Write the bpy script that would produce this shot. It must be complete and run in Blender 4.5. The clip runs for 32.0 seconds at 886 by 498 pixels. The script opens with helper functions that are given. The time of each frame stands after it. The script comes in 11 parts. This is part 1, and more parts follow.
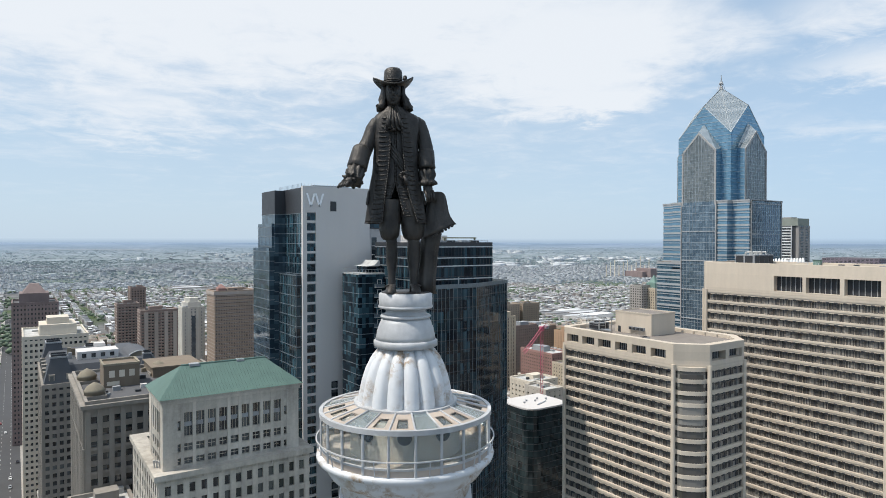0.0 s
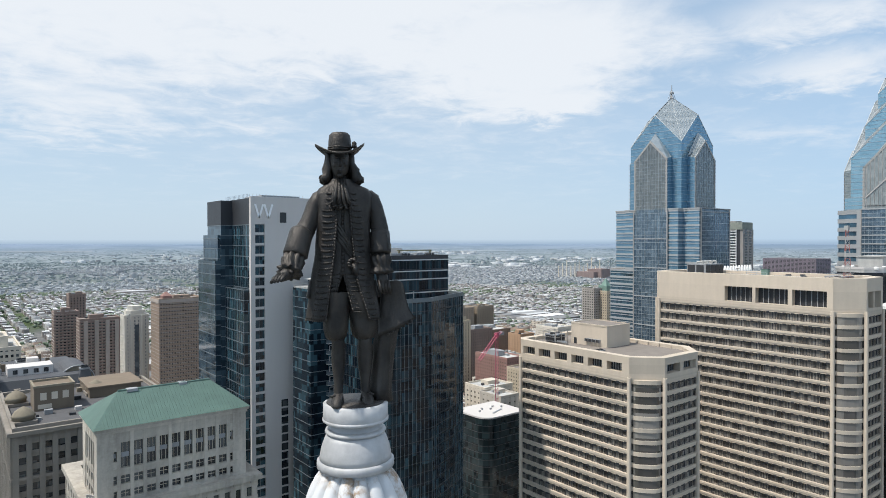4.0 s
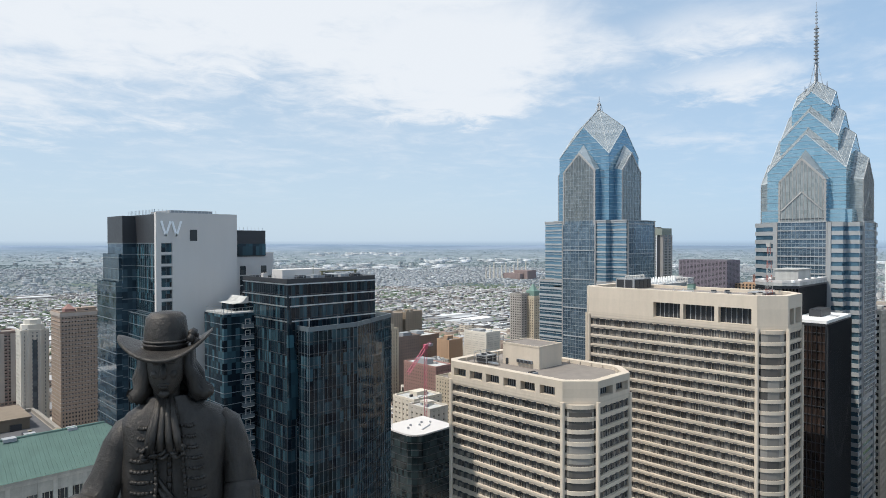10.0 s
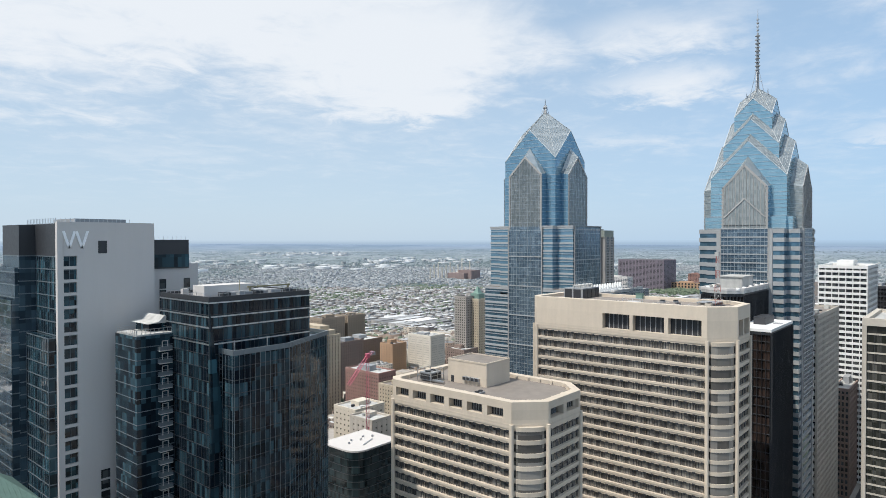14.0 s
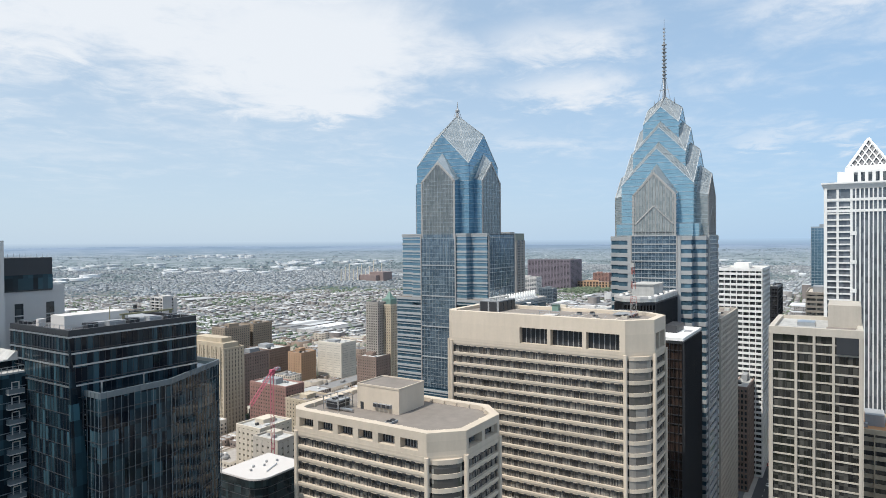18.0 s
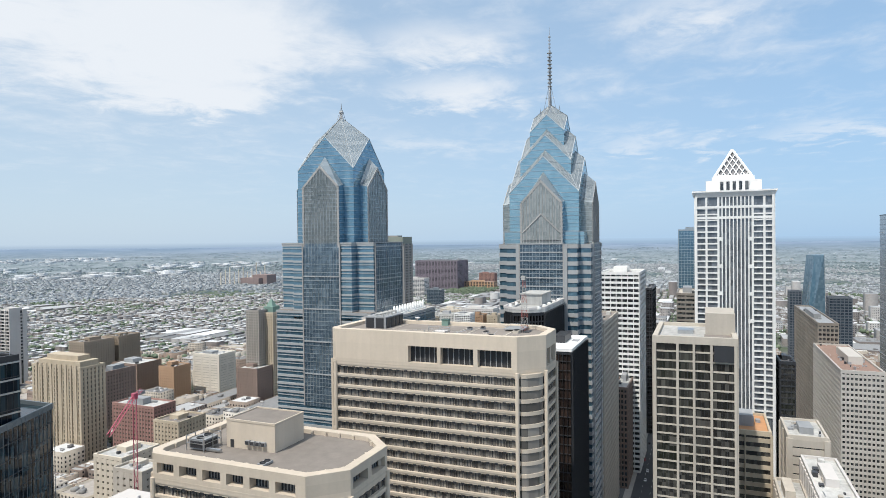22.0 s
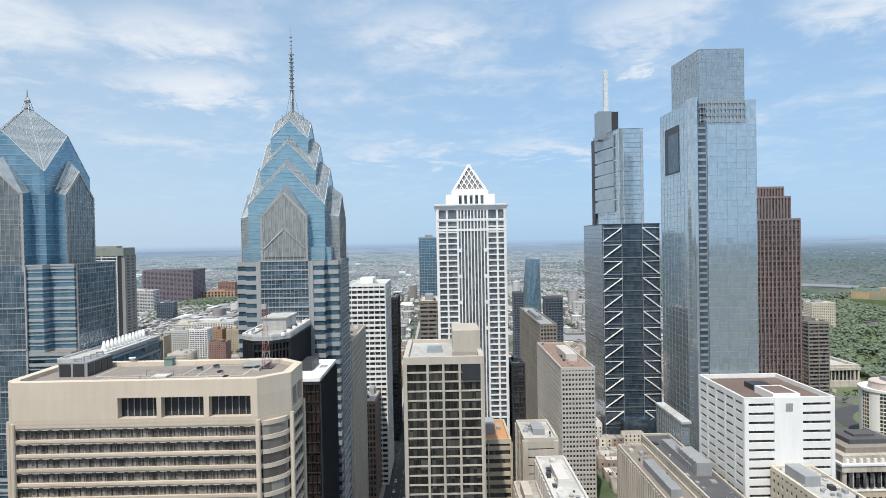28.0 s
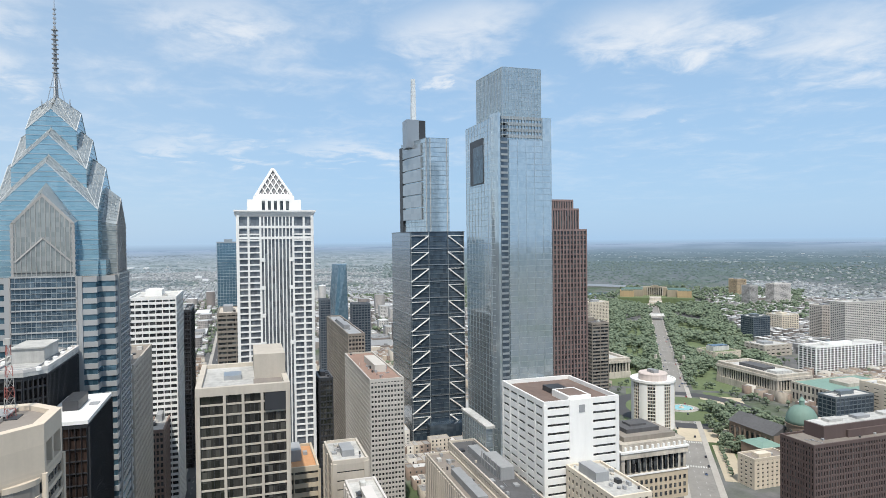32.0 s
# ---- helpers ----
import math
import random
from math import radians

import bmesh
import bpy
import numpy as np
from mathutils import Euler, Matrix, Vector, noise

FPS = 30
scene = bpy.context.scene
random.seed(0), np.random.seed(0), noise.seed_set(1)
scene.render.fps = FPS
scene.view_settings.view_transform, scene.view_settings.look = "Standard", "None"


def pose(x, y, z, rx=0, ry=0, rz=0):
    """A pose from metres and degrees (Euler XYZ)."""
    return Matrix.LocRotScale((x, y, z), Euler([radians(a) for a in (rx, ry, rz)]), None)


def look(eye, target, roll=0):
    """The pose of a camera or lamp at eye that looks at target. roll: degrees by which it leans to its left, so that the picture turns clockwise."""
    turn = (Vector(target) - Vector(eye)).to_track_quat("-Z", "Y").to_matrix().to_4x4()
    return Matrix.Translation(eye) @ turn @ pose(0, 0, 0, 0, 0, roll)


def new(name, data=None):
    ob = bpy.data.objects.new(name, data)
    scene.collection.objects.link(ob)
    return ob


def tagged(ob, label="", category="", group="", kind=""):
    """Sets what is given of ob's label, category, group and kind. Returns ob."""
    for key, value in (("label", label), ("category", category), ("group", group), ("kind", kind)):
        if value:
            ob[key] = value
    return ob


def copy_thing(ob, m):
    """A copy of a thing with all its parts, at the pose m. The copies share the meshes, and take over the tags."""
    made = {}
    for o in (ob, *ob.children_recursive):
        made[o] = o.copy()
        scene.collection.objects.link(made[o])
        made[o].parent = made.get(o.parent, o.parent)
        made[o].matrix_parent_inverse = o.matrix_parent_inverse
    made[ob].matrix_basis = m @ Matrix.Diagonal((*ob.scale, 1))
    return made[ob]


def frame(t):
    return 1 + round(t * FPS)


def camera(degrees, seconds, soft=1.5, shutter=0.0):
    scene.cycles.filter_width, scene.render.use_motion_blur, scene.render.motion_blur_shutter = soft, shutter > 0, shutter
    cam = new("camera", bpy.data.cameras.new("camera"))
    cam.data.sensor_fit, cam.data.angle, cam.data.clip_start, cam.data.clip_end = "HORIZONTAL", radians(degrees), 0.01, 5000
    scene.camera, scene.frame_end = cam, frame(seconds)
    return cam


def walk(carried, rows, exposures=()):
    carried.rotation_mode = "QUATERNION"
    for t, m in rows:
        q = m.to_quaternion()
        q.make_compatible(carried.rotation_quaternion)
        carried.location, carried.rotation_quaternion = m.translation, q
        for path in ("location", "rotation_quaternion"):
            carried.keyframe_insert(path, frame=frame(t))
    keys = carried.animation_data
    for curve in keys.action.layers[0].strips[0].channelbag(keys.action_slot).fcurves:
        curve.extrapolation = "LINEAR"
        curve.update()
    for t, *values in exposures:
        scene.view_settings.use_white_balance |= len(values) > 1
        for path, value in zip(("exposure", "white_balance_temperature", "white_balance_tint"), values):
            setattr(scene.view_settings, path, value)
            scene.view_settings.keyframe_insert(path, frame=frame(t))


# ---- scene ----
cam = camera(69.84, 32.0, soft=0.9)
PATH = [
    (0, (15.65, 27.73, 158.41), (-40.16, -55.24, 157.11), 0.03),
    (1, (15.04, 26.77, 159.34), (-42.47, -55.03, 158.04), -0.05),
    (2, (14.33, 25.67, 160.35), (-44.62, -55.09, 159.07), -0.08),
    (3, (13.64, 24.52, 161.42), (-46.69, -55.22, 160.13), -0.01),
    (3.5, (13.25, 23.93, 161.95), (-47.74, -55.31, 160.69), -0.05),
    (5.5, (11.47, 21.47, 164.09), (-52.24, -55.60, 162.84), -0.01),
    (6, (10.89, 20.81, 164.56), (-53.49, -55.70, 163.35), -0.03),
    (7, (9.91, 19.57, 165.56), (-55.84, -55.76, 164.37), -0.01),
    (8, (8.85, 18.35, 166.60), (-58.32, -55.72, 165.42), -0.03),
    (9, (7.45, 16.88, 167.61), (-61.17, -55.86, 166.41), -0.00),
    (10, (5.73, 14.95, 168.59), (-64.43, -56.30, 167.39), -0.05),
    (11, (3.57, 12.73, 169.57), (-68.08, -57.01, 168.32), -0.05),
    (12, (1.04, 10.46, 170.52), (-72.16, -57.65, 169.22), -0.05),
    (13, (-1.81, 8.11, 171.47), (-76.45, -58.42, 170.10), -0.04),
    (13.5, (-3.26, 6.92, 171.90), (-78.66, -58.76, 170.54), -0.04),
    (15.5, (-9.27, 2.04, 173.67), (-87.93, -59.69, 172.31), -0.16),
    (16, (-10.82, 0.84, 174.18), (-90.55, -59.50, 172.84), -0.26),
    (17, (-14.10, -1.45, 175.37), (-96.20, -58.53, 174.00), -0.38),
    (18, (-17.53, -3.54, 176.64), (-101.90, -57.21, 175.27), -0.43),
    (19, (-20.95, -5.40, 177.90), (-107.53, -55.42, 176.44), -0.45),
    (20, (-24.32, -7.13, 179.09), (-112.99, -53.33, 177.55), -0.45),
    (21, (-27.58, -8.69, 180.20), (-118.20, -50.95, 178.61), -0.44),
    (22, (-30.79, -9.95, 181.16), (-123.26, -47.98, 179.61), -0.65),
    (23, (-34.04, -10.94, 182.02), (-128.26, -44.40, 180.50), -0.68),
    (24, (-37.28, -11.87, 183.04), (-133.27, -39.86, 181.46), -0.77),
    (25, (-40.58, -12.75, 184.07), (-138.26, -34.13, 182.47), -1.00),
    (25.5, (-42.34, -13.13, 184.55), (-140.74, -30.91, 182.96), -1.04),
    (27.5, (-49.69, -14.38, 186.35), (-149.63, -17.48, 184.86), -1.04),
    (28, (-51.62, -14.60, 186.80), (-151.61, -13.88, 185.34), -1.05),
    (29, (-55.61, -14.84, 187.68), (-155.21, -6.04, 186.18), -1.21),
    (30, (-59.36, -14.90, 188.74), (-157.93, 1.93, 187.29), -1.26),
    (31, (-62.91, -14.60, 189.96), (-159.80, 10.11, 188.48), -1.26),
    (31.5, (-64.68, -14.33, 190.57), (-160.60, 13.90, 189.06), -1.11),
    (32, (-66.45, -14.00, 191.15), (-161.66, 16.55, 189.61), -0.65),
]
walk(cam, [(t, look(eye, target, roll)) for t, eye, target, roll in PATH])

# ---- sky and sun ----
SUN_ELEV, SUN_AZ = 60.0, -18.0      # degrees; azimuth from grid east towards north
world = bpy.data.worlds.new("sky")
scene.world = world
world.use_nodes = True
wn, wl = world.node_tree.nodes, world.node_tree.links
for n in list(wn):
    wn.remove(n)


def wmath(op, a, b=None):
    n = wn.new("ShaderNodeMath")
    n.operation = op
    for i, s in enumerate((a, b)):
        if s is None:
            continue
        if isinstance(s, (int, float)):
            n.inputs[i].default_value = s
        else:
            wl.new(s, n.inputs[i])
    return n.outputs[0]


sky = wn.new("ShaderNodeTexSky")
sky.sky_type = "NISHITA"
sky.sun_disc = False
sky.sun_elevation = radians(SUN_ELEV)
sky.sun_rotation = radians(90 - SUN_AZ)
sky.air_density, sky.dust_density, sky.ozone_density = 1.0, 0.8, 2.2
sky.altitude = 150
tc = wn.new("ShaderNodeTexCoord")
sep = wn.new("ShaderNodeSeparateXYZ")
wl.new(tc.outputs["Generated"], sep.inputs[0])
zup = wmath("MAXIMUM", sep.outputs[2], 0.0)
den = wmath("ADD", zup, 0.10)
com = wn.new("ShaderNodeCombineXYZ")
wl.new(wmath("DIVIDE", sep.outputs[0], den), com.inputs[0])
wl.new(wmath("DIVIDE", sep.outputs[1], den), com.inputs[1])


def cloud_noise(scale, detail, rough, dist, off):
    m = wn.new("ShaderNodeMapping")
    m.inputs["Location"].default_value = off
    wl.new(com.outputs[0], m.inputs["Vector"])
    n = wn.new("ShaderNodeTexNoise")
    n.inputs["Scale"].default_value = scale
    n.inputs["Detail"].default_value = detail
    n.inputs["Roughness"].default_value = rough
    n.inputs["Distortion"].default_value = dist
    wl.new(m.outputs[0], n.inputs["Vector"])
    return n.outputs["Fac"]


big = cloud_noise(0.55, 3.0, 0.5, 0.2, (3.1, 1.7, 0.0))
mid = cloud_noise(1.7, 6.0, 0.58, 0.35, (7.4, 2.2, 0.3))
fine = cloud_noise(4.6, 9.0, 0.62, 0.4, (0.4, 5.2, 1.0))
azim = wmath("MULTIPLY", wmath("ARCTAN2", sep.outputs[1], sep.outputs[0]), 57.2958)
azim = wmath("ADD", azim, wmath("MULTIPLY", wmath("LESS_THAN", azim, 0.0), 360.0))
elev = wmath("MULTIPLY", wmath("ARCSINE", sep.outputs[2]), 57.2958)
azim = wmath("ADD", azim, wmath("MULTIPLY", wmath("SUBTRACT", mid, 0.5), 14.0))
elev = wmath("ADD", elev, wmath("MULTIPLY", wmath("SUBTRACT", fine, 0.5), 5.0))
# banks of fair-weather cloud: azimuth, elevation, their half widths in degrees, thickness
BANKS = [(262, 18, 22, 8, 1.0), (262, 10.5, 10, 3.2, 0.75), (240, 20, 22, 6.5, 1.15), (245, 16, 12, 3.0, 0.95), (226, 16.5, 13, 5.0, 1.15), (225, 12.4, 7.5, 2.2, 0.95), (202, 17, 8, 2.2, 0.75), (201, 13.0, 7, 1.8, 0.75),
         (246, 6.5, 14, 2.5, 0.42), (205, 8.7, 9, 1.8, 0.45), (184, 7.8, 4.5, 1.2, 0.68), (178.5, 7.6, 2.2, 1.1, 0.75), (171, 8.0, 5.5, 1.3, 0.62), (182, 18.5, 7, 2.2, 0.55),
         (161, 18, 7, 2.6, 0.68), (144, 17, 8, 2.8, 0.78), (162.6, 14.0, 0.7, 1.2, 0.72), (144, 10.6, 3.2, 1.2, 0.52), (130, 14.5, 9, 4.0, 0.55), (110, 22, 20, 7, 0.7), (300, 20, 20, 8, 0.9)]
field = wmath("MULTIPLY", big, 0.62)
for b_az, b_el, b_w, b_h, b_k in BANKS:
    du = wmath("DIVIDE", wmath("SUBTRACT", azim, b_az), b_w)
    dv = wmath("DIVIDE", wmath("SUBTRACT", elev, b_el), b_h)
    d2 = wmath("ADD", wmath("MULTIPLY", du, du), wmath("MULTIPLY", dv, dv))
    field = wmath("MAXIMUM", field, wmath("MULTIPLY", wmath("EXPONENT", wmath("MULTIPLY", d2, -0.7)), b_k))
overhead = wn.new("ShaderNodeMapRange")       # above the view the broken cover goes on
overhead.inputs["From Min"].default_value = 0.36
overhead.inputs["From Max"].default_value = 0.60
overhead.inputs["To Max"].default_value = 0.62
wl.new(sep.outputs[2], overhead.inputs["Value"])
field = wmath("MAXIMUM", field, overhead.outputs[0])
cover = wmath("ADD", field, wmath("ADD", wmath("MULTIPLY", wmath("SUBTRACT", mid, 0.5), 0.75), wmath("MULTIPLY", wmath("SUBTRACT", fine, 0.5), 0.85)))
ramp = wn.new("ShaderNodeMapRange")
ramp.interpolation_type = "SMOOTHSTEP"
ramp.inputs["From Min"].default_value = 0.20
ramp.inputs["From Max"].default_value = 0.98
wl.new(cover, ramp.inputs["Value"])
lift = wn.new("ShaderNodeMapRange")           # clouds thin out into the haze low over the land
lift.inputs["From Min"].default_value = 0.03
lift.inputs["From Max"].default_value = 0.15
wl.new(sep.outputs[2], lift.inputs["Value"])
amount = wmath("MULTIPLY", wmath("MULTIPLY", ramp.outputs[0], lift.outputs[0]), 0.92)
veil = wn.new("ShaderNodeMapRange")           # pale summer haze near the horizon
veil.inputs["From Min"].default_value = 0.0
veil.inputs["From Max"].default_value = 0.30
veil.inputs["To Min"].default_value = 0.85
veil.inputs["To Max"].default_value = 0.66
wl.new(sep.outputs[2], veil.inputs["Value"])
skyc = wn.new("ShaderNodeMix")
skyc.data_type = "RGBA"
wl.new(veil.outputs[0], skyc.inputs[0])
skyscale = wn.new("ShaderNodeVectorMath")
skyscale.operation = "SCALE"
skyscale.inputs["Scale"].default_value = 0.125
wl.new(sky.outputs[0], skyscale.inputs[0])
wl.new(skyscale.outputs[0], skyc.inputs[6])
hazec = wn.new("ShaderNodeMix")                # whiter haze towards the south, bluer to the north-west
hazec.data_type = "RGBA"
side = wn.new("ShaderNodeMapRange")
side.inputs["From Min"].default_value = -0.75
side.inputs["From Max"].default_value = 0.15
wl.new(sep.outputs[1], side.inputs["Value"])
wl.new(side.outputs[0], hazec.inputs[0])
hazec.inputs[6].default_value = (0.565, 0.715, 0.87, 1)
hazec.inputs[7].default_value = (0.40, 0.625, 0.90, 1)
wl.new(hazec.outputs[2], skyc.inputs[7])
cloudc = wn.new("ShaderNodeMix")
cloudc.data_type = "RGBA"
wl.new(amount, cloudc.inputs[0])
wl.new(skyc.outputs[2], cloudc.inputs[6])
cloudc.inputs[7].default_value = (0.86, 0.90, 0.95, 1)
bg = wn.new("ShaderNodeBackground")
wl.new(cloudc.outputs[2], bg.inputs[0])
bg.inputs[1].default_value = 1.0
wout = wn.new("ShaderNodeOutputWorld")
wl.new(bg.outputs[0], wout.inputs[0])

sun_data = bpy.data.lights.new("sun", "SUN")
sun_data.energy, sun_data.angle, sun_data.color = 4.3, radians(1.0), (1.0, 0.95, 0.87)
sun = new("sun", sun_data)
sdir = Vector((math.cos(radians(SUN_ELEV)) * math.cos(radians(SUN_AZ)), math.cos(radians(SUN_ELEV)) * math.sin(radians(SUN_AZ)), math.sin(radians(SUN_ELEV))))
sun.matrix_world = look(sdir * 800, (0, 0, 0))

# ---- materials ----


class Nodes:
    """A small helper to wire a material."""

    def __init__(self, name):
        self.m = bpy.data.materials.new(name)
        self.m.use_nodes = True
        self.t = self.m.node_tree
        self.p = self.t.nodes["Principled BSDF"]
        self.pos = self.t.nodes.new("ShaderNodeNewGeometry").outputs["Position"]

    def n(self, kind):
        return self.t.nodes.new(kind)

    def link(self, a, b):
        self.t.links.new(a, b)

    def math(self, op, a, b=0.0):
        k = self.n("ShaderNodeMath")
        k.operation = op
        for i, s in enumerate((a, b)):
            if isinstance(s, (int, float)):
                k.inputs[i].default_value = s
            else:
                self.link(s, k.inputs[i])
        return k.outputs[0]

    def noise(self, scale, detail=4.0, rough=0.55, stretch=None):
        k = self.n("ShaderNodeTexNoise")
        k.inputs["Scale"].default_value = scale
        k.inputs["Detail"].default_value = detail
        k.inputs["Roughness"].default_value = rough
        if stretch:
            mp = self.n("ShaderNodeMapping")
            mp.inputs["Scale"].default_value = stretch
            self.link(self.pos, mp.inputs["Vector"])
            self.link(mp.outputs[0], k.inputs["Vector"])
        else:
            self.link(self.pos, k.inputs["Vector"])
        return k.outputs["Fac"]

    def mix(self, fac, a, b):
        k = self.n("ShaderNodeMix")
        k.data_type = "RGBA"
        for s, i in ((fac, 0), (a, 6), (b, 7)):
            if isinstance(s, (int, float)):
                k.inputs[i].default_value = s
            elif isinstance(s, tuple):
                k.inputs[i].default_value = (*s[:3], 1)
            else:
                self.link(s, k.inputs[i])
        return k.outputs[2]

    def range(self, v, a, b, c=0.0, d=1.0):
        k = self.n("ShaderNodeMapRange")
        for i, s in zip(("From Min", "From Max", "To Min", "To Max"), (a, b, c, d)):
            k.inputs[i].default_value = s
        self.link(v, k.inputs["Value"])
        return k.outputs[0]

    def set(self, **kw):
        for k, v in kw.items():
            s = self.p.inputs[k.replace("_", " ")]
            if isinstance(v, (int, float)):
                s.default_value = v
            elif isinstance(v, tuple):
                s.default_value = (*v[:3], 1)
            else:
                self.link(v, s)
        return self

    def bump(self, h, strength=0.3, dist=0.05):
        k = self.n("ShaderNodeBump")
        k.inputs["Strength"].default_value = strength
        k.inputs["Distance"].default_value = dist
        self.link(h, k.inputs["Height"])
        self.link(k.outputs[0], self.p.inputs["Normal"])
        return self


def dim(c, k):
    return tuple(min(1.0, v * k) for v in c)


def stone(name, color, rough=0.8, streak=0.22, grain=1.2, metal=0.0, obj=0.10):
    """Mineral or painted surface: broad stains, downward streaks, fine grain and a tone of its own for each piece."""
    k = Nodes(name)
    broad = k.noise(0.05, 3.0)
    run = k.noise(0.35, 4.0, 0.6, (1.0, 1.0, 0.12))
    fine_ = k.noise(grain, 5.0, 0.65)
    v = k.math("ADD", k.math("MULTIPLY", broad, 0.4), k.math("ADD", k.math("MULTIPLY", run, 0.4), k.math("MULTIPLY", fine_, 0.2)))
    c = k.mix(k.range(v, 0.32, 0.68), dim(color, 1 - streak), dim(color, 1 + streak * 0.5))
    if obj:
        info = k.n("ShaderNodeObjectInfo")
        h = k.n("ShaderNodeHueSaturation")
        k.link(k.range(info.outputs["Random"], 0, 1, 1 - obj, 1 + obj), h.inputs["Value"])
        k.link(c, h.inputs["Color"])
        c = h.outputs[0]
    k.set(Base_Color=c, Roughness=k.range(fine_, 0.2, 0.8, rough - 0.08, min(1, rough + 0.08)), Metallic=metal)
    k.bump(fine_, 0.25, 0.06)
    return k.m


def glass(name, dark, light, w, h, lit=0.30, rough=0.06, metal=0.0, spec=0.8, z0=0.0):
    """Window glass of a facade: each pane of w x h metres has its own tone, tilt and, now and then, a drawn blind."""
    k = Nodes(name)
    s = k.n("ShaderNodeSeparateXYZ")
    k.link(k.pos, s.inputs[0])
    u = k.math("FLOOR", k.math("DIVIDE", k.math("ADD", s.outputs[0], s.outputs[1]), w))
    v = k.math("FLOOR", k.math("DIVIDE", k.math("SUBTRACT", s.outputs[2], z0), h))
    c = k.n("ShaderNodeCombineXYZ")
    k.link(u, c.inputs[0])
    k.link(v, c.inputs[1])
    wnz = k.n("ShaderNodeTexWhiteNoise")
    k.link(c.outputs[0], wnz.inputs["Vector"])
    r = wnz.outputs["Value"]
    broad = k.noise(0.03, 2.0)
    f = k.math("POWER", k.math("ADD", k.math("MULTIPLY", r, 0.75), k.math("MULTIPLY", broad, 0.35)), 1.0 / max(lit, 0.05) * 0.6)
    k.set(Base_Color=k.mix(k.range(f, 0.0, 1.0), dark, light), Roughness=k.range(r, 0, 1, rough, rough + 0.08), Metallic=metal)
    k.p.inputs["Specular IOR Level"].default_value = spec
    wob = k.math("ADD", k.noise(0.12, 2.0), k.math("MULTIPLY", r, 0.3))
    k.bump(wob, 0.06, 0.6)
    return k.m


def plain(name, color, rough=0.6, metal=0.0):
    k = Nodes(name)
    f = k.noise(0.9, 4.0)
    k.set(Base_Color=k.mix(f, dim(color, 0.86), dim(color, 1.10)), Roughness=rough, Metallic=metal)
    return k.m


def islands(name, stops, rough=0.85, bump=0.0):
    """One material for a great many joined small pieces, each island with a tone of its own."""
    k = Nodes(name)
    g = k.n("ShaderNodeNewGeometry")
    cr = k.n("ShaderNodeValToRGB")
    cr.color_ramp.interpolation = "LINEAR"
    el = cr.color_ramp.elements
    el[0].position, el[0].color = stops[0][0], (*stops[0][1], 1)
    el[1].position, el[1].color = stops[-1][0], (*stops[-1][1], 1)
    for p, c in stops[1:-1]:
        e = el.new(p)
        e.color = (*c, 1)
    k.link(g.outputs["Random Per Island"], cr.inputs[0])
    f = k.noise(0.25, 4.0)
    h = k.n("ShaderNodeHueSaturation")
    k.link(k.range(f, 0.2, 0.8, 0.82, 1.12), h.inputs["Value"])
    k.link(cr.outputs[0], h.inputs["Color"])
    k.set(Base_Color=h.outputs[0], Roughness=rough)
    if bump:
        k.bump(k.noise(1.5, 4.0), bump, 0.3)
    return k.m




def bronze():
    """Weathered dark bronze: brown and black patina, cloth-like grain, worn edges catching light."""
    k = Nodes("dark_bronze")
    a, b, c = k.noise(1.1, 5.0, 0.6), k.noise(9.0, 6.0, 0.7), k.noise(26.0, 4.0, 0.7)
    run = k.noise(1.6, 4.0, 0.6, (1.0, 1.0, 0.15))
    tone = k.math("ADD", k.math("MULTIPLY", a, 0.5), k.math("MULTIPLY", run, 0.5))
    k.set(Base_Color=k.mix(k.range(tone, 0.35, 0.65), (0.018, 0.017, 0.016), (0.075, 0.066, 0.058)), Roughness=k.range(b, 0.2, 0.8, 0.36, 0.58), Metallic=0.45)
    drape = k.noise(2.4, 4.0, 0.6, (1.0, 1.0, 0.55))
    k.bump(k.math("ADD", k.math("MULTIPLY", drape, 1.5), k.math("ADD", k.math("MULTIPLY", b, 0.6), k.math("MULTIPLY", c, 0.35))), 0.55, 0.07)
    return k.m


BEIGE = stone("beige_precast", (0.565, 0.485, 0.392), 0.85, 0.16)
BEIGE_ROOF = stone("grey_roof_gravel", (0.235, 0.207, 0.182), 0.95, 0.25)
LIMESTONE = stone("weathered_limestone", (0.51, 0.465, 0.40), 0.85, 0.55)
GREYSTONE = stone("grey_brown_stone", (0.25, 0.225, 0.195), 0.9, 0.3)
WHITE_IRON = stone("white_painted_iron", (0.57, 0.57, 0.572), 0.5, 0.55, 2.0, obj=0.03)
WHITE_PANEL = stone("white_panel", (0.80, 0.795, 0.775), 0.6, 0.10, obj=0.04)
GREY_PANEL = stone("light_grey_panel", (0.58, 0.55, 0.525), 0.75, 0.06, obj=0.03)
CONCRETE = stone("tan_concrete", (0.475, 0.43, 0.37), 0.9, 0.2)
BROWN_BRICK = stone("brown_brick", (0.25, 0.185, 0.155), 0.9, 0.25)
RED_BRICK = stone("red_brick", (0.30, 0.175, 0.15), 0.9, 0.25)
ORANGE_BRICK = stone("orange_brick", (0.42, 0.27, 0.17), 0.9, 0.2)
TAN_BRICK = stone("tan_brick", (0.47, 0.395, 0.295), 0.9, 0.2)
CREAM = stone("cream_wall", (0.63, 0.56, 0.46), 0.85, 0.15)
RED_GRANITE = stone("red_granite", (0.235, 0.165, 0.152), 0.55, 0.15)
DARK_METAL = stone("dark_metal_panel", (0.035, 0.037, 0.042), 0.45, 0.15)
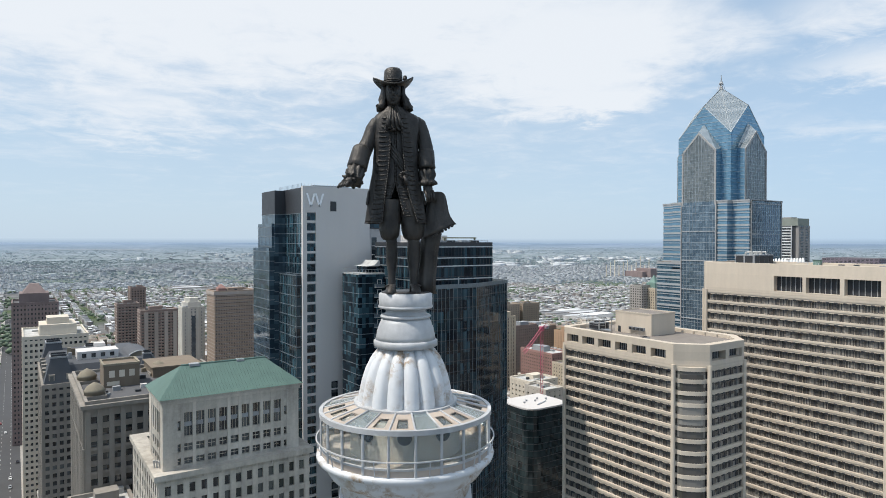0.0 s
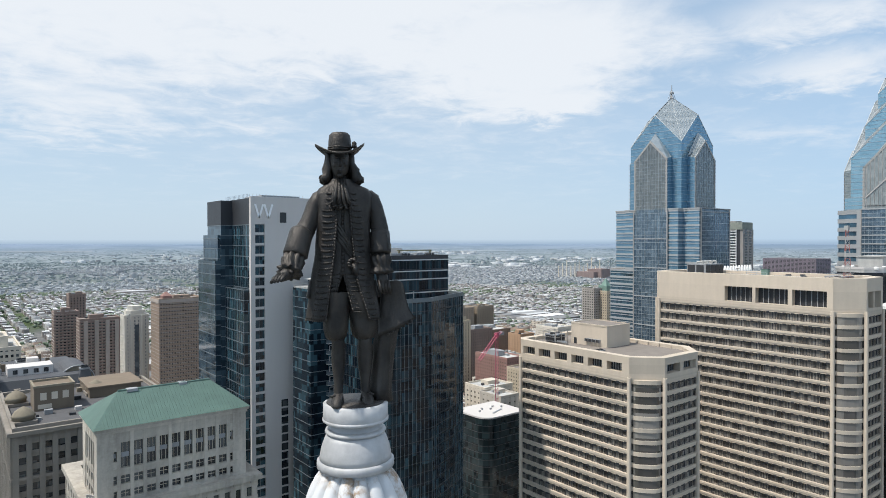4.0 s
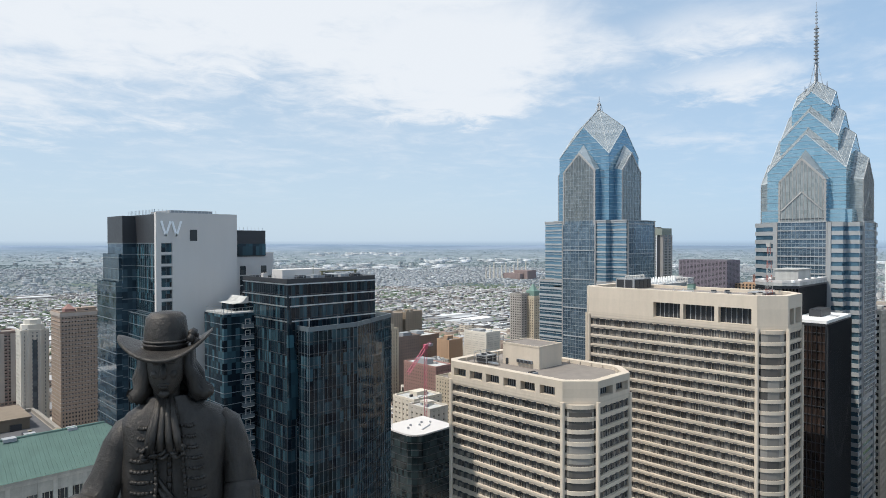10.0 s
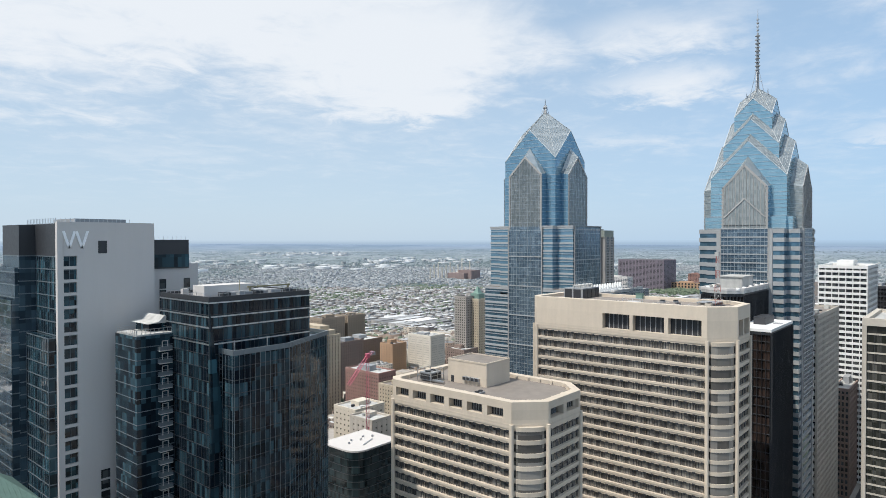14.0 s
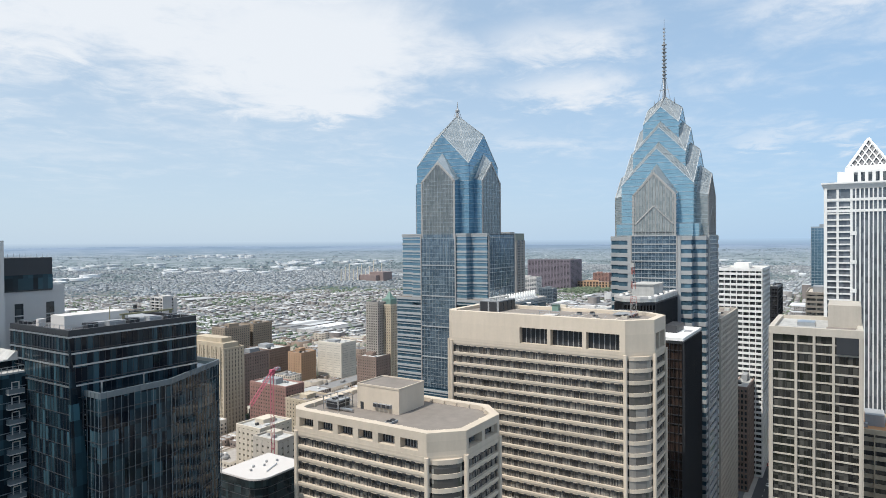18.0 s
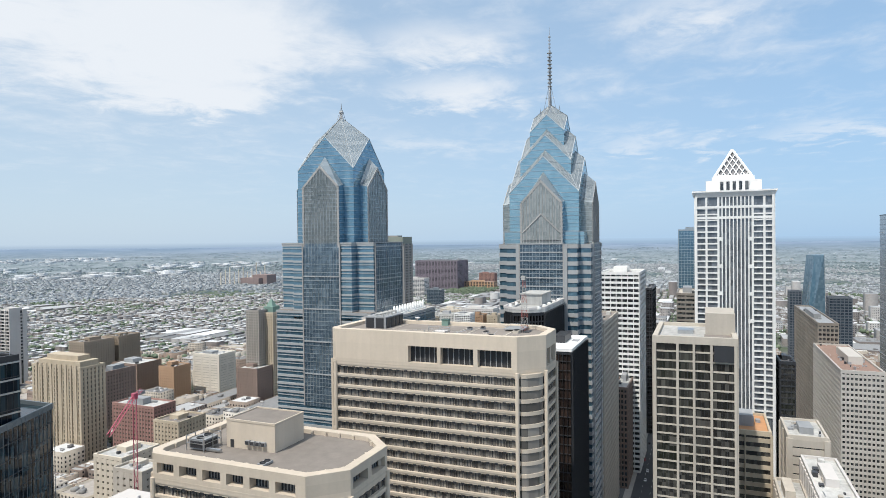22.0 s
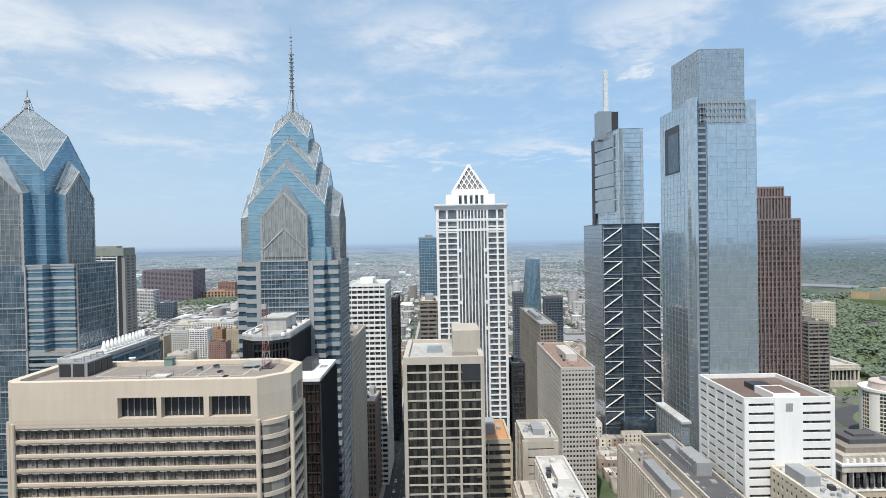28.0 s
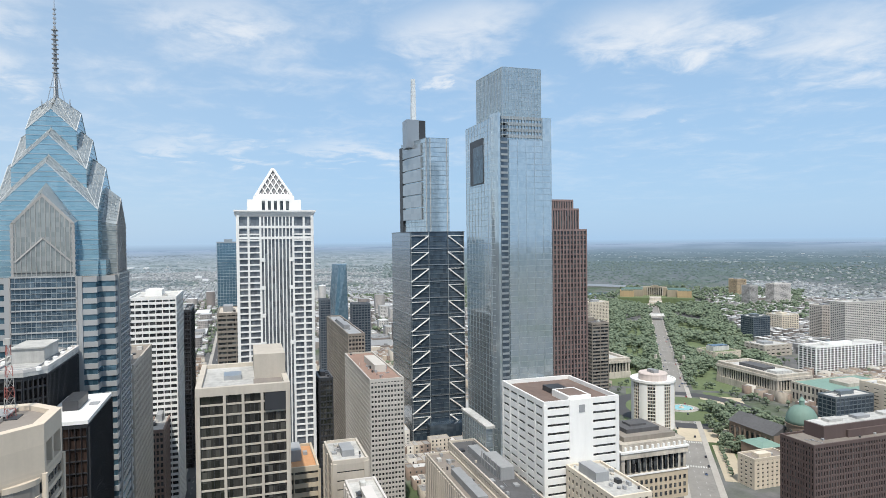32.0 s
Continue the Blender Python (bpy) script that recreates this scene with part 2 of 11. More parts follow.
STEEL = plain("brushed_steel", (0.55, 0.56, 0.57), 0.35, 0.9)
SILVER = plain("silver_cladding", (0.50, 0.53, 0.54), 0.35, 0.7)
GREY_METAL = stone("grey_roof_plant", (0.30, 0.31, 0.32), 0.6, 0.2)
ROOF_DARK = stone("dark_roof_felt", (0.10, 0.10, 0.105), 0.95, 0.3)
ROOF_WHITE = stone("white_roof_membrane", (0.50, 0.495, 0.475), 0.85, 0.5, 0.5)
ROOF_COPPER = stone("dark_green_copper", (0.085, 0.150, 0.127), 0.7, 0.28, 0.5)
COPPER = stone("green_copper", (0.17, 0.27, 0.23), 0.7, 0.2)
BRONZE = bronze()
ASPHALT = stone("asphalt", (0.065, 0.066, 0.07), 0.95, 0.2)
MAST_RED = plain("red_mast_paint", (0.36, 0.12, 0.10), 0.7)
WINDOW = glass("dark_window", (0.012, 0.015, 0.02), (0.14, 0.15, 0.15), 1.5, 3.6, 0.22)
WINDOW_B = glass("bronze_window", (0.010, 0.010, 0.010), (0.10, 0.095, 0.085), 1.4, 3.6, 0.2)
BLUE_GLASS = glass("blue_curtain_glass", (0.055, 0.125, 0.18), (0.15, 0.27, 0.355), 1.5, 3.8, 0.5, 0.05, 0.55)
PALE_BLUE = glass("pale_blue_glass", (0.21, 0.375, 0.46), (0.32, 0.49, 0.57), 3.0, 3.8, 0.6, 0.10, 0.55)
TEAL_GLASS = glass("dark_teal_glass", (0.004, 0.010, 0.017), (0.055, 0.14, 0.18), 1.3, 3.55, 0.19, 0.03, 0.12, 0.45)
SKY_GLASS = glass("clear_tower_glass", (0.42, 0.50, 0.55), (0.60, 0.67, 0.70), 1.6, 4.2, 0.5, 0.03, 0.72)
NAVY_GLASS = glass("navy_tower_glass", (0.045, 0.068, 0.098), (0.115, 0.155, 0.195), 3.0, 4.3, 0.4, 0.05, 0.42)
BLACK_GLASS = glass("black_tower_glass", (0.008, 0.008, 0.010), (0.035, 0.033, 0.033), 1.6, 3.8, 0.3, 0.04, 0.1)

# ---- mesh helpers ----


class Mesh:
    """Collects quads and makes one mesh of them."""

    def __init__(self):
        self.v, self.f = [], []

    def face(self, *pts):
        n = len(self.v)
        self.v.extend(pts)
        self.f.append(tuple(range(n, n + len(pts))))
        return self

    def prism(self, pts, z0, z1, top=None):
        """A closed prism over a counter-clockwise outline; top: the outline at z1 where it differs."""
        n, m = len(self.v), len(pts)
        self.v.extend((x, y, z0) for x, y in pts)
        self.v.extend((x, y, z1) for x, y in (top or pts))
        self.f.append(tuple(range(n + m - 1, n - 1, -1)))
        self.f.append(tuple(range(n + m, n + 2 * m)))
        self.f.extend((n + i, n + (i + 1) % m, n + m + (i + 1) % m, n + m + i) for i in range(m))
        return self

    def box(self, x0, x1, y0, y1, z0, z1):
        return self.prism(((x0, y0), (x1, y0), (x1, y1), (x0, y1)), z0, z1)

    def ring(self, pts, out, inn, z0, z1):
        """A closed band round an outline, from inn metres inside it to out metres outside."""
        a, b = offset(pts, out), offset(pts, -inn)
        n, m = len(self.v), len(pts)
        for z in (z0, z1):
            self.v.extend((x, y, z) for x, y in a)
            self.v.extend((x, y, z) for x, y in b)
        for i in range(m):
            j = (i + 1) % m
            self.f.append((n + i, n + j, n + 2 * m + j, n + 2 * m + i))
            self.f.append((n + m + j, n + m + i, n + 3 * m + i, n + 3 * m + j))
            self.f.append((n + 2 * m + i, n + 2 * m + j, n + 3 * m + j, n + 3 * m + i))
            self.f.append((n + j, n + i, n + m + i, n + m + j))
        return self

    def tube(self, a, b, r, sides=6, r2=None):
        a, b = Vector(a), Vector(b)
        d = (b - a).normalized()
        u = d.orthogonal().normalized()
        w = d.cross(u)
        n = len(self.v)
        for p, q in ((a, r), (b, r if r2 is None else r2)):
            for i in range(sides):
                t = 2 * math.pi * i / sides
                self.v.append(tuple(p + u * (q * math.cos(t)) + w * (q * math.sin(t))))
        self.f.append(tuple(range(n + sides - 1, n - 1, -1)))
        self.f.append(tuple(range(n + sides, n + 2 * sides)))
        self.f.extend((n + i, n + (i + 1) % sides, n + sides + (i + 1) % sides, n + sides + i) for i in range(sides))
        return self

    def lathe(self, prof, seg=48, lobes=0, depth=0.0, lobe_z=(0, 0), centre=(0, 0)):
        """Turns a profile of (radius, height) about the vertical axis; lobes: flutes between the heights lobe_z."""
        n, m = len(self.v), len(prof)
        for r, z in prof:
            for i in range(seg):
                t = 2 * math.pi * i / seg
                k = 1.0
                if lobes and lobe_z[0] <= z <= lobe_z[1]:
                    k = 1 - depth * (1 - abs(math.sin(lobes * t / 2))) ** 2
                self.v.append((centre[0] + r * k * math.cos(t), centre[1] + r * k * math.sin(t), z))
        for j in range(m - 1):
            for i in range(seg):
                i2 = (i + 1) % seg
                self.f.append((n + j * seg + i, n + j * seg + i2, n + (j + 1) * seg + i2, n + (j + 1) * seg + i))
        self.f.append(tuple(range(n + seg - 1, n - 1, -1)))
        self.f.append(tuple(range(n + (m - 1) * seg, n + m * seg)))
        return self

    def mesh(self, name, material, smooth=False):
        me = bpy.data.meshes.new(name)
        me.from_pydata(self.v, [], self.f)
        me.materials.append(material)
        if smooth:
            me.shade_smooth()
        return me


def offset(pts, d):
    """The counter-clockwise outline moved outwards by d."""
    out, m = [], len(pts)
    for i in range(m):
        (x0, y0), (x1, y1), (x2, y2) = pts[i - 1], pts[i], pts[(i + 1) % m]
        a, b = Vector((x1 - x0, y1 - y0)).normalized(), Vector((x2 - x1, y2 - y1)).normalized()
        na, nb = Vector((a.y, -a.x)), Vector((b.y, -b.x))
        k = (na + nb)
        k = k / max(0.3, k.dot(na))
        out.append((x1 + k.x * d, y1 + k.y * d))
    return out


def rect(x0, x1, y0, y1):
    return [(x0, y0), (x1, y0), (x1, y1), (x0, y1)]


def chamfered(x0, x1, y0, y1, c):
    return [(x0 + c, y0), (x1 - c, y0), (x1, y0 + c), (x1, y1 - c), (x1 - c, y1), (x0 + c, y1), (x0, y1 - c), (x0, y0 + c)]


def thing(name, label, category, x=0, y=0, z=0, group=""):
    ob = new(name)
    ob.location = (x, y, z)
    ob.empty_display_size = 1
    return tagged(ob, label, category, group)


def part(name, m, material, parent, label="", smooth=False, kind=""):
    """Links a Mesh (in world coordinates) as one part under a thing or a part."""
    me = m.mesh(name, material, smooth)
    ob = new(name, me)
    base, up = Vector((0, 0, 0)), parent
    while up is not None:
        base += up.location
        up = up.parent
    me.transform(Matrix.Translation(-base))
    ob.parent = parent
    return tagged(ob, label, "", "", kind)


def again(first, name, parent, dx, dy, dz, rot=0.0):
    """The same mesh once more under the parent, moved (and turned about its origin)."""
    ob = new(name, first.data)
    ob.location = (dx, dy, dz)
    ob.rotation_euler = (0, 0, rot)
    ob.parent = parent
    return ob

# ---- ground ----
HEIGHT = 170.0


def far(r):
    """Ground height and scale at plan distance r: beyond 2.2 km the land is drawn closer together and rises to the skyline."""
    if r <= 2200:
        return 0.0, 1.0
    s = (r - 2200) / 2700
    real = 2200 + 2700 * s + 21000 * s ** 3
    return HEIGHT * (1 - r / real), r / real


def ground_sheet():
    m = Mesh()
    rad = [0, 150, 300, 500, 800, 1200, 1700, 2200] + [2200 + 90 * i for i in range(1, 31)]
    seg = 120
    for r in rad:
        z = far(r)[0]
        for i in range(seg):
            a = 2 * math.pi * i / seg
            hill = 0.0
            if r > 4000:
                hill = (r - 4000) / 900 * (6 * math.sin(3 * a + 1.0) + 4 * math.sin(11 * a))
            m.v.append((r * math.cos(a), r * math.sin(a), z + hill))
    for j in range(len(rad) - 1):
        for i in range(seg):
            k = (i + 1) % seg
            m.f.append((j * seg + i, (j + 1) * seg + i, (j + 1) * seg + k, j * seg + k))
    return m


def ground_material():
    k = Nodes("city_ground")
    s = k.n("ShaderNodeVectorMath")
    s.operation = "LENGTH"
    k.link(k.pos, s.inputs[0])
    r = s.outputs["Value"]
    n1, n2 = k.noise(0.004, 5.0, 0.6), k.noise(0.03, 5.0, 0.7)
    street = k.mix(k.range(n2, 0.3, 0.7), (0.09, 0.092, 0.095), (0.20, 0.20, 0.20))
    green = k.mix(k.range(n2, 0.3, 0.7), (0.045, 0.07, 0.03), (0.09, 0.12, 0.06))
    near = k.mix(k.range(n1, 0.50, 0.62), street, green)
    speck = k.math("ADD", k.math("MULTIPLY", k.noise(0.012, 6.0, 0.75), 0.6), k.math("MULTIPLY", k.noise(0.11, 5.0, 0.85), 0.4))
    # far land pales and cools here: distance haze mixed into the base colour
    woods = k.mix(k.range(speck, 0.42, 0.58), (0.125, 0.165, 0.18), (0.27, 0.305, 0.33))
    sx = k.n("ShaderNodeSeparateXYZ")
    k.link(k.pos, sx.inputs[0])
    north = k.range(k.math("ADD", sx.outputs[1], k.math("MULTIPLY", sx.outputs[0], 0.27)), -150, 350)    # the wooded river valley, its green blued for haze
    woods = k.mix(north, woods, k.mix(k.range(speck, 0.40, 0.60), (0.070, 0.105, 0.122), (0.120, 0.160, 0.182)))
    # bluest at the rim, where the painted haze is strongest
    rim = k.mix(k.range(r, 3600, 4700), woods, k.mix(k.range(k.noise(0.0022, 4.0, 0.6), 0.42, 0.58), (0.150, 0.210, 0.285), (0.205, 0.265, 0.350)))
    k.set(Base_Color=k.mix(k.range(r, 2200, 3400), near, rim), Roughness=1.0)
    k.p.inputs["Specular IOR Level"].default_value = 0.1
    return k.m


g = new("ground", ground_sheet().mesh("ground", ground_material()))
tagged(g, "grey city ground with green patches, tinted blue for haze towards the horizon", "ground", kind="structure")

# ---- buildings ----


def building(name, label, outline, top, wall, win, floor_h=3.8, sill=1.4, z0=0.0, bays=3.0, pier=0.5, deep=0.45, roof=None,
             parapet=1.2, piers=True, rows=None, category="office tower", first=0.0, group="", back=False, join=False):
    """A tower: a glass core, a band of wall round it at each floor, piers between the bays, a roof slab behind a parapet."""
    cx, cy = sum(p[0] for p in outline) / len(outline), sum(p[1] for p in outline) / len(outline)
    ob = thing(name, label, category, cx, cy, z0, group)
    part("glazing", Mesh().prism(offset(outline, -deep), z0, top - 0.6), win, ob)
    nf = max(1, int(round((top - z0 - first) / floor_h)))
    fh = (top - z0 - first) / nf
    shape = Mesh().ring(outline, 0, deep + 0.3, 0, sill)
    one = None
    lo = 0 if rows is None else max(0, nf - rows)
    for i in range(lo, nf):
        z = z0 + first + i * fh
        if one is None:
            m = Mesh()
            m.v = [(x, y, zz + z) for x, y, zz in shape.v]
            m.f = shape.f
            one = part("spandrel", m, wall, ob)
            zone = z
        else:
            again(one, "spandrel", ob, 0, 0, z - zone)
    if piers:
        m = len(outline)
        o, d = 0.06, deep + 0.2
        shaft = Mesh().box(-pier / 2, pier / 2, -d, o, 0, top - 0.3 - z0).mesh("pier", wall)
        for i in range(m):
            (ax, ay), (bx, by) = outline[i], outline[(i + 1) % m]
            length = math.hypot(bx - ax, by - ay)
            n = max(1, int(round(length / bays)))
            ux, uy = (bx - ax) / length, (by - ay) / length
            if uy < -0.8 and not back:      # the west side stays plain
                continue
            inset = pier / 2 - 0.02
            if join:
                fm = Mesh()
                nx, ny = uy, -ux
                for j in range(n + 1):
                    s = inset + (length - 2 * inset) * j / n
                    px, py, h = ax + ux * s, ay + uy * s, pier / 2
                    fm.prism([(px - ux * h + nx * o, py - uy * h + ny * o), (px - ux * h - nx * d, py - uy * h - ny * d), (px + ux * h - nx * d, py + uy * h - ny * d), (px + ux * h + nx * o, py + uy * h + ny * o)][::-1], z0, top - 0.3)
                part("facade_grid", fm, wall, ob, "", False, "stuff")
                continue
            for j in range(n + 1):
                s = inset + (length - 2 * inset) * j / n
                p = new("pier", shaft)
                p.location = (ax + ux * s - cx, ay + uy * s - cy, 0)
                p.rotation_euler = (0, 0, math.atan2(-ux, uy) - math.pi / 2 + math.pi)
                p.parent = ob
    part("parapet", Mesh().ring(outline, 0.08, deep + 0.4, top - 0.9, top + parapet), wall, ob)
    part("roof", Mesh().prism(offset(outline, -deep - 0.3), top - 0.8, top), roof or BEIGE_ROOF, ob)
    return ob



# ---- city hall tower and its statue ----


def city_hall_tower():
    ob = thing("clock_tower", "white painted iron tower top with a glazed viewing deck", "tower")
    part("plinth", Mesh().lathe([(1.30, 155.05), (1.34, 155.1), (1.34, 155.78), (1.25, 155.82), (0.9, 155.83)], 48), WHITE_IRON, ob, "round white painted plinth", True)
    part("plinth_band", Mesh().lathe([(1.33, 155.06), (1.37, 155.09), (1.37, 155.17), (1.33, 155.20)], 48), WHITE_IRON, ob, "", True)
    part("neck_ring", Mesh().lathe([(1.10, 154.52), (1.24, 154.55), (1.27, 154.62), (1.24, 154.69), (1.08, 154.74)], 48), WHITE_IRON, ob, "", True)
    part("neck", Mesh().lathe([(1.2, 153.3), (1.22, 154.4), (1.10, 154.5), (1.08, 154.72), (1.02, 154.80), (0.99, 154.92), (1.06, 155.02), (1.32, 155.10)], 48), WHITE_IRON, ob, "", True)
    part("small_dome", Mesh().lathe([(1.50, 153.35), (1.47, 153.6), (1.40, 153.95), (1.28, 154.3), (1.18, 154.52)], 48), WHITE_IRON, ob, "", True)
    part("moulding", Mesh().lathe([(1.3, 152.95), (1.52, 153.0), (1.60, 153.05), (1.60, 153.3), (1.52, 153.38), (1.3, 153.4)], 48), WHITE_IRON, ob, "", True)
    flaky = Nodes("flaking_white_paint")
    rust = flaky.math("MULTIPLY", flaky.range(flaky.noise(1.6, 6.0, 0.7), 0.47, 0.60), flaky.range(flaky.noise(0.55, 2.0), 0.42, 0.56))
    base = flaky.mix(flaky.noise(2.0, 5.0), (0.54, 0.545, 0.55), (0.68, 0.685, 0.69))
    flaky.set(Base_Color=flaky.mix(rust, base, (0.36, 0.27, 0.19)), Roughness=0.5)
    flaky.bump(rust, 0.3, 0.02)
    prof = [(1.24, 153.0), (1.45, 152.8), (1.72, 152.4), (1.95, 151.9), (2.13, 151.3), (2.25, 150.7), (2.32, 150.2), (2.34, 149.9)]
    for i in range(16):                      # sixteen rounded ribs
        a = 2 * math.pi * i / 16
        m = Mesh()
        cols = 9
        for r, z in prof:
            half = 0.94 * r * math.pi / 16
            for j in range(cols):
                s = -1 + 2 * j / (cols - 1)
                bulge = 0.40 * math.sqrt(max(0.0, 1 - s * s)) * (r / 2.3)
                rr = r - 0.34 * (r / 2.3) + bulge
                t = s * half
                m.v.append((rr * math.cos(a) - t * math.sin(a), rr * math.sin(a) + t * math.cos(a), z))
        for k in range(len(prof) - 1):
            for j in range(cols - 1):
                p = k * cols + j
                m.f.append((p + 1, p, p + cols, p + cols + 1))
        part("dome_rib", m, flaky.m, ob, "", True)
    part("dome_core", Mesh().lathe([(r - 0.3, z) for r, z in prof][::-1], 48), WHITE_IRON, ob, "", True)
    part("dome_base", Mesh().lathe([(2.4, 149.5), (2.46, 149.55), (2.46, 150.0), (2.42, 150.08), (2.3, 150.1)], 64), WHITE_IRON, ob, "", True)
    # deck: canopy panels, glazed wall, rails, cornice
    pane = Nodes("deck_glass")
    pane.set(Base_Color=(0.62, 0.70, 0.72), Roughness=0.05, Transmission_Weight=0.85, IOR=1.2)
    tan = stone("worn_tan_panel", (0.48, 0.40, 0.33), 0.7, 0.25)
    N = 22
    for i in range(N):
        a0, a1 = 2 * math.pi * (i + 0.04) / N, 2 * math.pi * (i + 0.96) / N
        q = lambda r, a, z: (r * math.cos(a), r * math.sin(a), z)
        m = Mesh()
        for dz in (0.0, 0.05):
            m.face(q(2.46, a0, 149.98 + dz), q(4.2, a0, 149.55 + dz), q(4.2, a1, 149.55 + dz), q(2.46, a1, 149.98 + dz))
        holed = i % 3 != 1
        if holed:
            am, da = (a0 + a1) / 2, (a1 - a0) / 2
            b0, b1 = am - da * 0.55, am + da * 0.55
            m = Mesh()
            ro, ri, z = (4.2, 2.46), (3.85, 3.05), lambda r: 149.98 - 0.43 * (r - 2.46) / 1.74
            for (ra, rb, c0, c1) in ((4.2, 3.85, a0, a1), (3.05, 2.46, a0, a1), (3.85, 3.05, a0, b0), (3.85, 3.05, b1, a1)):
                for dz in (0.0, 0.05):
                    m.face(q(rb, c0, z(rb) + dz), q(ra, c0, z(ra) + dz), q(ra, c1, z(ra) + dz), q(rb, c1, z(rb) + dz))
            h = part("canopy_panel", m, tan, ob, "worn tan roof panel with a hatch")
            w = Mesh().face(q(3.05, b0, z(3.05) - 0.05), q(3.85, b0, z(3.85) - 0.05), q(3.85, b1, z(3.85) - 0.05), q(3.05, b1, z(3.05) - 0.05))
            part("hatch", w, pane.m, h, "hatch glass")
        else:
            part("canopy_panel", m, pane.m, ob, "clear glass roof panel").visible_shadow = False
        am = 2 * math.pi * i / N
        post = Mesh().tube(q(4.2, am, 147.45), q(4.2, am, 149.62), 0.07, 6)
        post.tube(q(4.18, am, 149.62), q(2.46, am, 150.06), 0.05, 6)
        part("deck_post", post, WHITE_IRON, ob)
        w = Mesh().face(q(4.15, a0, 147.85), q(4.15, a1, 147.85), q(4.15, a1, 149.5), q(4.15, a0, 149.5))
        part("deck_pane", w, pane.m, ob).visible_shadow = False
        w = Mesh()
        w.prism([(x, y) for x, y, _ in (q(4.13, a0, 0), q(4.19, a0, 0), q(4.19, a1, 0), q(4.13, a1, 0))], 147.4, 147.82)
        part("kick_panel", w, tan, ob)

    def hoop(name, r, z, t, h=None):
        m = Mesh()
        seg = 88
        m.lathe([(r - t, z - t), (r + t, z - t), (r + t, z + (h or t)), (r - t, z + (h or t))], seg)
        m.f = m.f[:-2]
        n = 4 * seg
        for i in range(seg):
            k = (i + 1) % seg
            m.f.append((3 * seg + i, 3 * seg + k, k, i))
        return part(name, m, WHITE_IRON, ob)

    hoop("eave_rim", 4.2, 149.55, 0.09, 0.16)
    hoop("sill_ring", 4.18, 147.83, 0.05)
    hoop("guard_rail", 4.42, 148.25, 0.03)
    hoop("inner_rim", 2.5, 150.02, 0.08)
    for i in range(0, 22, 2):
        a = 2 * math.pi * (i + 0.5) / 22
        part("rail_bracket", Mesh().tube((4.42 * math.cos(a), 4.42 * math.sin(a), 148.25), (4.25 * math.cos(a), 4.25 * math.sin(a), 147.3), 0.025, 5), WHITE_IRON, ob)
    part("cornice", Mesh().lathe([(3.2, 145.2), (3.3, 146.0), (3.75, 146.3), (4.0, 146.7), (4.05, 147.0), (4.38, 147.15), (4.42, 147.3), (4.4, 147.45), (2.0, 147.5)], 88), flaky.m, ob, "white cornice with rust stains", True)
    part("deck_floor", Mesh().lathe([(2.4, 147.46), (4.1, 147.5), (4.1, 147.52), (2.4, 147.52)], 64), tan, ob)
    part("inner_drum", Mesh().lathe([(2.3, 147.4), (2.3, 149.95), (2.25, 149.98)], 64), CREAM, ob)
    for i in range(8):                       # round openings in the drum behind the glass
        a = 2 * math.pi * (i + 0.3) / 8
        c, s = math.cos(a), math.sin(a)
        m = Mesh().tube((2.2 * c, 2.2 * s, 148.8), (2.36 * c, 2.36 * s, 148.8), 0.34, 14)
        part("porthole", m, DARK_METAL, ob)
    part("lantern", Mesh().lathe([(4.9, 139), (4.9, 140), (4.2, 140.5), (3.4, 143), (3.3, 145.3)], 48), WHITE_IRON, ob, "", True)
    part("belfry", Mesh().lathe([(9.0, 118), (9.0, 128), (8.2, 132), (6.5, 137), (5.0, 139.2)], 16), stone("grey_painted_iron", (0.45, 0.46, 0.48), 0.6), ob)
    part("tower_shaft", Mesh().box(-13, 13, -13, 13, 0, 103).box(-11, 11, -11, 11, 103, 118.2), LIMESTONE, ob, "pale stone tower shaft")
    seen = set()
    for o in ob.children_recursive:              # the stages below the plinth sit slightly higher
        if o.data.name not in seen:
            seen.add(o.data.name)
            for v in o.data.vertices:
                if 136 < v.co.z < 155:
                    v.co.z = 155 - (155 - v.co.z) * 0.925
    ob.location = (*AXIS, 0)


def loft(m, rings, n=28, fold=0, amp=0.0):
    """A skin over ellipses (x, y, z, rx, ry[, phase]); fold: number of drapery folds, amp: their depth."""
    k = len(m.v)
    for ring in rings:
        x, y, z, rx, ry = ring[:5]
        ph = ring[5] if len(ring) > 5 else 0.0
        for i in range(n):
            a = 2 * math.pi * i / n
            f = 1 + amp * math.sin(fold * a + ph + 0.6 * math.sin(2 * a))
            m.v.append((x + rx * f * math.cos(a), y + ry * f * math.sin(a), z))
    for j in range(len(rings) - 1):
        for i in range(n):
            i2 = (i + 1) % n
            m.f.append((k + j * n + i, k + j * n + i2, k + (j + 1) * n + i2, k + (j + 1) * n + i))
    m.f.append(tuple(range(k + n - 1, k - 1, -1)))
    e = k + (len(rings) - 1) * n
    m.f.append(tuple(range(e, e + n)))


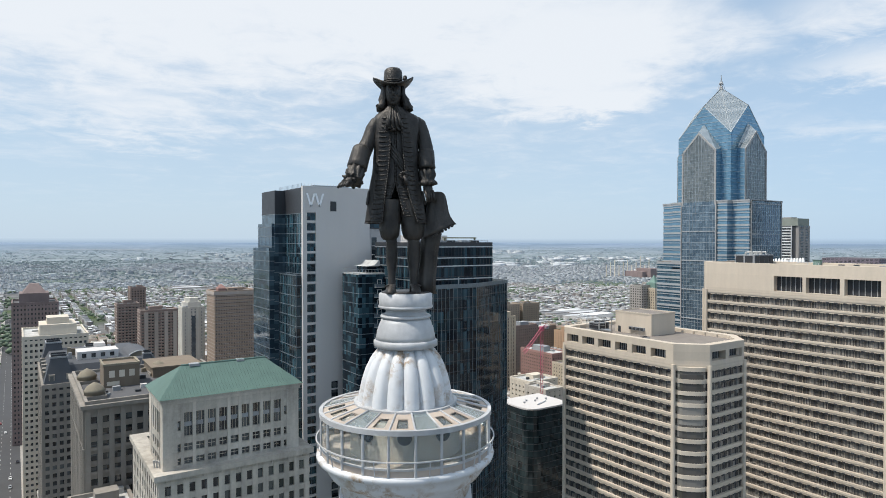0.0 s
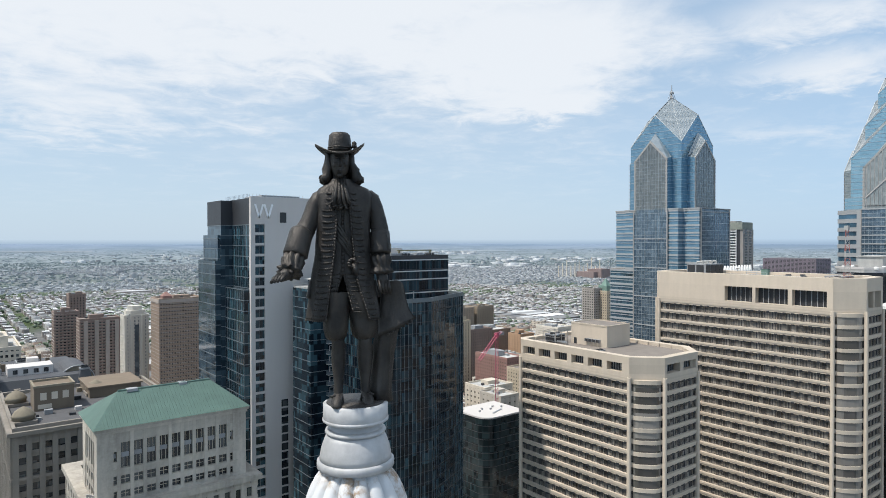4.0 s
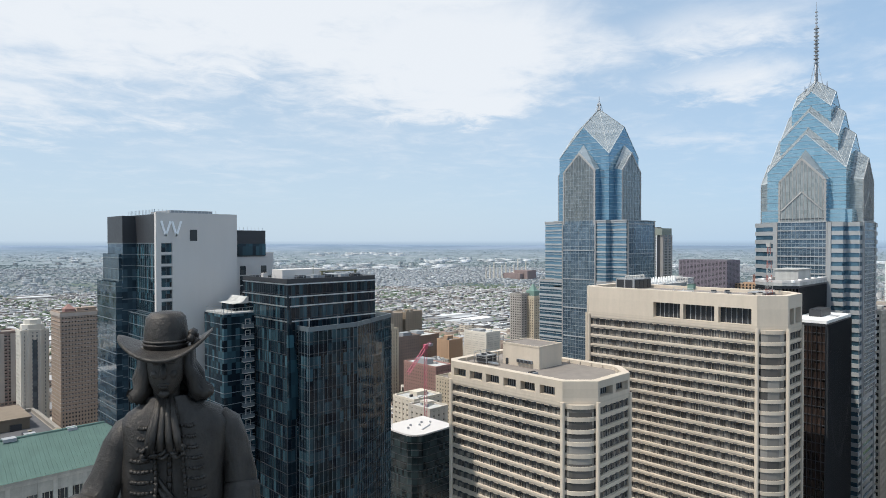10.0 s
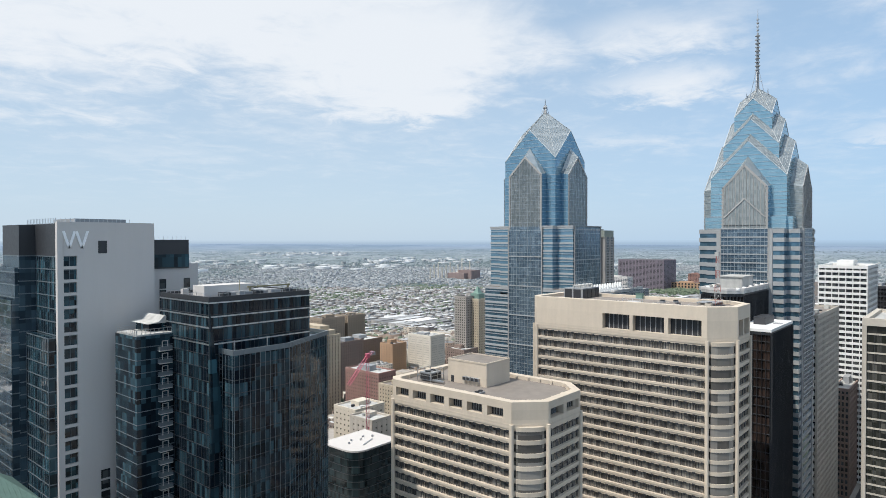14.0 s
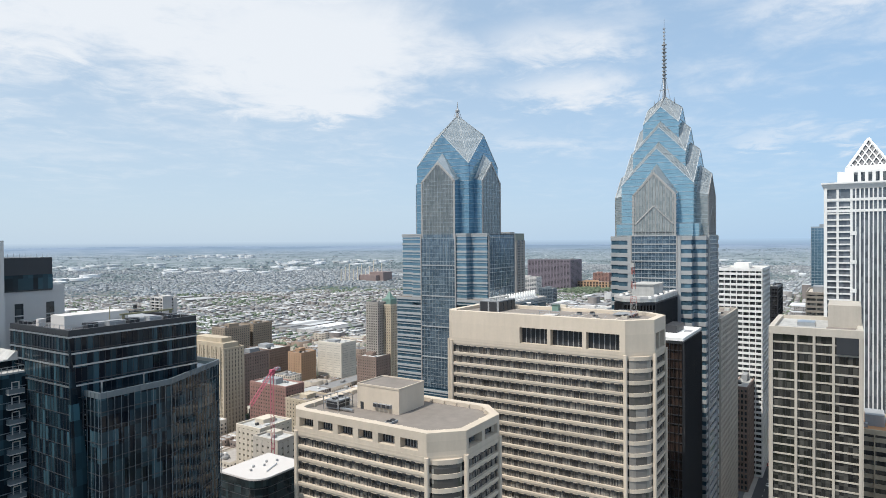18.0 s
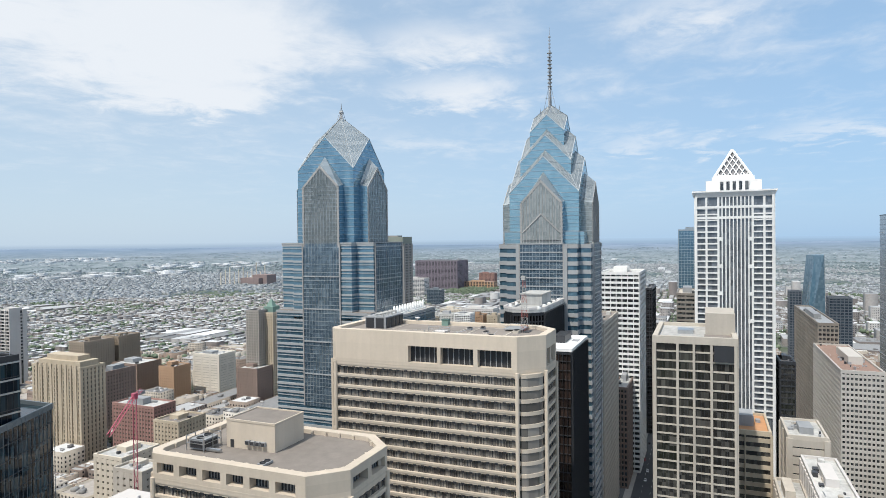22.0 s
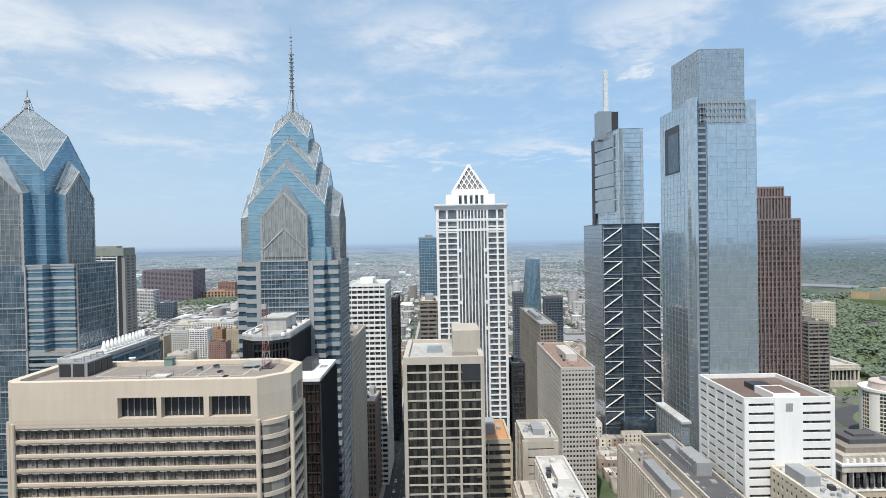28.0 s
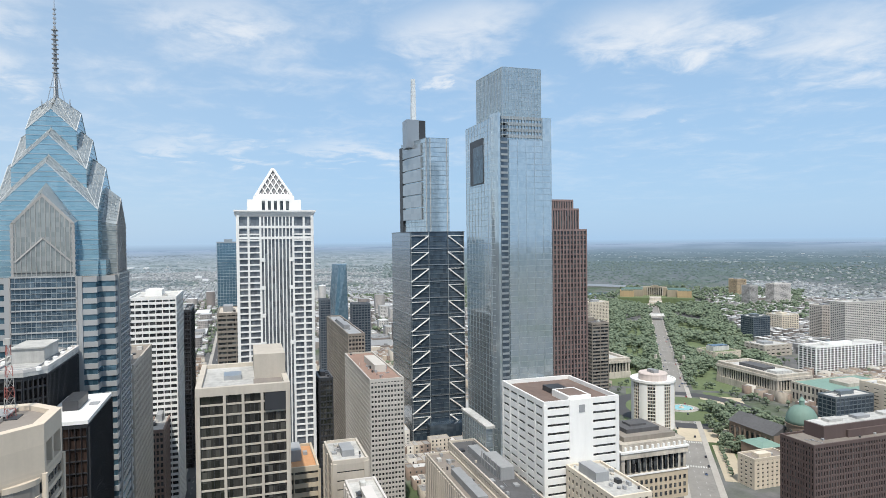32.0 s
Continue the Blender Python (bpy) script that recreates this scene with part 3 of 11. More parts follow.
def limb(m, pts, n=16, fold=0, amp=0.0):
    """A bent tube through (x, y, z, radius)."""
    P = [Vector(p[:3]) for p in pts]
    k = len(m.v)
    for j, p in enumerate(P):
        d = (P[min(j + 1, len(P) - 1)] - P[max(j - 1, 0)]).normalized()
        u = d.cross(Vector((0.1, 1, 0.05))).normalized()
        w = d.cross(u)
        for i in range(n):
            a = 2 * math.pi * i / n
            r = pts[j][3] * (1 + amp * math.sin(fold * a + j))
            m.v.append(tuple(p + u * (r * math.cos(a)) + w * (r * math.sin(a))))
    for j in range(len(P) - 1):
        for i in range(n):
            i2 = (i + 1) % n
            m.f.append((k + j * n + i, k + (j + 1) * n + i, k + (j + 1) * n + i2, k + j * n + i2))
    m.f.append(tuple(range(k, k + n)))
    e = k + (len(P) - 1) * n
    m.f.append(tuple(range(e + n - 1, e - 1, -1)))


def blob(m, c, r, n=10, rough=0.0):
    rings = []
    for j in range(n // 2 + 1):
        t = math.pi * j / (n // 2)
        s = max(0.02, math.sin(t))
        rings.append((c[0], c[1], c[2] - r[2] * math.cos(t), r[0] * s, r[1] * s, j * 1.7))
    loft(m, rings, n, 3, rough)


def statue():
    """Bronze figure in a long coat and broad hat; x to its right hand, y to its front."""
    m = Mesh()
    rnd = random.Random(5)
    B = 155.82
    h = 0.62                                     # the head stands aside of the plinth's axis
    # legs, shoes
    for x0, x1, y1, r in ((0.70, 0.80, 0.30, 0.94), (-0.40, -0.36, 0.12, 1.05)):
        limb(m, [(x0, y1, B + 0.05, 0.22), (x0, y1, B + 0.4, 0.185), (x0, y1 - 0.04, B + 0.9, 0.20 * r), (x0, y1 - 0.12, B + 1.5, 0.29 * r), (x0, y1 - 0.12, B + 2.0, 0.32 * r),
                 (x0, y1 - 0.02, B + 2.5, 0.28 * r), (x1, y1, B + 2.9, 0.33 * r)], 20)
        sx = x0 + (0.08 if x0 > 0 else -0.10)
        loft(m, [(sx, y1 + 0.30, B, 0.24, 0.56), (sx, y1 + 0.30, B + 0.10, 0.25, 0.56), (sx, y1 + 0.24, B + 0.22, 0.22, 0.44), (x0, y1 + 0.06, B + 0.44, 0.2, 0.25)], 20)
        for q in range(5):
            blob(m, (sx - 0.18 + 0.09 * q, y1 + 0.26 + 0.04 * (q % 2), B + 0.34 + 0.05 * (q % 2)), (0.08, 0.07, 0.06), 7, 0.25)
        # breeches gathered over the knee, creased cloth
        k0, n = len(m.v), 40
        rows = [(2.62, 0.30), (2.66, 0.36), (2.78, 0.44), (2.95, 0.50), (3.15, 0.54), (3.4, 0.555), (3.7, 0.56), (4.1, 0.60), (4.6, 0.60)]
        for j, (z, rr) in enumerate(rows):
            up = (z - 2.62) / 2.0
            cx = x1 + (0.20 - x1 * 0.35) * max(0.0, up - 0.35)
            for i in range(n):
                a = 2 * math.pi * i / n
                f = 1 + 0.045 * math.sin(5 * a + 4.5 * z + 1.3 * math.sin(2 * a)) * (1 - 0.4 * up) + 0.05 * (1 if j < 3 else 0) * math.sin(14 * a)
                m.v.append((cx + r * rr * f * math.cos(a), y1 + 0.02 + r * rr * 0.86 * f * math.sin(a), B + z))
        for j in range(len(rows) - 1):
            m.f.extend((k0 + j * n + i, k0 + j * n + (i + 1) % n, k0 + (j + 1) * n + (i + 1) % n, k0 + (j + 1) * n + i) for i in range(n))
        m.f.append(tuple(range(k0 + n - 1, k0 - 1, -1)))
    loft(m, [(0, 0, B - 0.03, 1.22, 1.22), (0, 0, B + 0.05, 1.18, 1.18)], 32)
    # tree stump with a sheet hanging over it
    limb(m, [(-0.95, -0.35, B, 0.62), (-1.05, -0.35, B + 0.5, 0.46), (-1.16, -0.35, B + 1.5, 0.42), (-1.22, -0.32, B + 2.2, 0.46), (-1.35, -0.3, B + 3.0, 0.48), (-1.4, -0.3, B + 4.6, 0.4)], 24, 7, 0.10)
    k0, nu, nv = len(m.v), 16, 14
    for lay in (0, 1):
        for j in range(nv):
            v = j / (nv - 1)
            for i in range(nu):
                u = i / (nu - 1)
                xa, xb = -0.92 - 0.25 * (1 - v) ** 2, -2.02 - 0.16 * math.sin(1.6 * v) - 0.36 * v ** 5
                za, zb = 5.02 - 2.30 * v, 5.04 - 1.62 * v
                bulge = 0.34 * math.sin(math.pi * u) * (1 - 0.4 * v) + 0.28 * v ** 4 + 0.04 * math.sin(9 * u + 3 * v)
                z = za + (zb - za) * u - (0.22 * (abs(2 * u - 1) ** 3) * (1 - v) ** 3)
                m.v.append((xa + (xb - xa) * u, -0.02 + bulge - 0.10 * lay, B + z))
    for lay in (0, 1):
        for j in range(nv - 1):
            for i in range(nu - 1):
                p = k0 + lay * nu * nv + j * nu + i
                m.f.append((p, p + 1, p + nu + 1, p + nu) if lay else (p, p + nu, p + nu + 1, p + 1))
    for i in range(nu - 1):
        a, b = k0 + (nv - 1) * nu + i, k0 + nu * nv + (nv - 1) * nu + i
        m.f.append((a, b, b + 1, a + 1))
    for j in range(nv - 1):
        for i in (0, nu - 1):
            a, b = k0 + j * nu + i, k0 + nu * nv + j * nu + i
            m.f.append((a, a + nu, b + nu, b) if i == 0 else (b, b + nu, a + nu, a))
    for q in range(7):
        blob(m, (-1.35 - 0.16 * q, 0.34, B + 2.80 + 0.085 * q), (0.08, 0.05, 0.07), 6, 0.2)

    def curve(table, z):
        """Value at height z of a table of (height, value)."""
        for (a, va), (b, vb) in zip(table, table[1:]):
            if z <= b:
                return va + (vb - va) * max(0.0, z - a) / (b - a)
        return table[-1][1]

    def garment(rings, right, left, z0, z1, rows, fold, thick=0.07, n=88):
        """Cloth round the body, open at the front between two edges; returns a point finder on its front."""
        col = [[(r_[2], r_[q]) for r_ in rings] for q in (0, 1, 3, 4)]

        def at(z, a):
            cx, cy, rx, ry = [curve(c_, z) for c_ in col]
            ca, sa = math.cos(a), math.sin(a)
            return (cx + rx * math.copysign(abs(ca) ** 0.86, ca), cy + ry * math.copysign(abs(sa) ** 0.70, sa), B + z)

        def angle(z, x):
            cx, rx = curve(col[0], z), curve(col[2], z)
            c_ = max(-0.98, min(0.98, (x - cx) / rx))
            return math.acos(math.copysign(abs(c_) ** (1 / 0.86), c_))
        k0 = len(m.v)
        for lay in (0, 1):
            for j in range(rows):
                z = z0 + (z1 - z0) * j / (rows - 1)
                ar, al = angle(z, curve(right, z)), angle(z, curve(left, z)) - 2 * math.pi
                skirt = max(0.0, min(1.0, (6.2 - z) / 2.2))
                for i in range(n):
                    a = ar + (al - ar) * i / (n - 1)
                    x, y, zz = at(z, a)
                    side = 1 - max(0.0, math.sin(a)) ** 2 * 0.8
                    f = fold * (0.35 + skirt) * side * math.sin(10 * a + 1.2 * math.sin(0.9 * z)) + 0.35 * fold * math.sin(4 * a + 5.0 * z) * (1 - skirt)
                    cx, cy = curve(col[0], z), curve(col[1], z)
                    g = 1 + f - (thick / max(0.4, math.hypot(x - cx, y - cy)) if lay else 0)
                    m.v.append((cx + (x - cx) * g, cy + (y - cy) * g, zz))
        inner = k0 + rows * n
        for j in range(rows - 1):
            for i in range(n - 1):
                p, q = k0 + j * n + i, inner + j * n + i
                m.f.append((p + 1, p, p + n, p + n + 1))
                m.f.append((q, q + 1, q + n + 1, q + n))
            a, b = k0 + j * n, inner + j * n
            m.f.append((a, b, b + n, a + n))
            a, b = a + n - 1, b + n - 1
            m.f.append((b, a, a + n, b + n))
        m.f.extend((k0 + i, k0 + i + 1, inner + i + 1, inner + i) for i in range(n - 1))
        for j in range(rows - 2):                     # piped edges
            for i in (0, n - 1):
                m.tube(m.v[k0 + j * n + i], m.v[k0 + (j + 1) * n + i], 0.040, 6)
        for i in range(0, n - 1):
            m.tube(m.v[k0 + i], m.v[k0 + i + 1], 0.030, 5)
        return at, angle

    def braid(at, angle, edge, side, z, length, r):
        """One drooping bar of braid beside a front edge, with its button."""
        prev = None
        for s in range(6):
            a = angle(z, edge + side * (0.13 + length * s / 5))
            p = at(z - 0.025 * math.sin(s * 0.62), a)
            p = (p[0], p[1] + 0.004, p[2])
            if prev:
                m.tube(prev, p, r * (1 if s > 1 else 0.8), 6)
            prev = p
        p = at(z, angle(z, edge + side * 0.075))
        blob(m, (p[0], p[1] + 0.01, p[2]), (0.042, 0.04, 0.042), 6)

    # waistcoat, parted below the waist
    vest = [(0.46, 0.02, 3.80, 1.26, 0.70), (0.48, 0.02, 4.6, 1.12, 0.62), (0.50, 0.02, 5.4, 1.00, 0.54), (0.49, 0.02, 6.3, 0.94, 0.50), (0.47, 0.0, 7.2, 0.94, 0.50), (0.46, 0.0, 8.0, 0.94, 0.48),
            (0.46, -0.02, 8.7, 0.70, 0.44), (0.56, -0.02, 9.1, 0.36, 0.32)]
    vr, vl = [(3.8, 1.02), (5.4, 0.54), (9.1, 0.53)], [(3.8, 0.10), (5.4, 0.50), (9.1, 0.51)]
    at, ang = garment(vest, vr, vl, 3.80, 9.1, 34, 0.012, 0.05)
    for q in range(9):
        z = 3.98 + 0.17 * q
        for side, edge in ((1, curve(vr, z)), (-1, curve(vl, z))):
            braid(at, ang, edge, side, z, 0.30, 0.030)
    # the long coat with its braided fronts
    coat = [(0.46, -0.05, 3.46, 1.52, 1.00), (0.47, -0.05, 4.2, 1.42, 0.94), (0.50, -0.04, 5.0, 1.32, 0.86), (0.50, -0.03, 5.6, 1.24, 0.79), (0.49, -0.02, 6.3, 1.13, 0.73), (0.47, -0.02, 7.2, 1.11, 0.71),
            (0.45, -0.03, 8.0, 1.16, 0.68), (0.42, -0.05, 8.6, 1.20, 0.58), (0.46, -0.05, 8.86, 0.98, 0.48), (0.55, -0.04, 9.06, 0.54, 0.42), (0.58, -0.02, 9.22, 0.42, 0.36)]
    cr = [(3.46, 1.21), (4.5, 1.09), (5.56, 0.94), (6.4, 0.85), (7.3, 0.78), (8.05, 0.79), (9.22, 0.74)]
    cl = [(3.46, -0.58), (4.35, -0.27), (5.1, -0.07), (6.25, 0.08), (7.3, 0.17), (8.05, 0.24), (9.22, 0.42)]
    at, ang = garment(coat, cr, cl, 3.46, 9.22, 46, 0.034)
    for row in range(22):
        z = 3.68 + row * 0.235
        braid(at, ang, curve(cr, z), 1, z, 0.40 if z < 8 else 0.26, 0.052)
        braid(at, ang, curve(cl, z), -1, z, 0.30 if z < 8 else 0.22, 0.044)
    # sash folded across the waistcoat, with its knot
    for s in range(7):
        w = 0.02 * (-1) ** s
        limb(m, [(0.90, 0.46, B + 7.62 - 0.095 * s, 0.05), (0.62, 0.545 + w, B + 7.25 - 0.10 * s, 0.058 + 0.01 * (s % 3)), (0.40, 0.555 - w, B + 6.88 - 0.10 * s + w, 0.062), (0.16, 0.555 + w, B + 6.52 - 0.085 * s, 0.055), (-0.05, 0.50, B + 6.3 - 0.08 * s, 0.05)], 7)
    for q in range(9):
        a = q * 0.7
        blob(m, (0.13 + 0.13 * math.cos(a), 0.74, B + 5.78 + 0.15 * math.sin(a)), (0.10, 0.09, 0.07), 8, 0.25)
    limb(m, [(0.10, 0.74, B + 5.75, 0.10), (0.02, 0.78, B + 5.5, 0.12), (-0.04, 0.78, B + 5.28, 0.05)], 9, 4, 0.2)
    # pocket flaps
    for side in (1, -1):
        loft(m, [(0.47 + side * 1.40, 0.12, B + 4.35, 0.10, 0.34), (0.48 + side * 1.40, 0.12, B + 4.45, 0.11, 0.33), (0.50 + side * 1.30, 0.14, B + 5.05, 0.08, 0.26)], 14, 3, 0.05)
    # arms: the one held out, the other hanging to the deed
    limb(m, [(1.20, -0.05, B + 8.66, 0.24), (1.42, -0.04, B + 8.44, 0.35), (1.60, -0.02, B + 8.1, 0.38), (1.85, 0.05, B + 7.45, 0.36), (2.00, 0.14, B + 7.15, 0.385), (2.10, 0.25, B + 6.9, 0.38), (2.28, 0.42, B + 6.5, 0.42), (2.36, 0.6, B + 6.2, 0.42)], 28, 5, 0.035)
    limb(m, [(2.15, 0.34, B + 7.0, 0.42), (2.16, 0.36, B + 6.98, 0.475), (2.20, 0.42, B + 6.88, 0.475), (2.33, 0.58, B + 6.36, 0.49), (2.39, 0.68, B + 6.12, 0.50), (2.41, 0.72, B + 6.04, 0.40)], 24)
    limb(m, [(2.06, 0.78, B + 6.85, 0.03), (2.2, 0.99, B + 6.25, 0.03)], 6)
    limb(m, [(2.40, 0.72, B + 6.1, 0.33), (2.45, 0.84, B + 5.95, 0.42), (2.50, 0.95, B + 5.75, 0.40), (2.54, 1.03, B + 5.62, 0.34), (2.58, 1.1, B + 5.5, 0.46), (2.60, 1.14, B + 5.44, 0.48), (2.62, 1.2, B + 5.38, 0.26)], 44, 9, 0.17)
    limb(m, [(2.56, 1.1, B + 5.55, 0.24), (2.70, 1.35, B + 5.38, 0.25), (2.85, 1.6, B + 5.30, 0.20)], 12)
    for f in range(4):
        limb(m, [(2.68 + 0.10 * f, 1.5 - 0.05 * f, B + 5.38, 0.085), (2.78 + 0.12 * f, 1.78 - 0.07 * f, B + 5.30 - 0.02 * f, 0.08), (2.86 + 0.13 * f, 1.98 - 0.09 * f, B + 5.16 - 0.03 * f, 0.06)], 7)
    limb(m, [(2.60, 1.35, B + 5.5, 0.09), (2.5, 1.58, B + 5.5, 0.08), (2.48, 1.72, B + 5.45, 0.06)], 7)
    limb(m, [(-0.48, -0.05, B + 8.62, 0.26), (-0.68, -0.05, B + 8.42, 0.35), (-0.82, -0.05, B + 8.02, 0.36), (-0.95, 0.0, B + 7.5, 0.355), (-1.0, 0.04, B + 7.2, 0.37), (-1.02, 0.08, B + 6.6, 0.38), (-1.04, 0.18, B + 6.1, 0.40)], 28, 5, 0.035)
    limb(m, [(-1.0, 0.06, B + 7.02, 0.38), (-1.0, 0.07, B + 7.0, 0.43), (-1.01, 0.1, B + 6.92, 0.425), (-1.03, 0.2, B + 6.3, 0.44), (-1.04, 0.22, B + 6.2, 0.455), (-1.04, 0.23, B + 6.14, 0.38)], 24)
    limb(m, [(-1.28, 0.42, B + 6.95, 0.03), (-1.32, 0.52, B + 6.3, 0.03)], 6)
    limb(m, [(-1.03, 0.24, B + 6.1, 0.33), (-1.04, 0.28, B + 5.95, 0.41), (-1.05, 0.32, B + 5.78, 0.40), (-1.05, 0.34, B + 5.6, 0.32), (-1.06, 0.36, B + 5.45, 0.44), (-1.06, 0.36, B + 5.38, 0.45), (-1.06, 0.36, B + 5.3, 0.24)], 44, 9, 0.17)
    limb(m, [(-1.05, 0.35, B + 5.5, 0.22), (-1.10, 0.45, B + 5.05, 0.24), (-1.15, 0.45, B + 4.7, 0.16)], 12)
    for f in range(4):
        limb(m, [(-0.98 - 0.11 * f, 0.58, B + 5.05, 0.08), (-1.0 - 0.12 * f, 0.66, B + 4.75, 0.07), (-1.05 - 0.12 * f, 0.6, B + 4.5, 0.05)], 7)
    # jabot: a fall of folds with a frilled end
    for f in range(8):
        zig = 0.045 * (-1) ** f
        limb(m, [(h - 0.14 + 0.04 * f, 0.30, B + 9.25, 0.05), (h - 0.20 + 0.056 * f, 0.56 + zig, B + 8.85, 0.075), (h - 0.29 + 0.082 * f, 0.72 + zig, B + 8.45, 0.085), (h - 0.36 + 0.10 * f, 0.76 + zig, B + 8.15 - 0.10 * (f % 2), 0.08)], 8)
    for r in range(3):
        limb(m, [(h - 0.44 + 0.046 * q, 0.77 + 0.06 * math.sin(q * 1.35 + r), B + 8.20 - 0.085 * r + 0.05 * math.sin(q * 0.9 + r), 0.05) for q in range(20)], 6)
    # head and hair
    limb(m, [(h, 0.02, B + 8.8, 0.34), (h, 0.06, B + 9.3, 0.28), (h, 0.1, B + 9.6, 0.3)], 14)
    loft(m, [(h, 0.16, B + 9.26, 0.16, 0.2), (h, 0.16, B + 9.36, 0.26, 0.32), (h, 0.14, B + 9.6, 0.36, 0.43), (h, 0.12, B + 9.85, 0.40, 0.45), (h, 0.1, B + 10.15, 0.41, 0.46), (h, 0.06, B + 10.45, 0.38, 0.42)], 22)
    limb(m, [(h, 0.50, B + 10.05, 0.05), (h, 0.60, B + 9.85, 0.08), (h, 0.62, B + 9.76, 0.09), (h, 0.52, B + 9.70, 0.05)], 8)
    for sx in (1, -1):
        blob(m, (h + sx * 0.15, 0.52, B + 10.06), (0.12, 0.08, 0.05), 8)
        blob(m, (h + sx * 0.16, 0.46, B + 9.78), (0.13, 0.1, 0.12), 8)
    blob(m, (h, 0.55, B + 9.56), (0.14, 0.06, 0.035), 8)
    blob(m, (h, 0.54, B + 9.50), (0.11, 0.06, 0.04), 8)
    blob(m, (h, 0.50, B + 9.34), (0.12, 0.1, 0.09), 8)
    for sx in (1, -1):
        for q in range(9):
            a = 0.1 + q * 0.27
            x, y = h + sx * (0.42 + 0.05 * math.sin(q * 2.1)), 0.12 - 0.07 * q
            w = rnd.uniform(-0.05, 0.05)
            wide = 1.0 if sx > 0 else 1.22
            low = 8.98 + 0.12 * rnd.random() + (0.10 if q < 2 else 0)
            limb(m, [(x * 1.0, y, B + 10.35, 0.12), (h + (x - h) * 1.03, y, B + 9.9, 0.14), (h + (x - h) * 1.12 * wide + w, y + 0.03, B + 9.62, 0.16), (h + (x - h) * 1.26 * wide - w, y - 0.02, B + 9.35, 0.15), (h + (x - h) * 1.42 * wide + w, y + 0.02, B + 9.2, 0.18), (h + (x - h) * 1.52 * wide, y - 0.03, B + low + 0.08, 0.15), (h + (x - h) * 1.46 * wide, y - 0.05, B + low, 0.06)], 9, 3, 0.15)
    for q in range(7):
        x = h - 0.42 + 0.14 * q
        limb(m, [(x, -0.38, B + 10.3, 0.14), (x, -0.48, B + 9.8, 0.17), (x * 1.02, -0.5, B + 9.3, 0.17), (x, -0.48, B + 8.7, 0.09)], 9, 3, 0.1)
    # hat: band, crown, brim curled up at both sides, rosette
    loft(m, [(h, 0.05, B + 10.32, 0.48, 0.54), (h, 0.05, B + 10.5, 0.475, 0.53), (h, 0.05, B + 10.8, 0.46, 0.50), (h, 0.05, B + 11.02, 0.43, 0.46), (h, 0.05, B + 11.12, 0.34, 0.38), (h, 0.05, B + 11.16, 0.12, 0.14)], 30)
    for z in (10.42, 10.50):
        loft(m, [(h, 0.05, B + z - 0.03, 0.49, 0.55), (h, 0.05, B + z, 0.51, 0.57), (h, 0.05, B + z + 0.03, 0.49, 0.55)], 30)
    k0, n, nr = len(m.v), 48, 7
    for lay in (0, 1):
        for j in range(nr):
            t = j / (nr - 1)
            for i in range(n):
                a = 2 * math.pi * i / n
                rx, ry = 0.46 + 0.55 * t, 0.50 + 0.55 * t
                up = (0.31 + 0.09 * (math.cos(a) < 0)) * (abs(math.cos(a)) ** 2.0) * t ** 1.4 - 0.13 * t * (abs(math.sin(a)) ** 2)
                m.v.append((h + rx * math.cos(a), 0.06 + ry * math.sin(a), B + 10.33 + up - 0.09 * lay * (1 if t < 1 else 0.7)))
    for lay in (0, 1):
        for j in range(nr - 1):
            for i in range(n):
                p, q = k0 + lay * nr * n + j * n + i, k0 + lay * nr * n + j * n + (i + 1) % n
                m.f.append((p, p + n, q + n, q) if lay == 0 else (q, q + n, p + n, p))
    e = k0 + (nr - 1) * n
    m.f.extend((e + i, e + nr * n + i, e + nr * n + (i + 1) % n, e + (i + 1) % n) for i in range(n))
    for q in range(6):
        a = q * 1.05
        blob(m, (h - 0.56 - 0.02 * q, 0.25 + 0.11 * math.cos(a), B + 10.56 + 0.12 * math.sin(a)), (0.10, 0.10, 0.11), 7, 0.2)
    me = m.mesh("bronze_statue", BRONZE, True)
    ob = new("bronze_statue", me)
    me.transform(Matrix.Translation((0, 0, -B)))
    ob.matrix_world = pose(*AXIS, B + 0.01, 0, 0, STATUE_TURN)
    tagged(ob, "dark bronze statue in a long coat and broad-brimmed hat", "statue")


STATUE_TURN = -28.0
AXIS = (-0.55, 0.29)
city_hall_tower()
statue()

# ---- beige office towers with ribbon windows and balconies ----


RIBBON_GLASS = glass("ribbon_glass", (0.045, 0.042, 0.04), (0.32, 0.30, 0.27), 1.45, 3.9, 0.40, 0.06)
SHADED_BEIGE = stone("shaded_precast_post", (0.36, 0.31, 0.255), 0.85, 0.12)


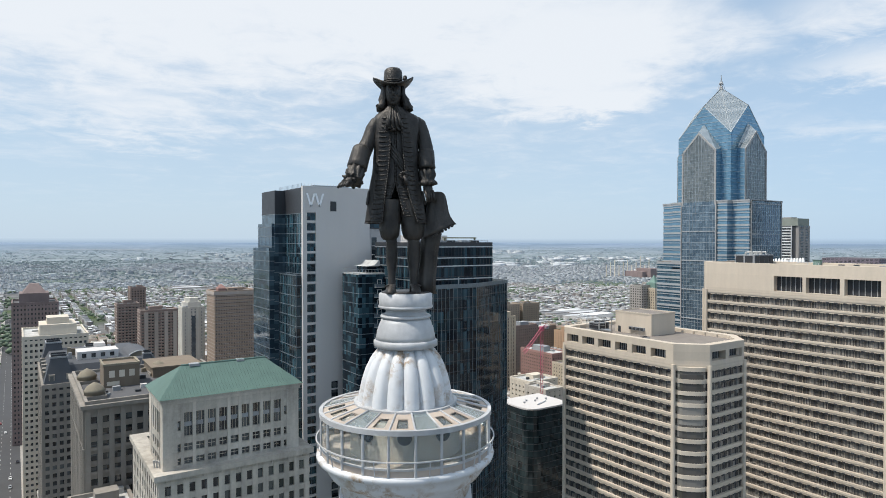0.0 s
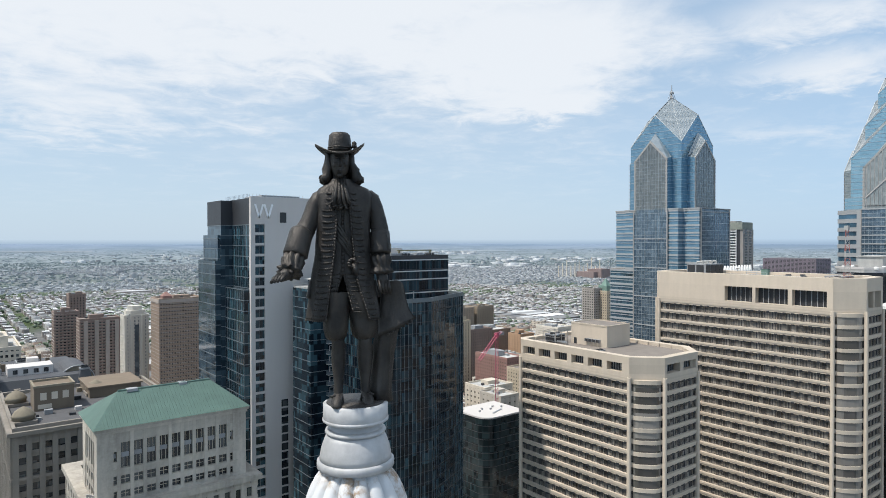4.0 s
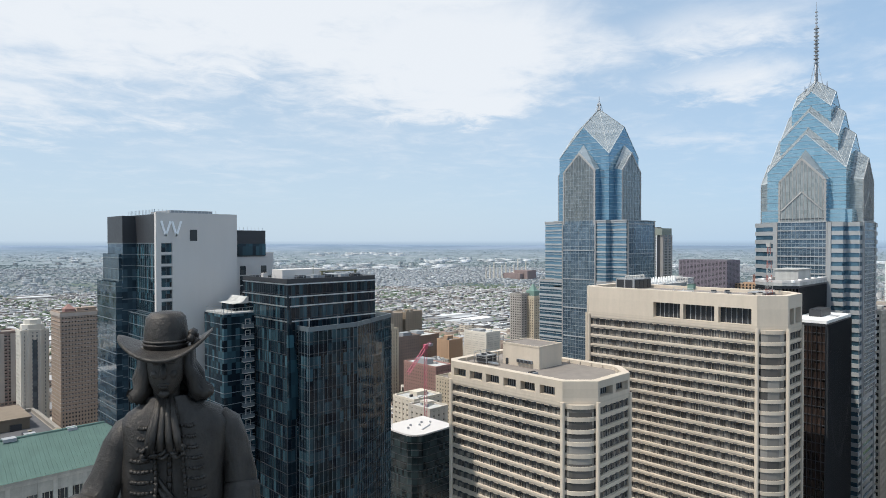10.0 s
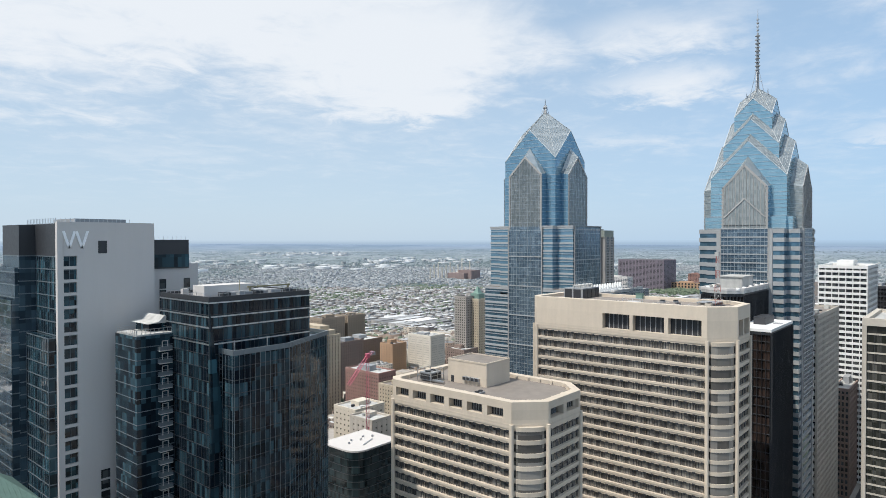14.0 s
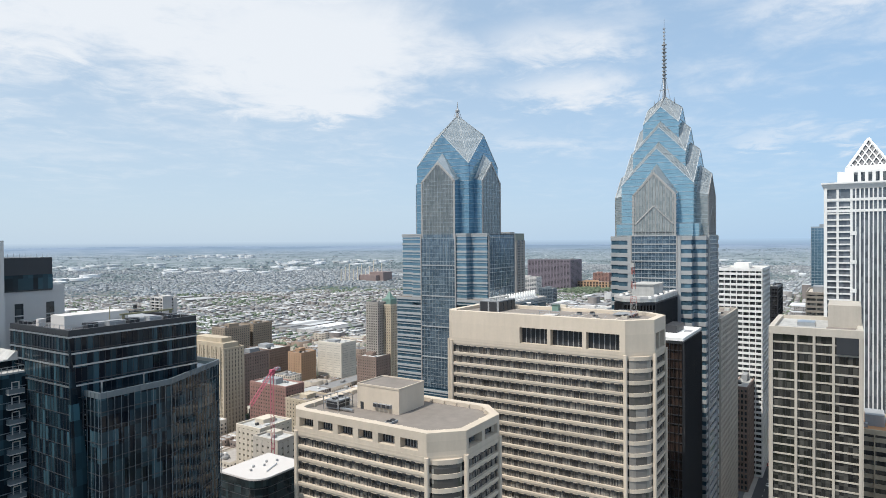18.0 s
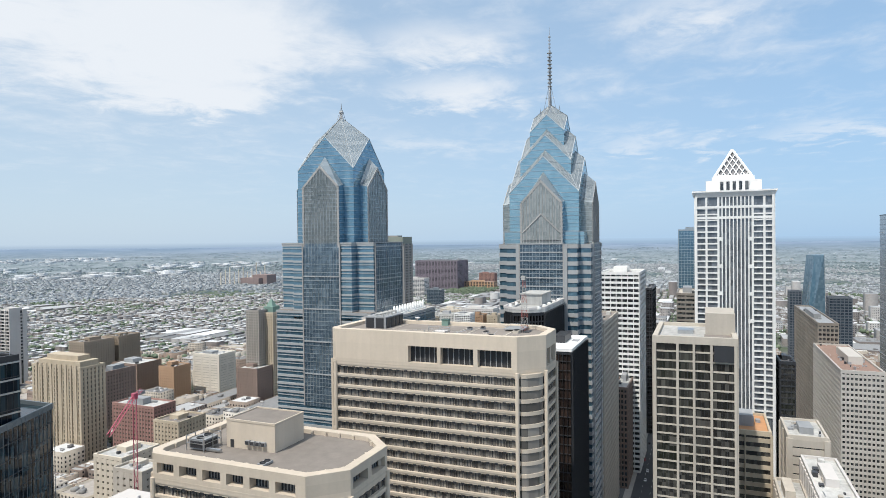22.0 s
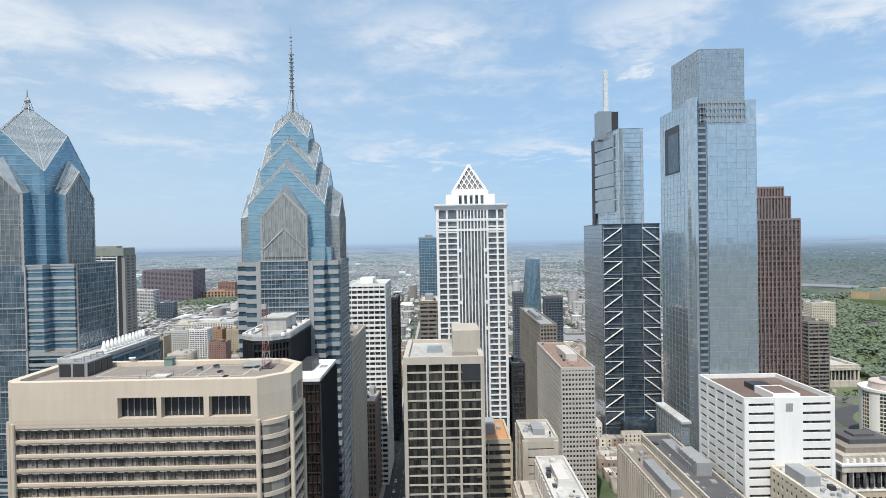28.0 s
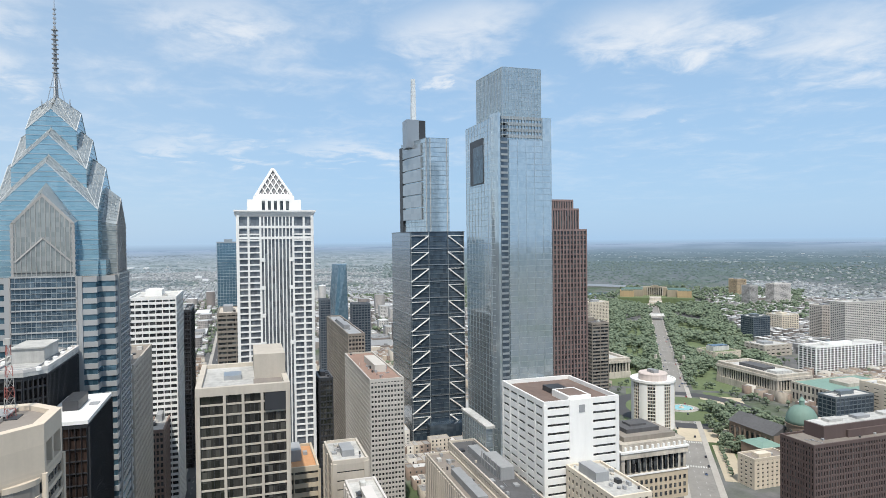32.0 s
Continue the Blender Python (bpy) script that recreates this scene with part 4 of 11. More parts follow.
def ribbon_tower(label, x0, x1, y0, y1, cut, top, crown, recess, floor_h=3.75, low=60.0, back_cut=3.0):
    """Precast tower: solid crown with deep recesses, floors of ribbon glass with a projecting ledge, cut corners with rounded bays."""
    k = back_cut
    out = [(x0 + k, y0), (x1 - k, y0), (x1, y0 + k), (x1, y1 - cut), (x1 - cut, y1), (x0 + cut, y1), (x0, y1 - cut), (x0, y0 + k)]
    cx, cy = (x0 + x1) / 2, (y0 + y1) / 2
    ob = thing("office_tower", label, "office tower", cx, cy, 0, "beige office towers")
    part("glazing", Mesh().prism(offset(out, -0.95), 0, top - crown + 0.3), RIBBON_GLASS, ob)
    zc = top - crown
    # crown in pieces round the recesses on the east and north faces
    c = Mesh().prism(offset(out, -2.4), zc + 0.2, top - 1.7)
    part("crown_core", c, DARK_METAL, ob, "dark louvred plant floor")
    zr0, zr1 = zc + recess[2], zc + recess[3]
    part("crown_band", Mesh().ring(out, 0, 2.5, zr1, top), BEIGE, ob, "beige precast crown")
    part("crown_band", Mesh().ring(out, 0, 2.5, zc, zr0), BEIGE, ob)

    def solid(ax, ay, bx, by, a, b):
        """A solid stretch of the crown from a to b of a face."""
        L = math.hypot(bx - ax, by - ay)
        ux, uy = (bx - ax) / L, (by - ay) / L
        nx, ny = uy, -ux
        p = [(ax + ux * a, ay + uy * a), (ax + ux * b, ay + uy * b)]
        pts = [p[0], p[1], (p[1][0] - nx * 2.45, p[1][1] - ny * 2.45), (p[0][0] - nx * 2.45, p[0][1] - ny * 2.45)]
        part("crown_pier", Mesh().prism(pts, zr0 - 0.01, zr1 + 0.01), BEIGE, ob)

    for i in range(8):
        (ax, ay), (bx, by) = out[i], out[(i + 1) % 8]
        L = math.hypot(bx - ax, by - ay)
        if i == 2:                                # east
            spans, pos = recess[0], 0.0
        elif i == 4:                              # north
            spans, pos = recess[1], 0.0
        else:
            solid(ax, ay, bx, by, 0, L)
            continue
        for a, b in spans:
            solid(ax, ay, bx, by, pos * L, a * L)
            pos = b
        solid(ax, ay, bx, by, pos * L, L)
        for a, b in spans:                        # thin mullions across each recess
            ux, uy = (bx - ax) / L, (by - ay) / L
            nx, ny = uy, -ux
            for q in range(1, 6):
                s = (a + (b - a) * q / 6) * L
                x, y = ax + ux * s - nx * 2.2, ay + uy * s - ny * 2.2
                part("louvre_post", Mesh().box(x - 0.12, x + 0.12, y - 0.12, y + 0.12, zr0, zr1), GREY_METAL, ob)
    # floors
    nf = int((zc - low) / floor_h)
    ledge = Mesh().ring(out, -0.15, 1.3, zc - 1.7, zc - 0.35)
    one = part("spandrel", ledge, BEIGE, ob)
    lip = part("balcony_ledge", Mesh().ring(out, 0.05, 0.25, zc - 1.05, zc - 0.30), BEIGE, ob)
    div = {}
    for f in range(1, nf + 1):
        z = -f * floor_h
        again(one, "spandrel", ob, 0, 0, z)
        again(lip, "balcony_ledge", ob, 0, 0, z)
    # window posts and a row of small clips: one strip a face and floor
    for i in (2, 4):
        (ax, ay), (bx, by) = out[i], out[(i + 1) % 8]
        L = math.hypot(bx - ax, by - ay)
        ux, uy = (bx - ax) / L, (by - ay) / L
        nx, ny = uy, -ux
        n = int(L / 2.9)
        strip = Mesh()
        bars = Mesh()
        for j in range(2 * n + 1):                # slim window bars, the wall's beige dimmed to hold the recess shade
            s = min(max(L * j / (2 * n), 0.1), L - 0.1)
            w = 0.05 if j % 2 else 0.09
            bars.prism([(ax + ux * (s - w) - nx * 0.78, ay + uy * (s - w) - ny * 0.78), (ax + ux * (s - w) - nx * 1.0, ay + uy * (s - w) - ny * 1.0),
                        (ax + ux * (s + w) - nx * 1.0, ay + uy * (s + w) - ny * 1.0), (ax + ux * (s + w) - nx * 0.78, ay + uy * (s + w) - ny * 0.78)], zc - floor_h - 0.4, zc - 1.5)
        bp = part("window_bar", bars, SHADED_BEIGE, ob, "", False, "stuff")
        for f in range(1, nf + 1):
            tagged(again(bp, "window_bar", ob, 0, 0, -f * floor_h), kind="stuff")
        for j in range(n + 1):
            s = L * j / n
            for w, d0, d1, za, zb in ((0.14, -1.2, -0.75, -4.1, -1.4),):
                p = [(ax + ux * (s - w) + nx * d1, ay + uy * (s - w) + ny * d1), (ax + ux * (s - w) + nx * d0, ay + uy * (s - w) + ny * d0),
                     (ax + ux * (s + w) + nx * d0, ay + uy * (s + w) + ny * d0), (ax + ux * (s + w) + nx * d1, ay + uy * (s + w) + ny * d1)]
                strip.prism(p, zc + za, zc + zb)
            s2 = s + L / n * 0.5
            if j < n:                             # dark air grilles under the glass
                w = 0.55
                p = [(ax + ux * (s2 - w) + nx * -0.10, ay + uy * (s2 - w) + ny * -0.10), (ax + ux * (s2 - w) - nx * 1.0, ay + uy * (s2 - w) - ny * 1.0),
                     (ax + ux * (s2 + w) - nx * 1.0, ay + uy * (s2 + w) - ny * 1.0), (ax + ux * (s2 + w) + nx * -0.10, ay + uy * (s2 + w) + ny * -0.10)]
                strip.prism(p, zc - 2.15, zc - 1.52)
        st = part("window_grille", strip, DARK_METAL, ob, "", False, "stuff")
        for f in range(1, nf + 1):
            o = again(st, "window_grille", ob, 0, 0, -f * floor_h)
            tagged(o, kind="stuff")
    # corner shafts at both ends of each cut corner
    for i in range(8):
        px, py = out[i]
        if px < x0 + 1 and i not in (5, 6):
            continue
        part("corner_shaft", Mesh().prism(chamfered(px - 0.6, px + 0.6, py - 0.6, py + 0.6, 0.25), low - 5, zc + 0.2), BEIGE, ob)
    # rounded bays in the cut corners
    for (i, j) in ((3, 4),):
        (ax, ay), (bx, by) = out[i], out[j]
        mx, my = (ax + bx) / 2, (ay + by) / 2
        L = math.hypot(bx - ax, by - ay)
        ux, uy = (bx - ax) / L, (by - ay) / L
        nx, ny = uy, -ux

        def bay(grow, za, zb):
            pts = []
            for k in range(7):
                t = -1 + 2 * k / 6
                o = 0.9 * (1 - abs(t) ** 3) + grow
                pts.append((mx + ux * t * (L / 2 - 1.3) + nx * o, my + uy * t * (L / 2 - 1.3) + ny * o))
            pts += [(mx + ux * (L / 2 - 1.3) - nx * 2, my + uy * (L / 2 - 1.3) - ny * 2), (mx - ux * (L / 2 - 1.3) - nx * 2, my - uy * (L / 2 - 1.3) - ny * 2)]
            return Mesh().prism(pts, za, zb)

        b = part("corner_bay", bay(0.35, zc - 1.65, zc - 0.40), BEIGE, ob)
        for f in range(1, nf + 1):
            again(b, "corner_bay", ob, 0, 0, -f * floor_h)
        part("bay_glass", bay(0.1, low, zc - 0.5), RIBBON_GLASS, ob)
    part("corner_cap", Mesh().ring(out, 0.05, 0.6, zc - 0.3, zc + 0.25), BEIGE, ob)
    part("roof", Mesh().prism(offset(out, -2.3), top - 1.6, top - 1.2), BEIGE_ROOF, ob, "grey gravel roof")
    part("lower_wall", Mesh().prism(offset(out, -0.3), 0, low - 3), CONCRETE, ob)
    return ob


def plant_box(parent_label, x0, x1, y0, y1, z0, z1, wall=None, name="roof_plant"):
    """A roof house with a cap and a set-back top."""
    ob = thing(name, parent_label, "roof plant", (x0 + x1) / 2, (y0 + y1) / 2, z0, "roof plant")
    part("casing", Mesh().box(x0, x1, y0, y1, z0, z1), wall or BEIGE, ob)
    part("cap", Mesh().ring(rect(x0, x1, y0, y1), 0.12, 0.3, z1 - 0.1, z1 + 0.45), wall or BEIGE, ob)
    part("deck", Mesh().box(x0 + 0.3, x1 - 0.3, y0 + 0.3, y1 - 0.3, z1, z1 + 0.12), BEIGE_ROOF, ob, "grey gravel deck")
    return ob


def fan_unit(label, x, y, z, w=3.0, d=2.2, h=1.6, material=None):
    ob = thing("cooling_unit", label, "cooling unit", x, y, z, "cooling units")
    part("casing", Mesh().box(x - w / 2, x + w / 2, y - d / 2, y + d / 2, z + 0.25, z + h), material or GREY_METAL, ob)
    for sx in (-1, 1):
        for sy in (-1, 1):
            part("foot", Mesh().box(x + sx * w * 0.4 - 0.1, x + sx * w * 0.4 + 0.1, y + sy * d * 0.4 - 0.1, y + sy * d * 0.4 + 0.1, z, z + 0.25), STEEL, ob)
    for k in (-1, 1):
        part("fan_ring", Mesh().lathe([(0.75, z + h), (0.8, z + h + 0.25), (0.7, z + h + 0.27), (0.66, z + h + 0.05)], 14, centre=(x + k * w * 0.25, y)), DARK_METAL, ob)
    return ob


ribbon_tower("tall beige concrete office tower with ribbon windows and dark roof louvres", -256.5, -226, -135.4, -57.6, 7.6, 149.6, 11.6,
             ([(0.429, 0.588), (0.607, 0.78), (0.802, 0.972)], [(0.10, 0.42), (0.5, 0.9)], 1.2, 6.9), floor_h=4.0)
ribbon_tower("lower beige concrete office tower with a recessed top floor", -188, -154, -146.2, -88.3, 7.6, 126.3, 6.6,
             ([(0.03, 0.15), (0.19, 0.31), (0.35, 0.47), (0.51, 0.62), (0.66, 0.78), (0.82, 0.94)], [(0.06, 0.45), (0.55, 0.94)], 1.5, 4.3), floor_h=3.72, low=40.0)
plant_box("beige concrete roof house beside cooling units", -181, -168, -131, -115, 125.0, 132.4)
cage = thing("cooling_unit", "grey louvred cooling tower in a steel cage on the roof", "cooling unit", -164.5, -136, 125.0)
part("casing", Mesh().box(-167.5, -162.0, -138.4, -133.6, 125.6, 128.2), GREY_METAL, cage)
part("louvre", Mesh().box(-161.98, -161.8, -138.0, -134.0, 126.0, 127.8), DARK_METAL, cage, "dark louvre panel")
part("louvre", Mesh().box(-167.0, -162.5, -133.58, -133.4, 126.0, 127.8), DARK_METAL, cage, "dark louvre panel")
for x in (-168, -164.8, -161.5):
    for y in (-139, -133):
        part("cage_post", Mesh().box(x - 0.1, x + 0.1, y - 0.1, y + 0.1, 125.0, 129.2), STEEL, cage)
for z in (127.2, 129.1):
    part("cage_rail", Mesh().ring(rect(-168, -161.5, -139, -133), 0.05, 0.1, z, z + 0.12), STEEL, cage)
for k in (-1, 1):
    part("fan_ring", Mesh().lathe([(0.95, 128.2), (1.0, 128.6), (0.9, 128.65), (0.85, 128.3)], 14, centre=(-164.8 + 1.4 * k, -136)), DARK_METAL, cage)
part("duct", Mesh().tube((-163, -133.4, 125.7), (-163, -128.6, 125.7), 0.5, 8), STEEL, cage)
for i in range(4):
    ac = thing("wall_unit", "small grey air conditioner on the roof house wall", "air conditioner", -167.5, -123.6 + 1.7 * i, 126.4, "wall units")
    part("casing", Mesh().box(-168.0, -167.1, -124.2 + 1.7 * i, -122.9 + 1.7 * i, 126.6, 127.7), GREY_METAL, ac)
    part("grille", Mesh().box(-167.1, -167.04, -124.1 + 1.7 * i, -123.0 + 1.7 * i, 126.7, 127.6), DARK_METAL, ac)
hd_ = thing("access_door", "dark door in the roof house wall", "door", -167.95, -129, 125.2)
part("leaf", Mesh().box(-168.0, -167.9, -129.7, -128.5, 125.1, 127.3), DARK_METAL, hd_)
fan_unit("flat grey duct box on the gravel roof", -160, -112, 125.0, 3.6, 2.2, 0.8)
ins = offset([(-185, -146.2), (-157, -146.2), (-154, -143.2), (-154, -95.9), (-161.6, -88.3), (-180.4, -88.3), (-188, -95.9), (-188, -143.2)], -2.6)
rl = thing("roof_rail_posts", "short beige posts along the inside of the parapet", "parapet posts", -171, -117, 124.6)
for i in range(8):
    (ax, ay), (bx, by) = ins[i], ins[(i + 1) % 8]
    n_ = max(1, int(math.hypot(bx - ax, by - ay) / 4.2))
    for j in range(n_):
        x, y = ax + (bx - ax) * j / n_, ay + (by - ay) * j / n_
        part("post", Mesh().box(x - 0.35, x + 0.35, y - 0.35, y + 0.35, 124.9, 126.25), BEIGE, rl)
# roof of the taller tower
cb = thing("cooling_bank", "grey cooling tower bank with dark louvres on the roof", "cooling unit", -245, -122, 148.0)
part("casing", Mesh().box(-253, -238.5, -127, -118.5, 148.0, 152.6), GREY_METAL, cb)
for i in range(4):
    x = -252.6 + 3.55 * i
    part("louvre", Mesh().box(x, x + 3.0, -118.52, -118.3, 148.5, 152.2), DARK_METAL, cb, "dark louvre panel")
    part("vent_pipe", Mesh().tube((x + 1.5, -123.5, 152.6), (x + 1.5, -123.5, 153.6), 0.45, 8).tube((x + 1.5, -123.5, 153.5), (x + 1.5, -120.6, 153.7), 0.4, 8).tube((x + 1.5, -120.7, 153.7), (x + 1.5, -120.7, 152.6), 0.4, 8), ROOF_WHITE, cb)
for i in range(2):
    part("side_louvre", Mesh().box(-238.52, -238.3, -126.6 + 4 * i, -123.4 + 4 * i, 148.5, 152.2), DARK_METAL, cb)
ROOF_PATCH = stone("worn_roof_patch", (0.33, 0.305, 0.275), 0.95, 0.3)
for i, (xa, xb, ya, yb) in enumerate(((-253, -238, -116, -90), (-252, -236, -86, -72), (-236, -231, -112, -82))):
    kb = thing("roof_curb", "low pale curb round a worn roof field", "roof curb", (xa + xb) / 2, (ya + yb) / 2, 148.0)
    part("rim", Mesh().ring(rect(xa, xb, ya, yb), 0.0, 0.45, 148.0, 148.5), CONCRETE, kb)
    part("field", Mesh().box(xa + 0.5, xb - 0.5, ya + 0.5, yb - 0.5, 148.0, 148.12), ROOF_PATCH if i != 1 else BEIGE_ROOF, kb)
sf = thing("steel_roof_frame", "low grey steel frame with a boarded step", "roof plant", -236, -97, 148.0)
for y in (-101, -97, -93):
    part("post", Mesh().box(-238.1, -237.9, y - 0.1, y + 0.1, 148.0, 150.0), STEEL, sf)
    part("post", Mesh().box(-234.1, -233.9, y - 0.1, y + 0.1, 148.0, 149.4), STEEL, sf)
part("rail", Mesh().tube((-238, -101, 150.0), (-238, -93, 150.0), 0.07, 5).tube((-238, -101, 149.2), (-238, -93, 149.2), 0.06, 5), STEEL, sf)
part("step", Mesh().box(-238, -234, -98, -93.5, 148.6, 149.0), GREY_PANEL, sf)
gb = thing("green_roof_cabinet", "small green metal cabinet on the roof", "cabinet", -253.5, -100.5, 148.0)
part("body", Mesh().box(-254.6, -252.4, -102, -99.4, 148.0, 150.6), COPPER, gb)
part("lid", Mesh().box(-254.8, -252.2, -102.2, -99.2, 150.6, 150.8), ROOF_COPPER, gb)
ds = thing("satellite_dish", "white dish on a short post", "dish", -254.5, -113, 148.0)
part("post", Mesh().tube((-254.5, -113, 148.0), (-254.5, -113, 150.4), 0.12, 6), STEEL, ds)
part("dish", Mesh().lathe([(0.1, 150.2), (0.7, 150.45), (1.1, 150.95), (1.05, 151.0), (0.6, 150.6), (0.1, 150.4)], 14, centre=(-254.5, -113)), WHITE_PANEL, ds, "", True)
mb = thing("mast_platform", "grey steel platform at the foot of the mast", "roof plant", -250, -72, 148.0)
part("deck", Mesh().box(-254.5, -246, -75.6, -68.6, 149.0, 149.3), GREY_METAL, mb)
for x in (-254.2, -250.2, -246.3):
    for y in (-75.3, -68.9):
        part("leg", Mesh().box(x - 0.15, x + 0.15, y - 0.15, y + 0.15, 148.0, 149.0), GREY_METAL, mb)
part("rail", Mesh().ring(rect(-254.5, -246, -75.6, -68.6), 0.0, 0.08, 150.0, 150.12), STEEL, mb)
for i, (x, y, w, d) in enumerate(((-239.5, -80, 2.4, 1.6), (-245, -88, 2.2, 1.4), (-243, -70, 3, 2), (-232.5, -76, 2, 2), (-248, -84, 1.6, 1.6))):
    fan_unit("low grey roof vent box", x, y, 148.0, w, d, 0.9 + 0.25 * (i % 3), (GREY_PANEL, GREY_METAL, CONCRETE)[i % 3])
pg = thing("roof_pipes", "grey pipes laid across the gravel roof", "pipes", -243, -94, 148.0)
part("pipe", Mesh().tube((-236, -90, 148.3), (-252, -88.6, 148.3), 0.16, 6), STEEL, pg)
part("pipe", Mesh().tube((-240, -108, 148.3), (-240, -84, 148.3), 0.13, 6), STEEL, pg)
part("pipe", Mesh().tube((-246, -78, 148.3), (-234, -76, 148.3), 0.16, 6), GREY_METAL, pg)


def lattice_mast(label, x, y, z0, z1, w0, w1):
    """A braced three-legged mast in red and white bands."""
    ob = thing("antenna_mast", label, "antenna mast", x, y, z0)
    n = 7
    corner = lambda k, t: (x + (w0 + (w1 - w0) * t) * math.cos(2.094 * k), y + (w0 + (w1 - w0) * t) * math.sin(2.094 * k), z0 + (z1 - z0) * t)
    for i in range(n):
        m = Mesh()
        t0, t1 = i / n, (i + 1) / n
        for k in range(3):
            m.tube(corner(k, t0), corner(k, t1), 0.09, 5)
            m.tube(corner(k, t0), corner(k + 1, t1), 0.05, 4)
            m.tube(corner(k, t1), corner(k + 1, t1), 0.05, 4)
        part("mast_section", m, MAST_RED if i % 2 == 0 else ROOF_WHITE, ob, "", False, "stuff")
    part("beacon_box", Mesh().box(x - 0.7, x + 0.7, y - 0.7, y + 0.7, z1, z1 + 1.5), ROOF_WHITE, ob)
    part("mast_foot", Mesh().box(x - 2.4, x + 2.4, y - 2.4, y + 2.4, z0, z0 + 0.6), DARK_METAL, ob)


lattice_mast("red and white lattice antenna mast on a dark base", -247.0, -68.5, 148.0, 166.5, 1.5, 0.55)

# ---- blue glass towers with gabled crowns ----
GRID_GLASS = glass("grey_grid_glass", (0.20, 0.225, 0.225), (0.37, 0.39, 0.38), 1.2, 1.9, 0.5, 0.12, 0.3)
STRIP_GLASS = glass("strip_glass", (0.055, 0.095, 0.135), (0.20, 0.27, 0.325), 1.9, 2.05, 0.4, 0.06, 0.4)
BAND = stone("grey_granite_band", (0.35, 0.36, 0.365), 0.5, 0.10, obj=0.05)
ROOF_GLASS = glass("silver_roof_glass", (0.30, 0.35, 0.37), (0.46, 0.50, 0.51), 2.2, 2.2, 0.6, 0.18, 0.6)
MID_BLUE = glass("mid_blue_glass", (0.12, 0.24, 0.335), (0.22, 0.37, 0.47), 3.0, 3.9, 0.55, 0.08, 0.55)
TRIM = stone("pale_granite_trim", (0.36, 0.35, 0.34), 0.6, 0.12)


def slab_lines(ob, outline, z0, z1, fh, mat_, name="floor_edge", th=0.28, out=0.10):
    one, z = None, z1
    while z > z0:
        if one is None:
            one, zf = part(name, Mesh().ring(outline, out, 0.15, z - th, z), mat_, ob), z
        else:
            again(one, name, ob, 0, 0, z - zf)
        z -= fh


def cross(c, a, b):
    """A cross-shaped outline: arms a half wide, reaching b."""
    x, y = c
    if b - a < 0.3:
        return rect(x - b, x + b, y - b, y + b)
    return [(x - a, y - b), (x + a, y - b), (x + a, y - a), (x + b, y - a), (x + b, y + a), (x + a, y + a), (x + a, y + b), (x - a, y + b), (x - a, y + a), (x - b, y + a), (x - b, y - a), (x - a, y - a)]


def turn4(c, k):
    """Maps (out, side) of face k (east, north, west, south) to the plan."""
    x, y = c
    return ((lambda o, s: (x + o, y + s)), (lambda o, s: (x - s, y + o)), (lambda o, s: (x - o, y - s)), (lambda o, s: (x + s, y - o)))[k]


def gabled_crown(ob, c, a, z0, ze, zp, za, wall, seams=9, roof=None):
    """One tier: a square shaft that ends in four gables, with glass roofs that climb from the gables to za at the middle."""
    for k in range(4):
        f = turn4(c, k)
        P = lambda o, s, z: (*f(o, s), z)
        gb = part("gable", Mesh().face(P(a, -a, z0), P(a, a, z0), P(a, a, ze), P(a, 0, zp), P(a, -a, ze)), wall, ob)
        fl = Mesh()                              # fine floor lines across the gable
        z = z0 + 1.95
        while z < zp - 1:
            w = a if z <= ze else a * (zp - z) / (zp - ze)
            fl.tube(P(a + 0.03, -w, z), P(a + 0.03, w, z), 0.07 if int(z / 1.95) % 2 else 0.15, 4)
            z += 1.95
        part("floor_line", fl, SILVER, gb, "", False, "stuff")
        for s in (1, -1):
            peak, eave, apex = P(a, 0, zp), P(a, s * a, ze), P(0, 0, za)
            order = (lambda *t: t) if s > 0 else (lambda *t: t[::-1])
            r = part("roof_slope", Mesh().face(*order(eave, apex, peak)), roof or ROOF_GLASS, ob, "silver glass roof slope")
            e, p, ap = Vector(eave), Vector(peak), Vector(apex)
            up = Vector((0, 0, 0.06))
            seam = Mesh()
            for i in range(1, seams):            # seams run parallel to the gable's edge, and ribs across them
                t = i / seams
                seam.tube(p.lerp(ap, t) + up, e.lerp(ap, t) + up, 0.10, 4)
                seam.tube(e.lerp(p, t) + up, ap.lerp(p, t) + up if i % 2 else e.lerp(p, t).lerp(ap, 0.5) + up, 0.05, 3)
            part("standing_seam", seam, SEAM, r, "", False, "stuff")
            part("gable_edge", Mesh().tube(e, p, 0.21, 4), GABLE_WHITE, ob, "white metal gable edge")
            part("ridge", Mesh().tube(p, ap, 0.2, 4), SEAM, ob)
        part("hip", Mesh().tube(P(a, a, ze), P(0, 0, za), 0.2, 4), SEAM, ob)


GABLE_WHITE = plain("pale_gable_metal", (0.47, 0.50, 0.52), 0.55)
SEAM = plain("dull_zinc_seam", (0.38, 0.405, 0.415), 0.6)
ROOF_DIM = glass("smoky_roof_glass", (0.19, 0.225, 0.245), (0.31, 0.35, 0.37), 2.2, 2.2, 0.6, 0.25, 0.35)
BAY_DARK = glass("smoky_grid_glass", (0.10, 0.118, 0.122), (0.23, 0.248, 0.248), 1.7, 1.95, 0.5, 0.12, 0.3)


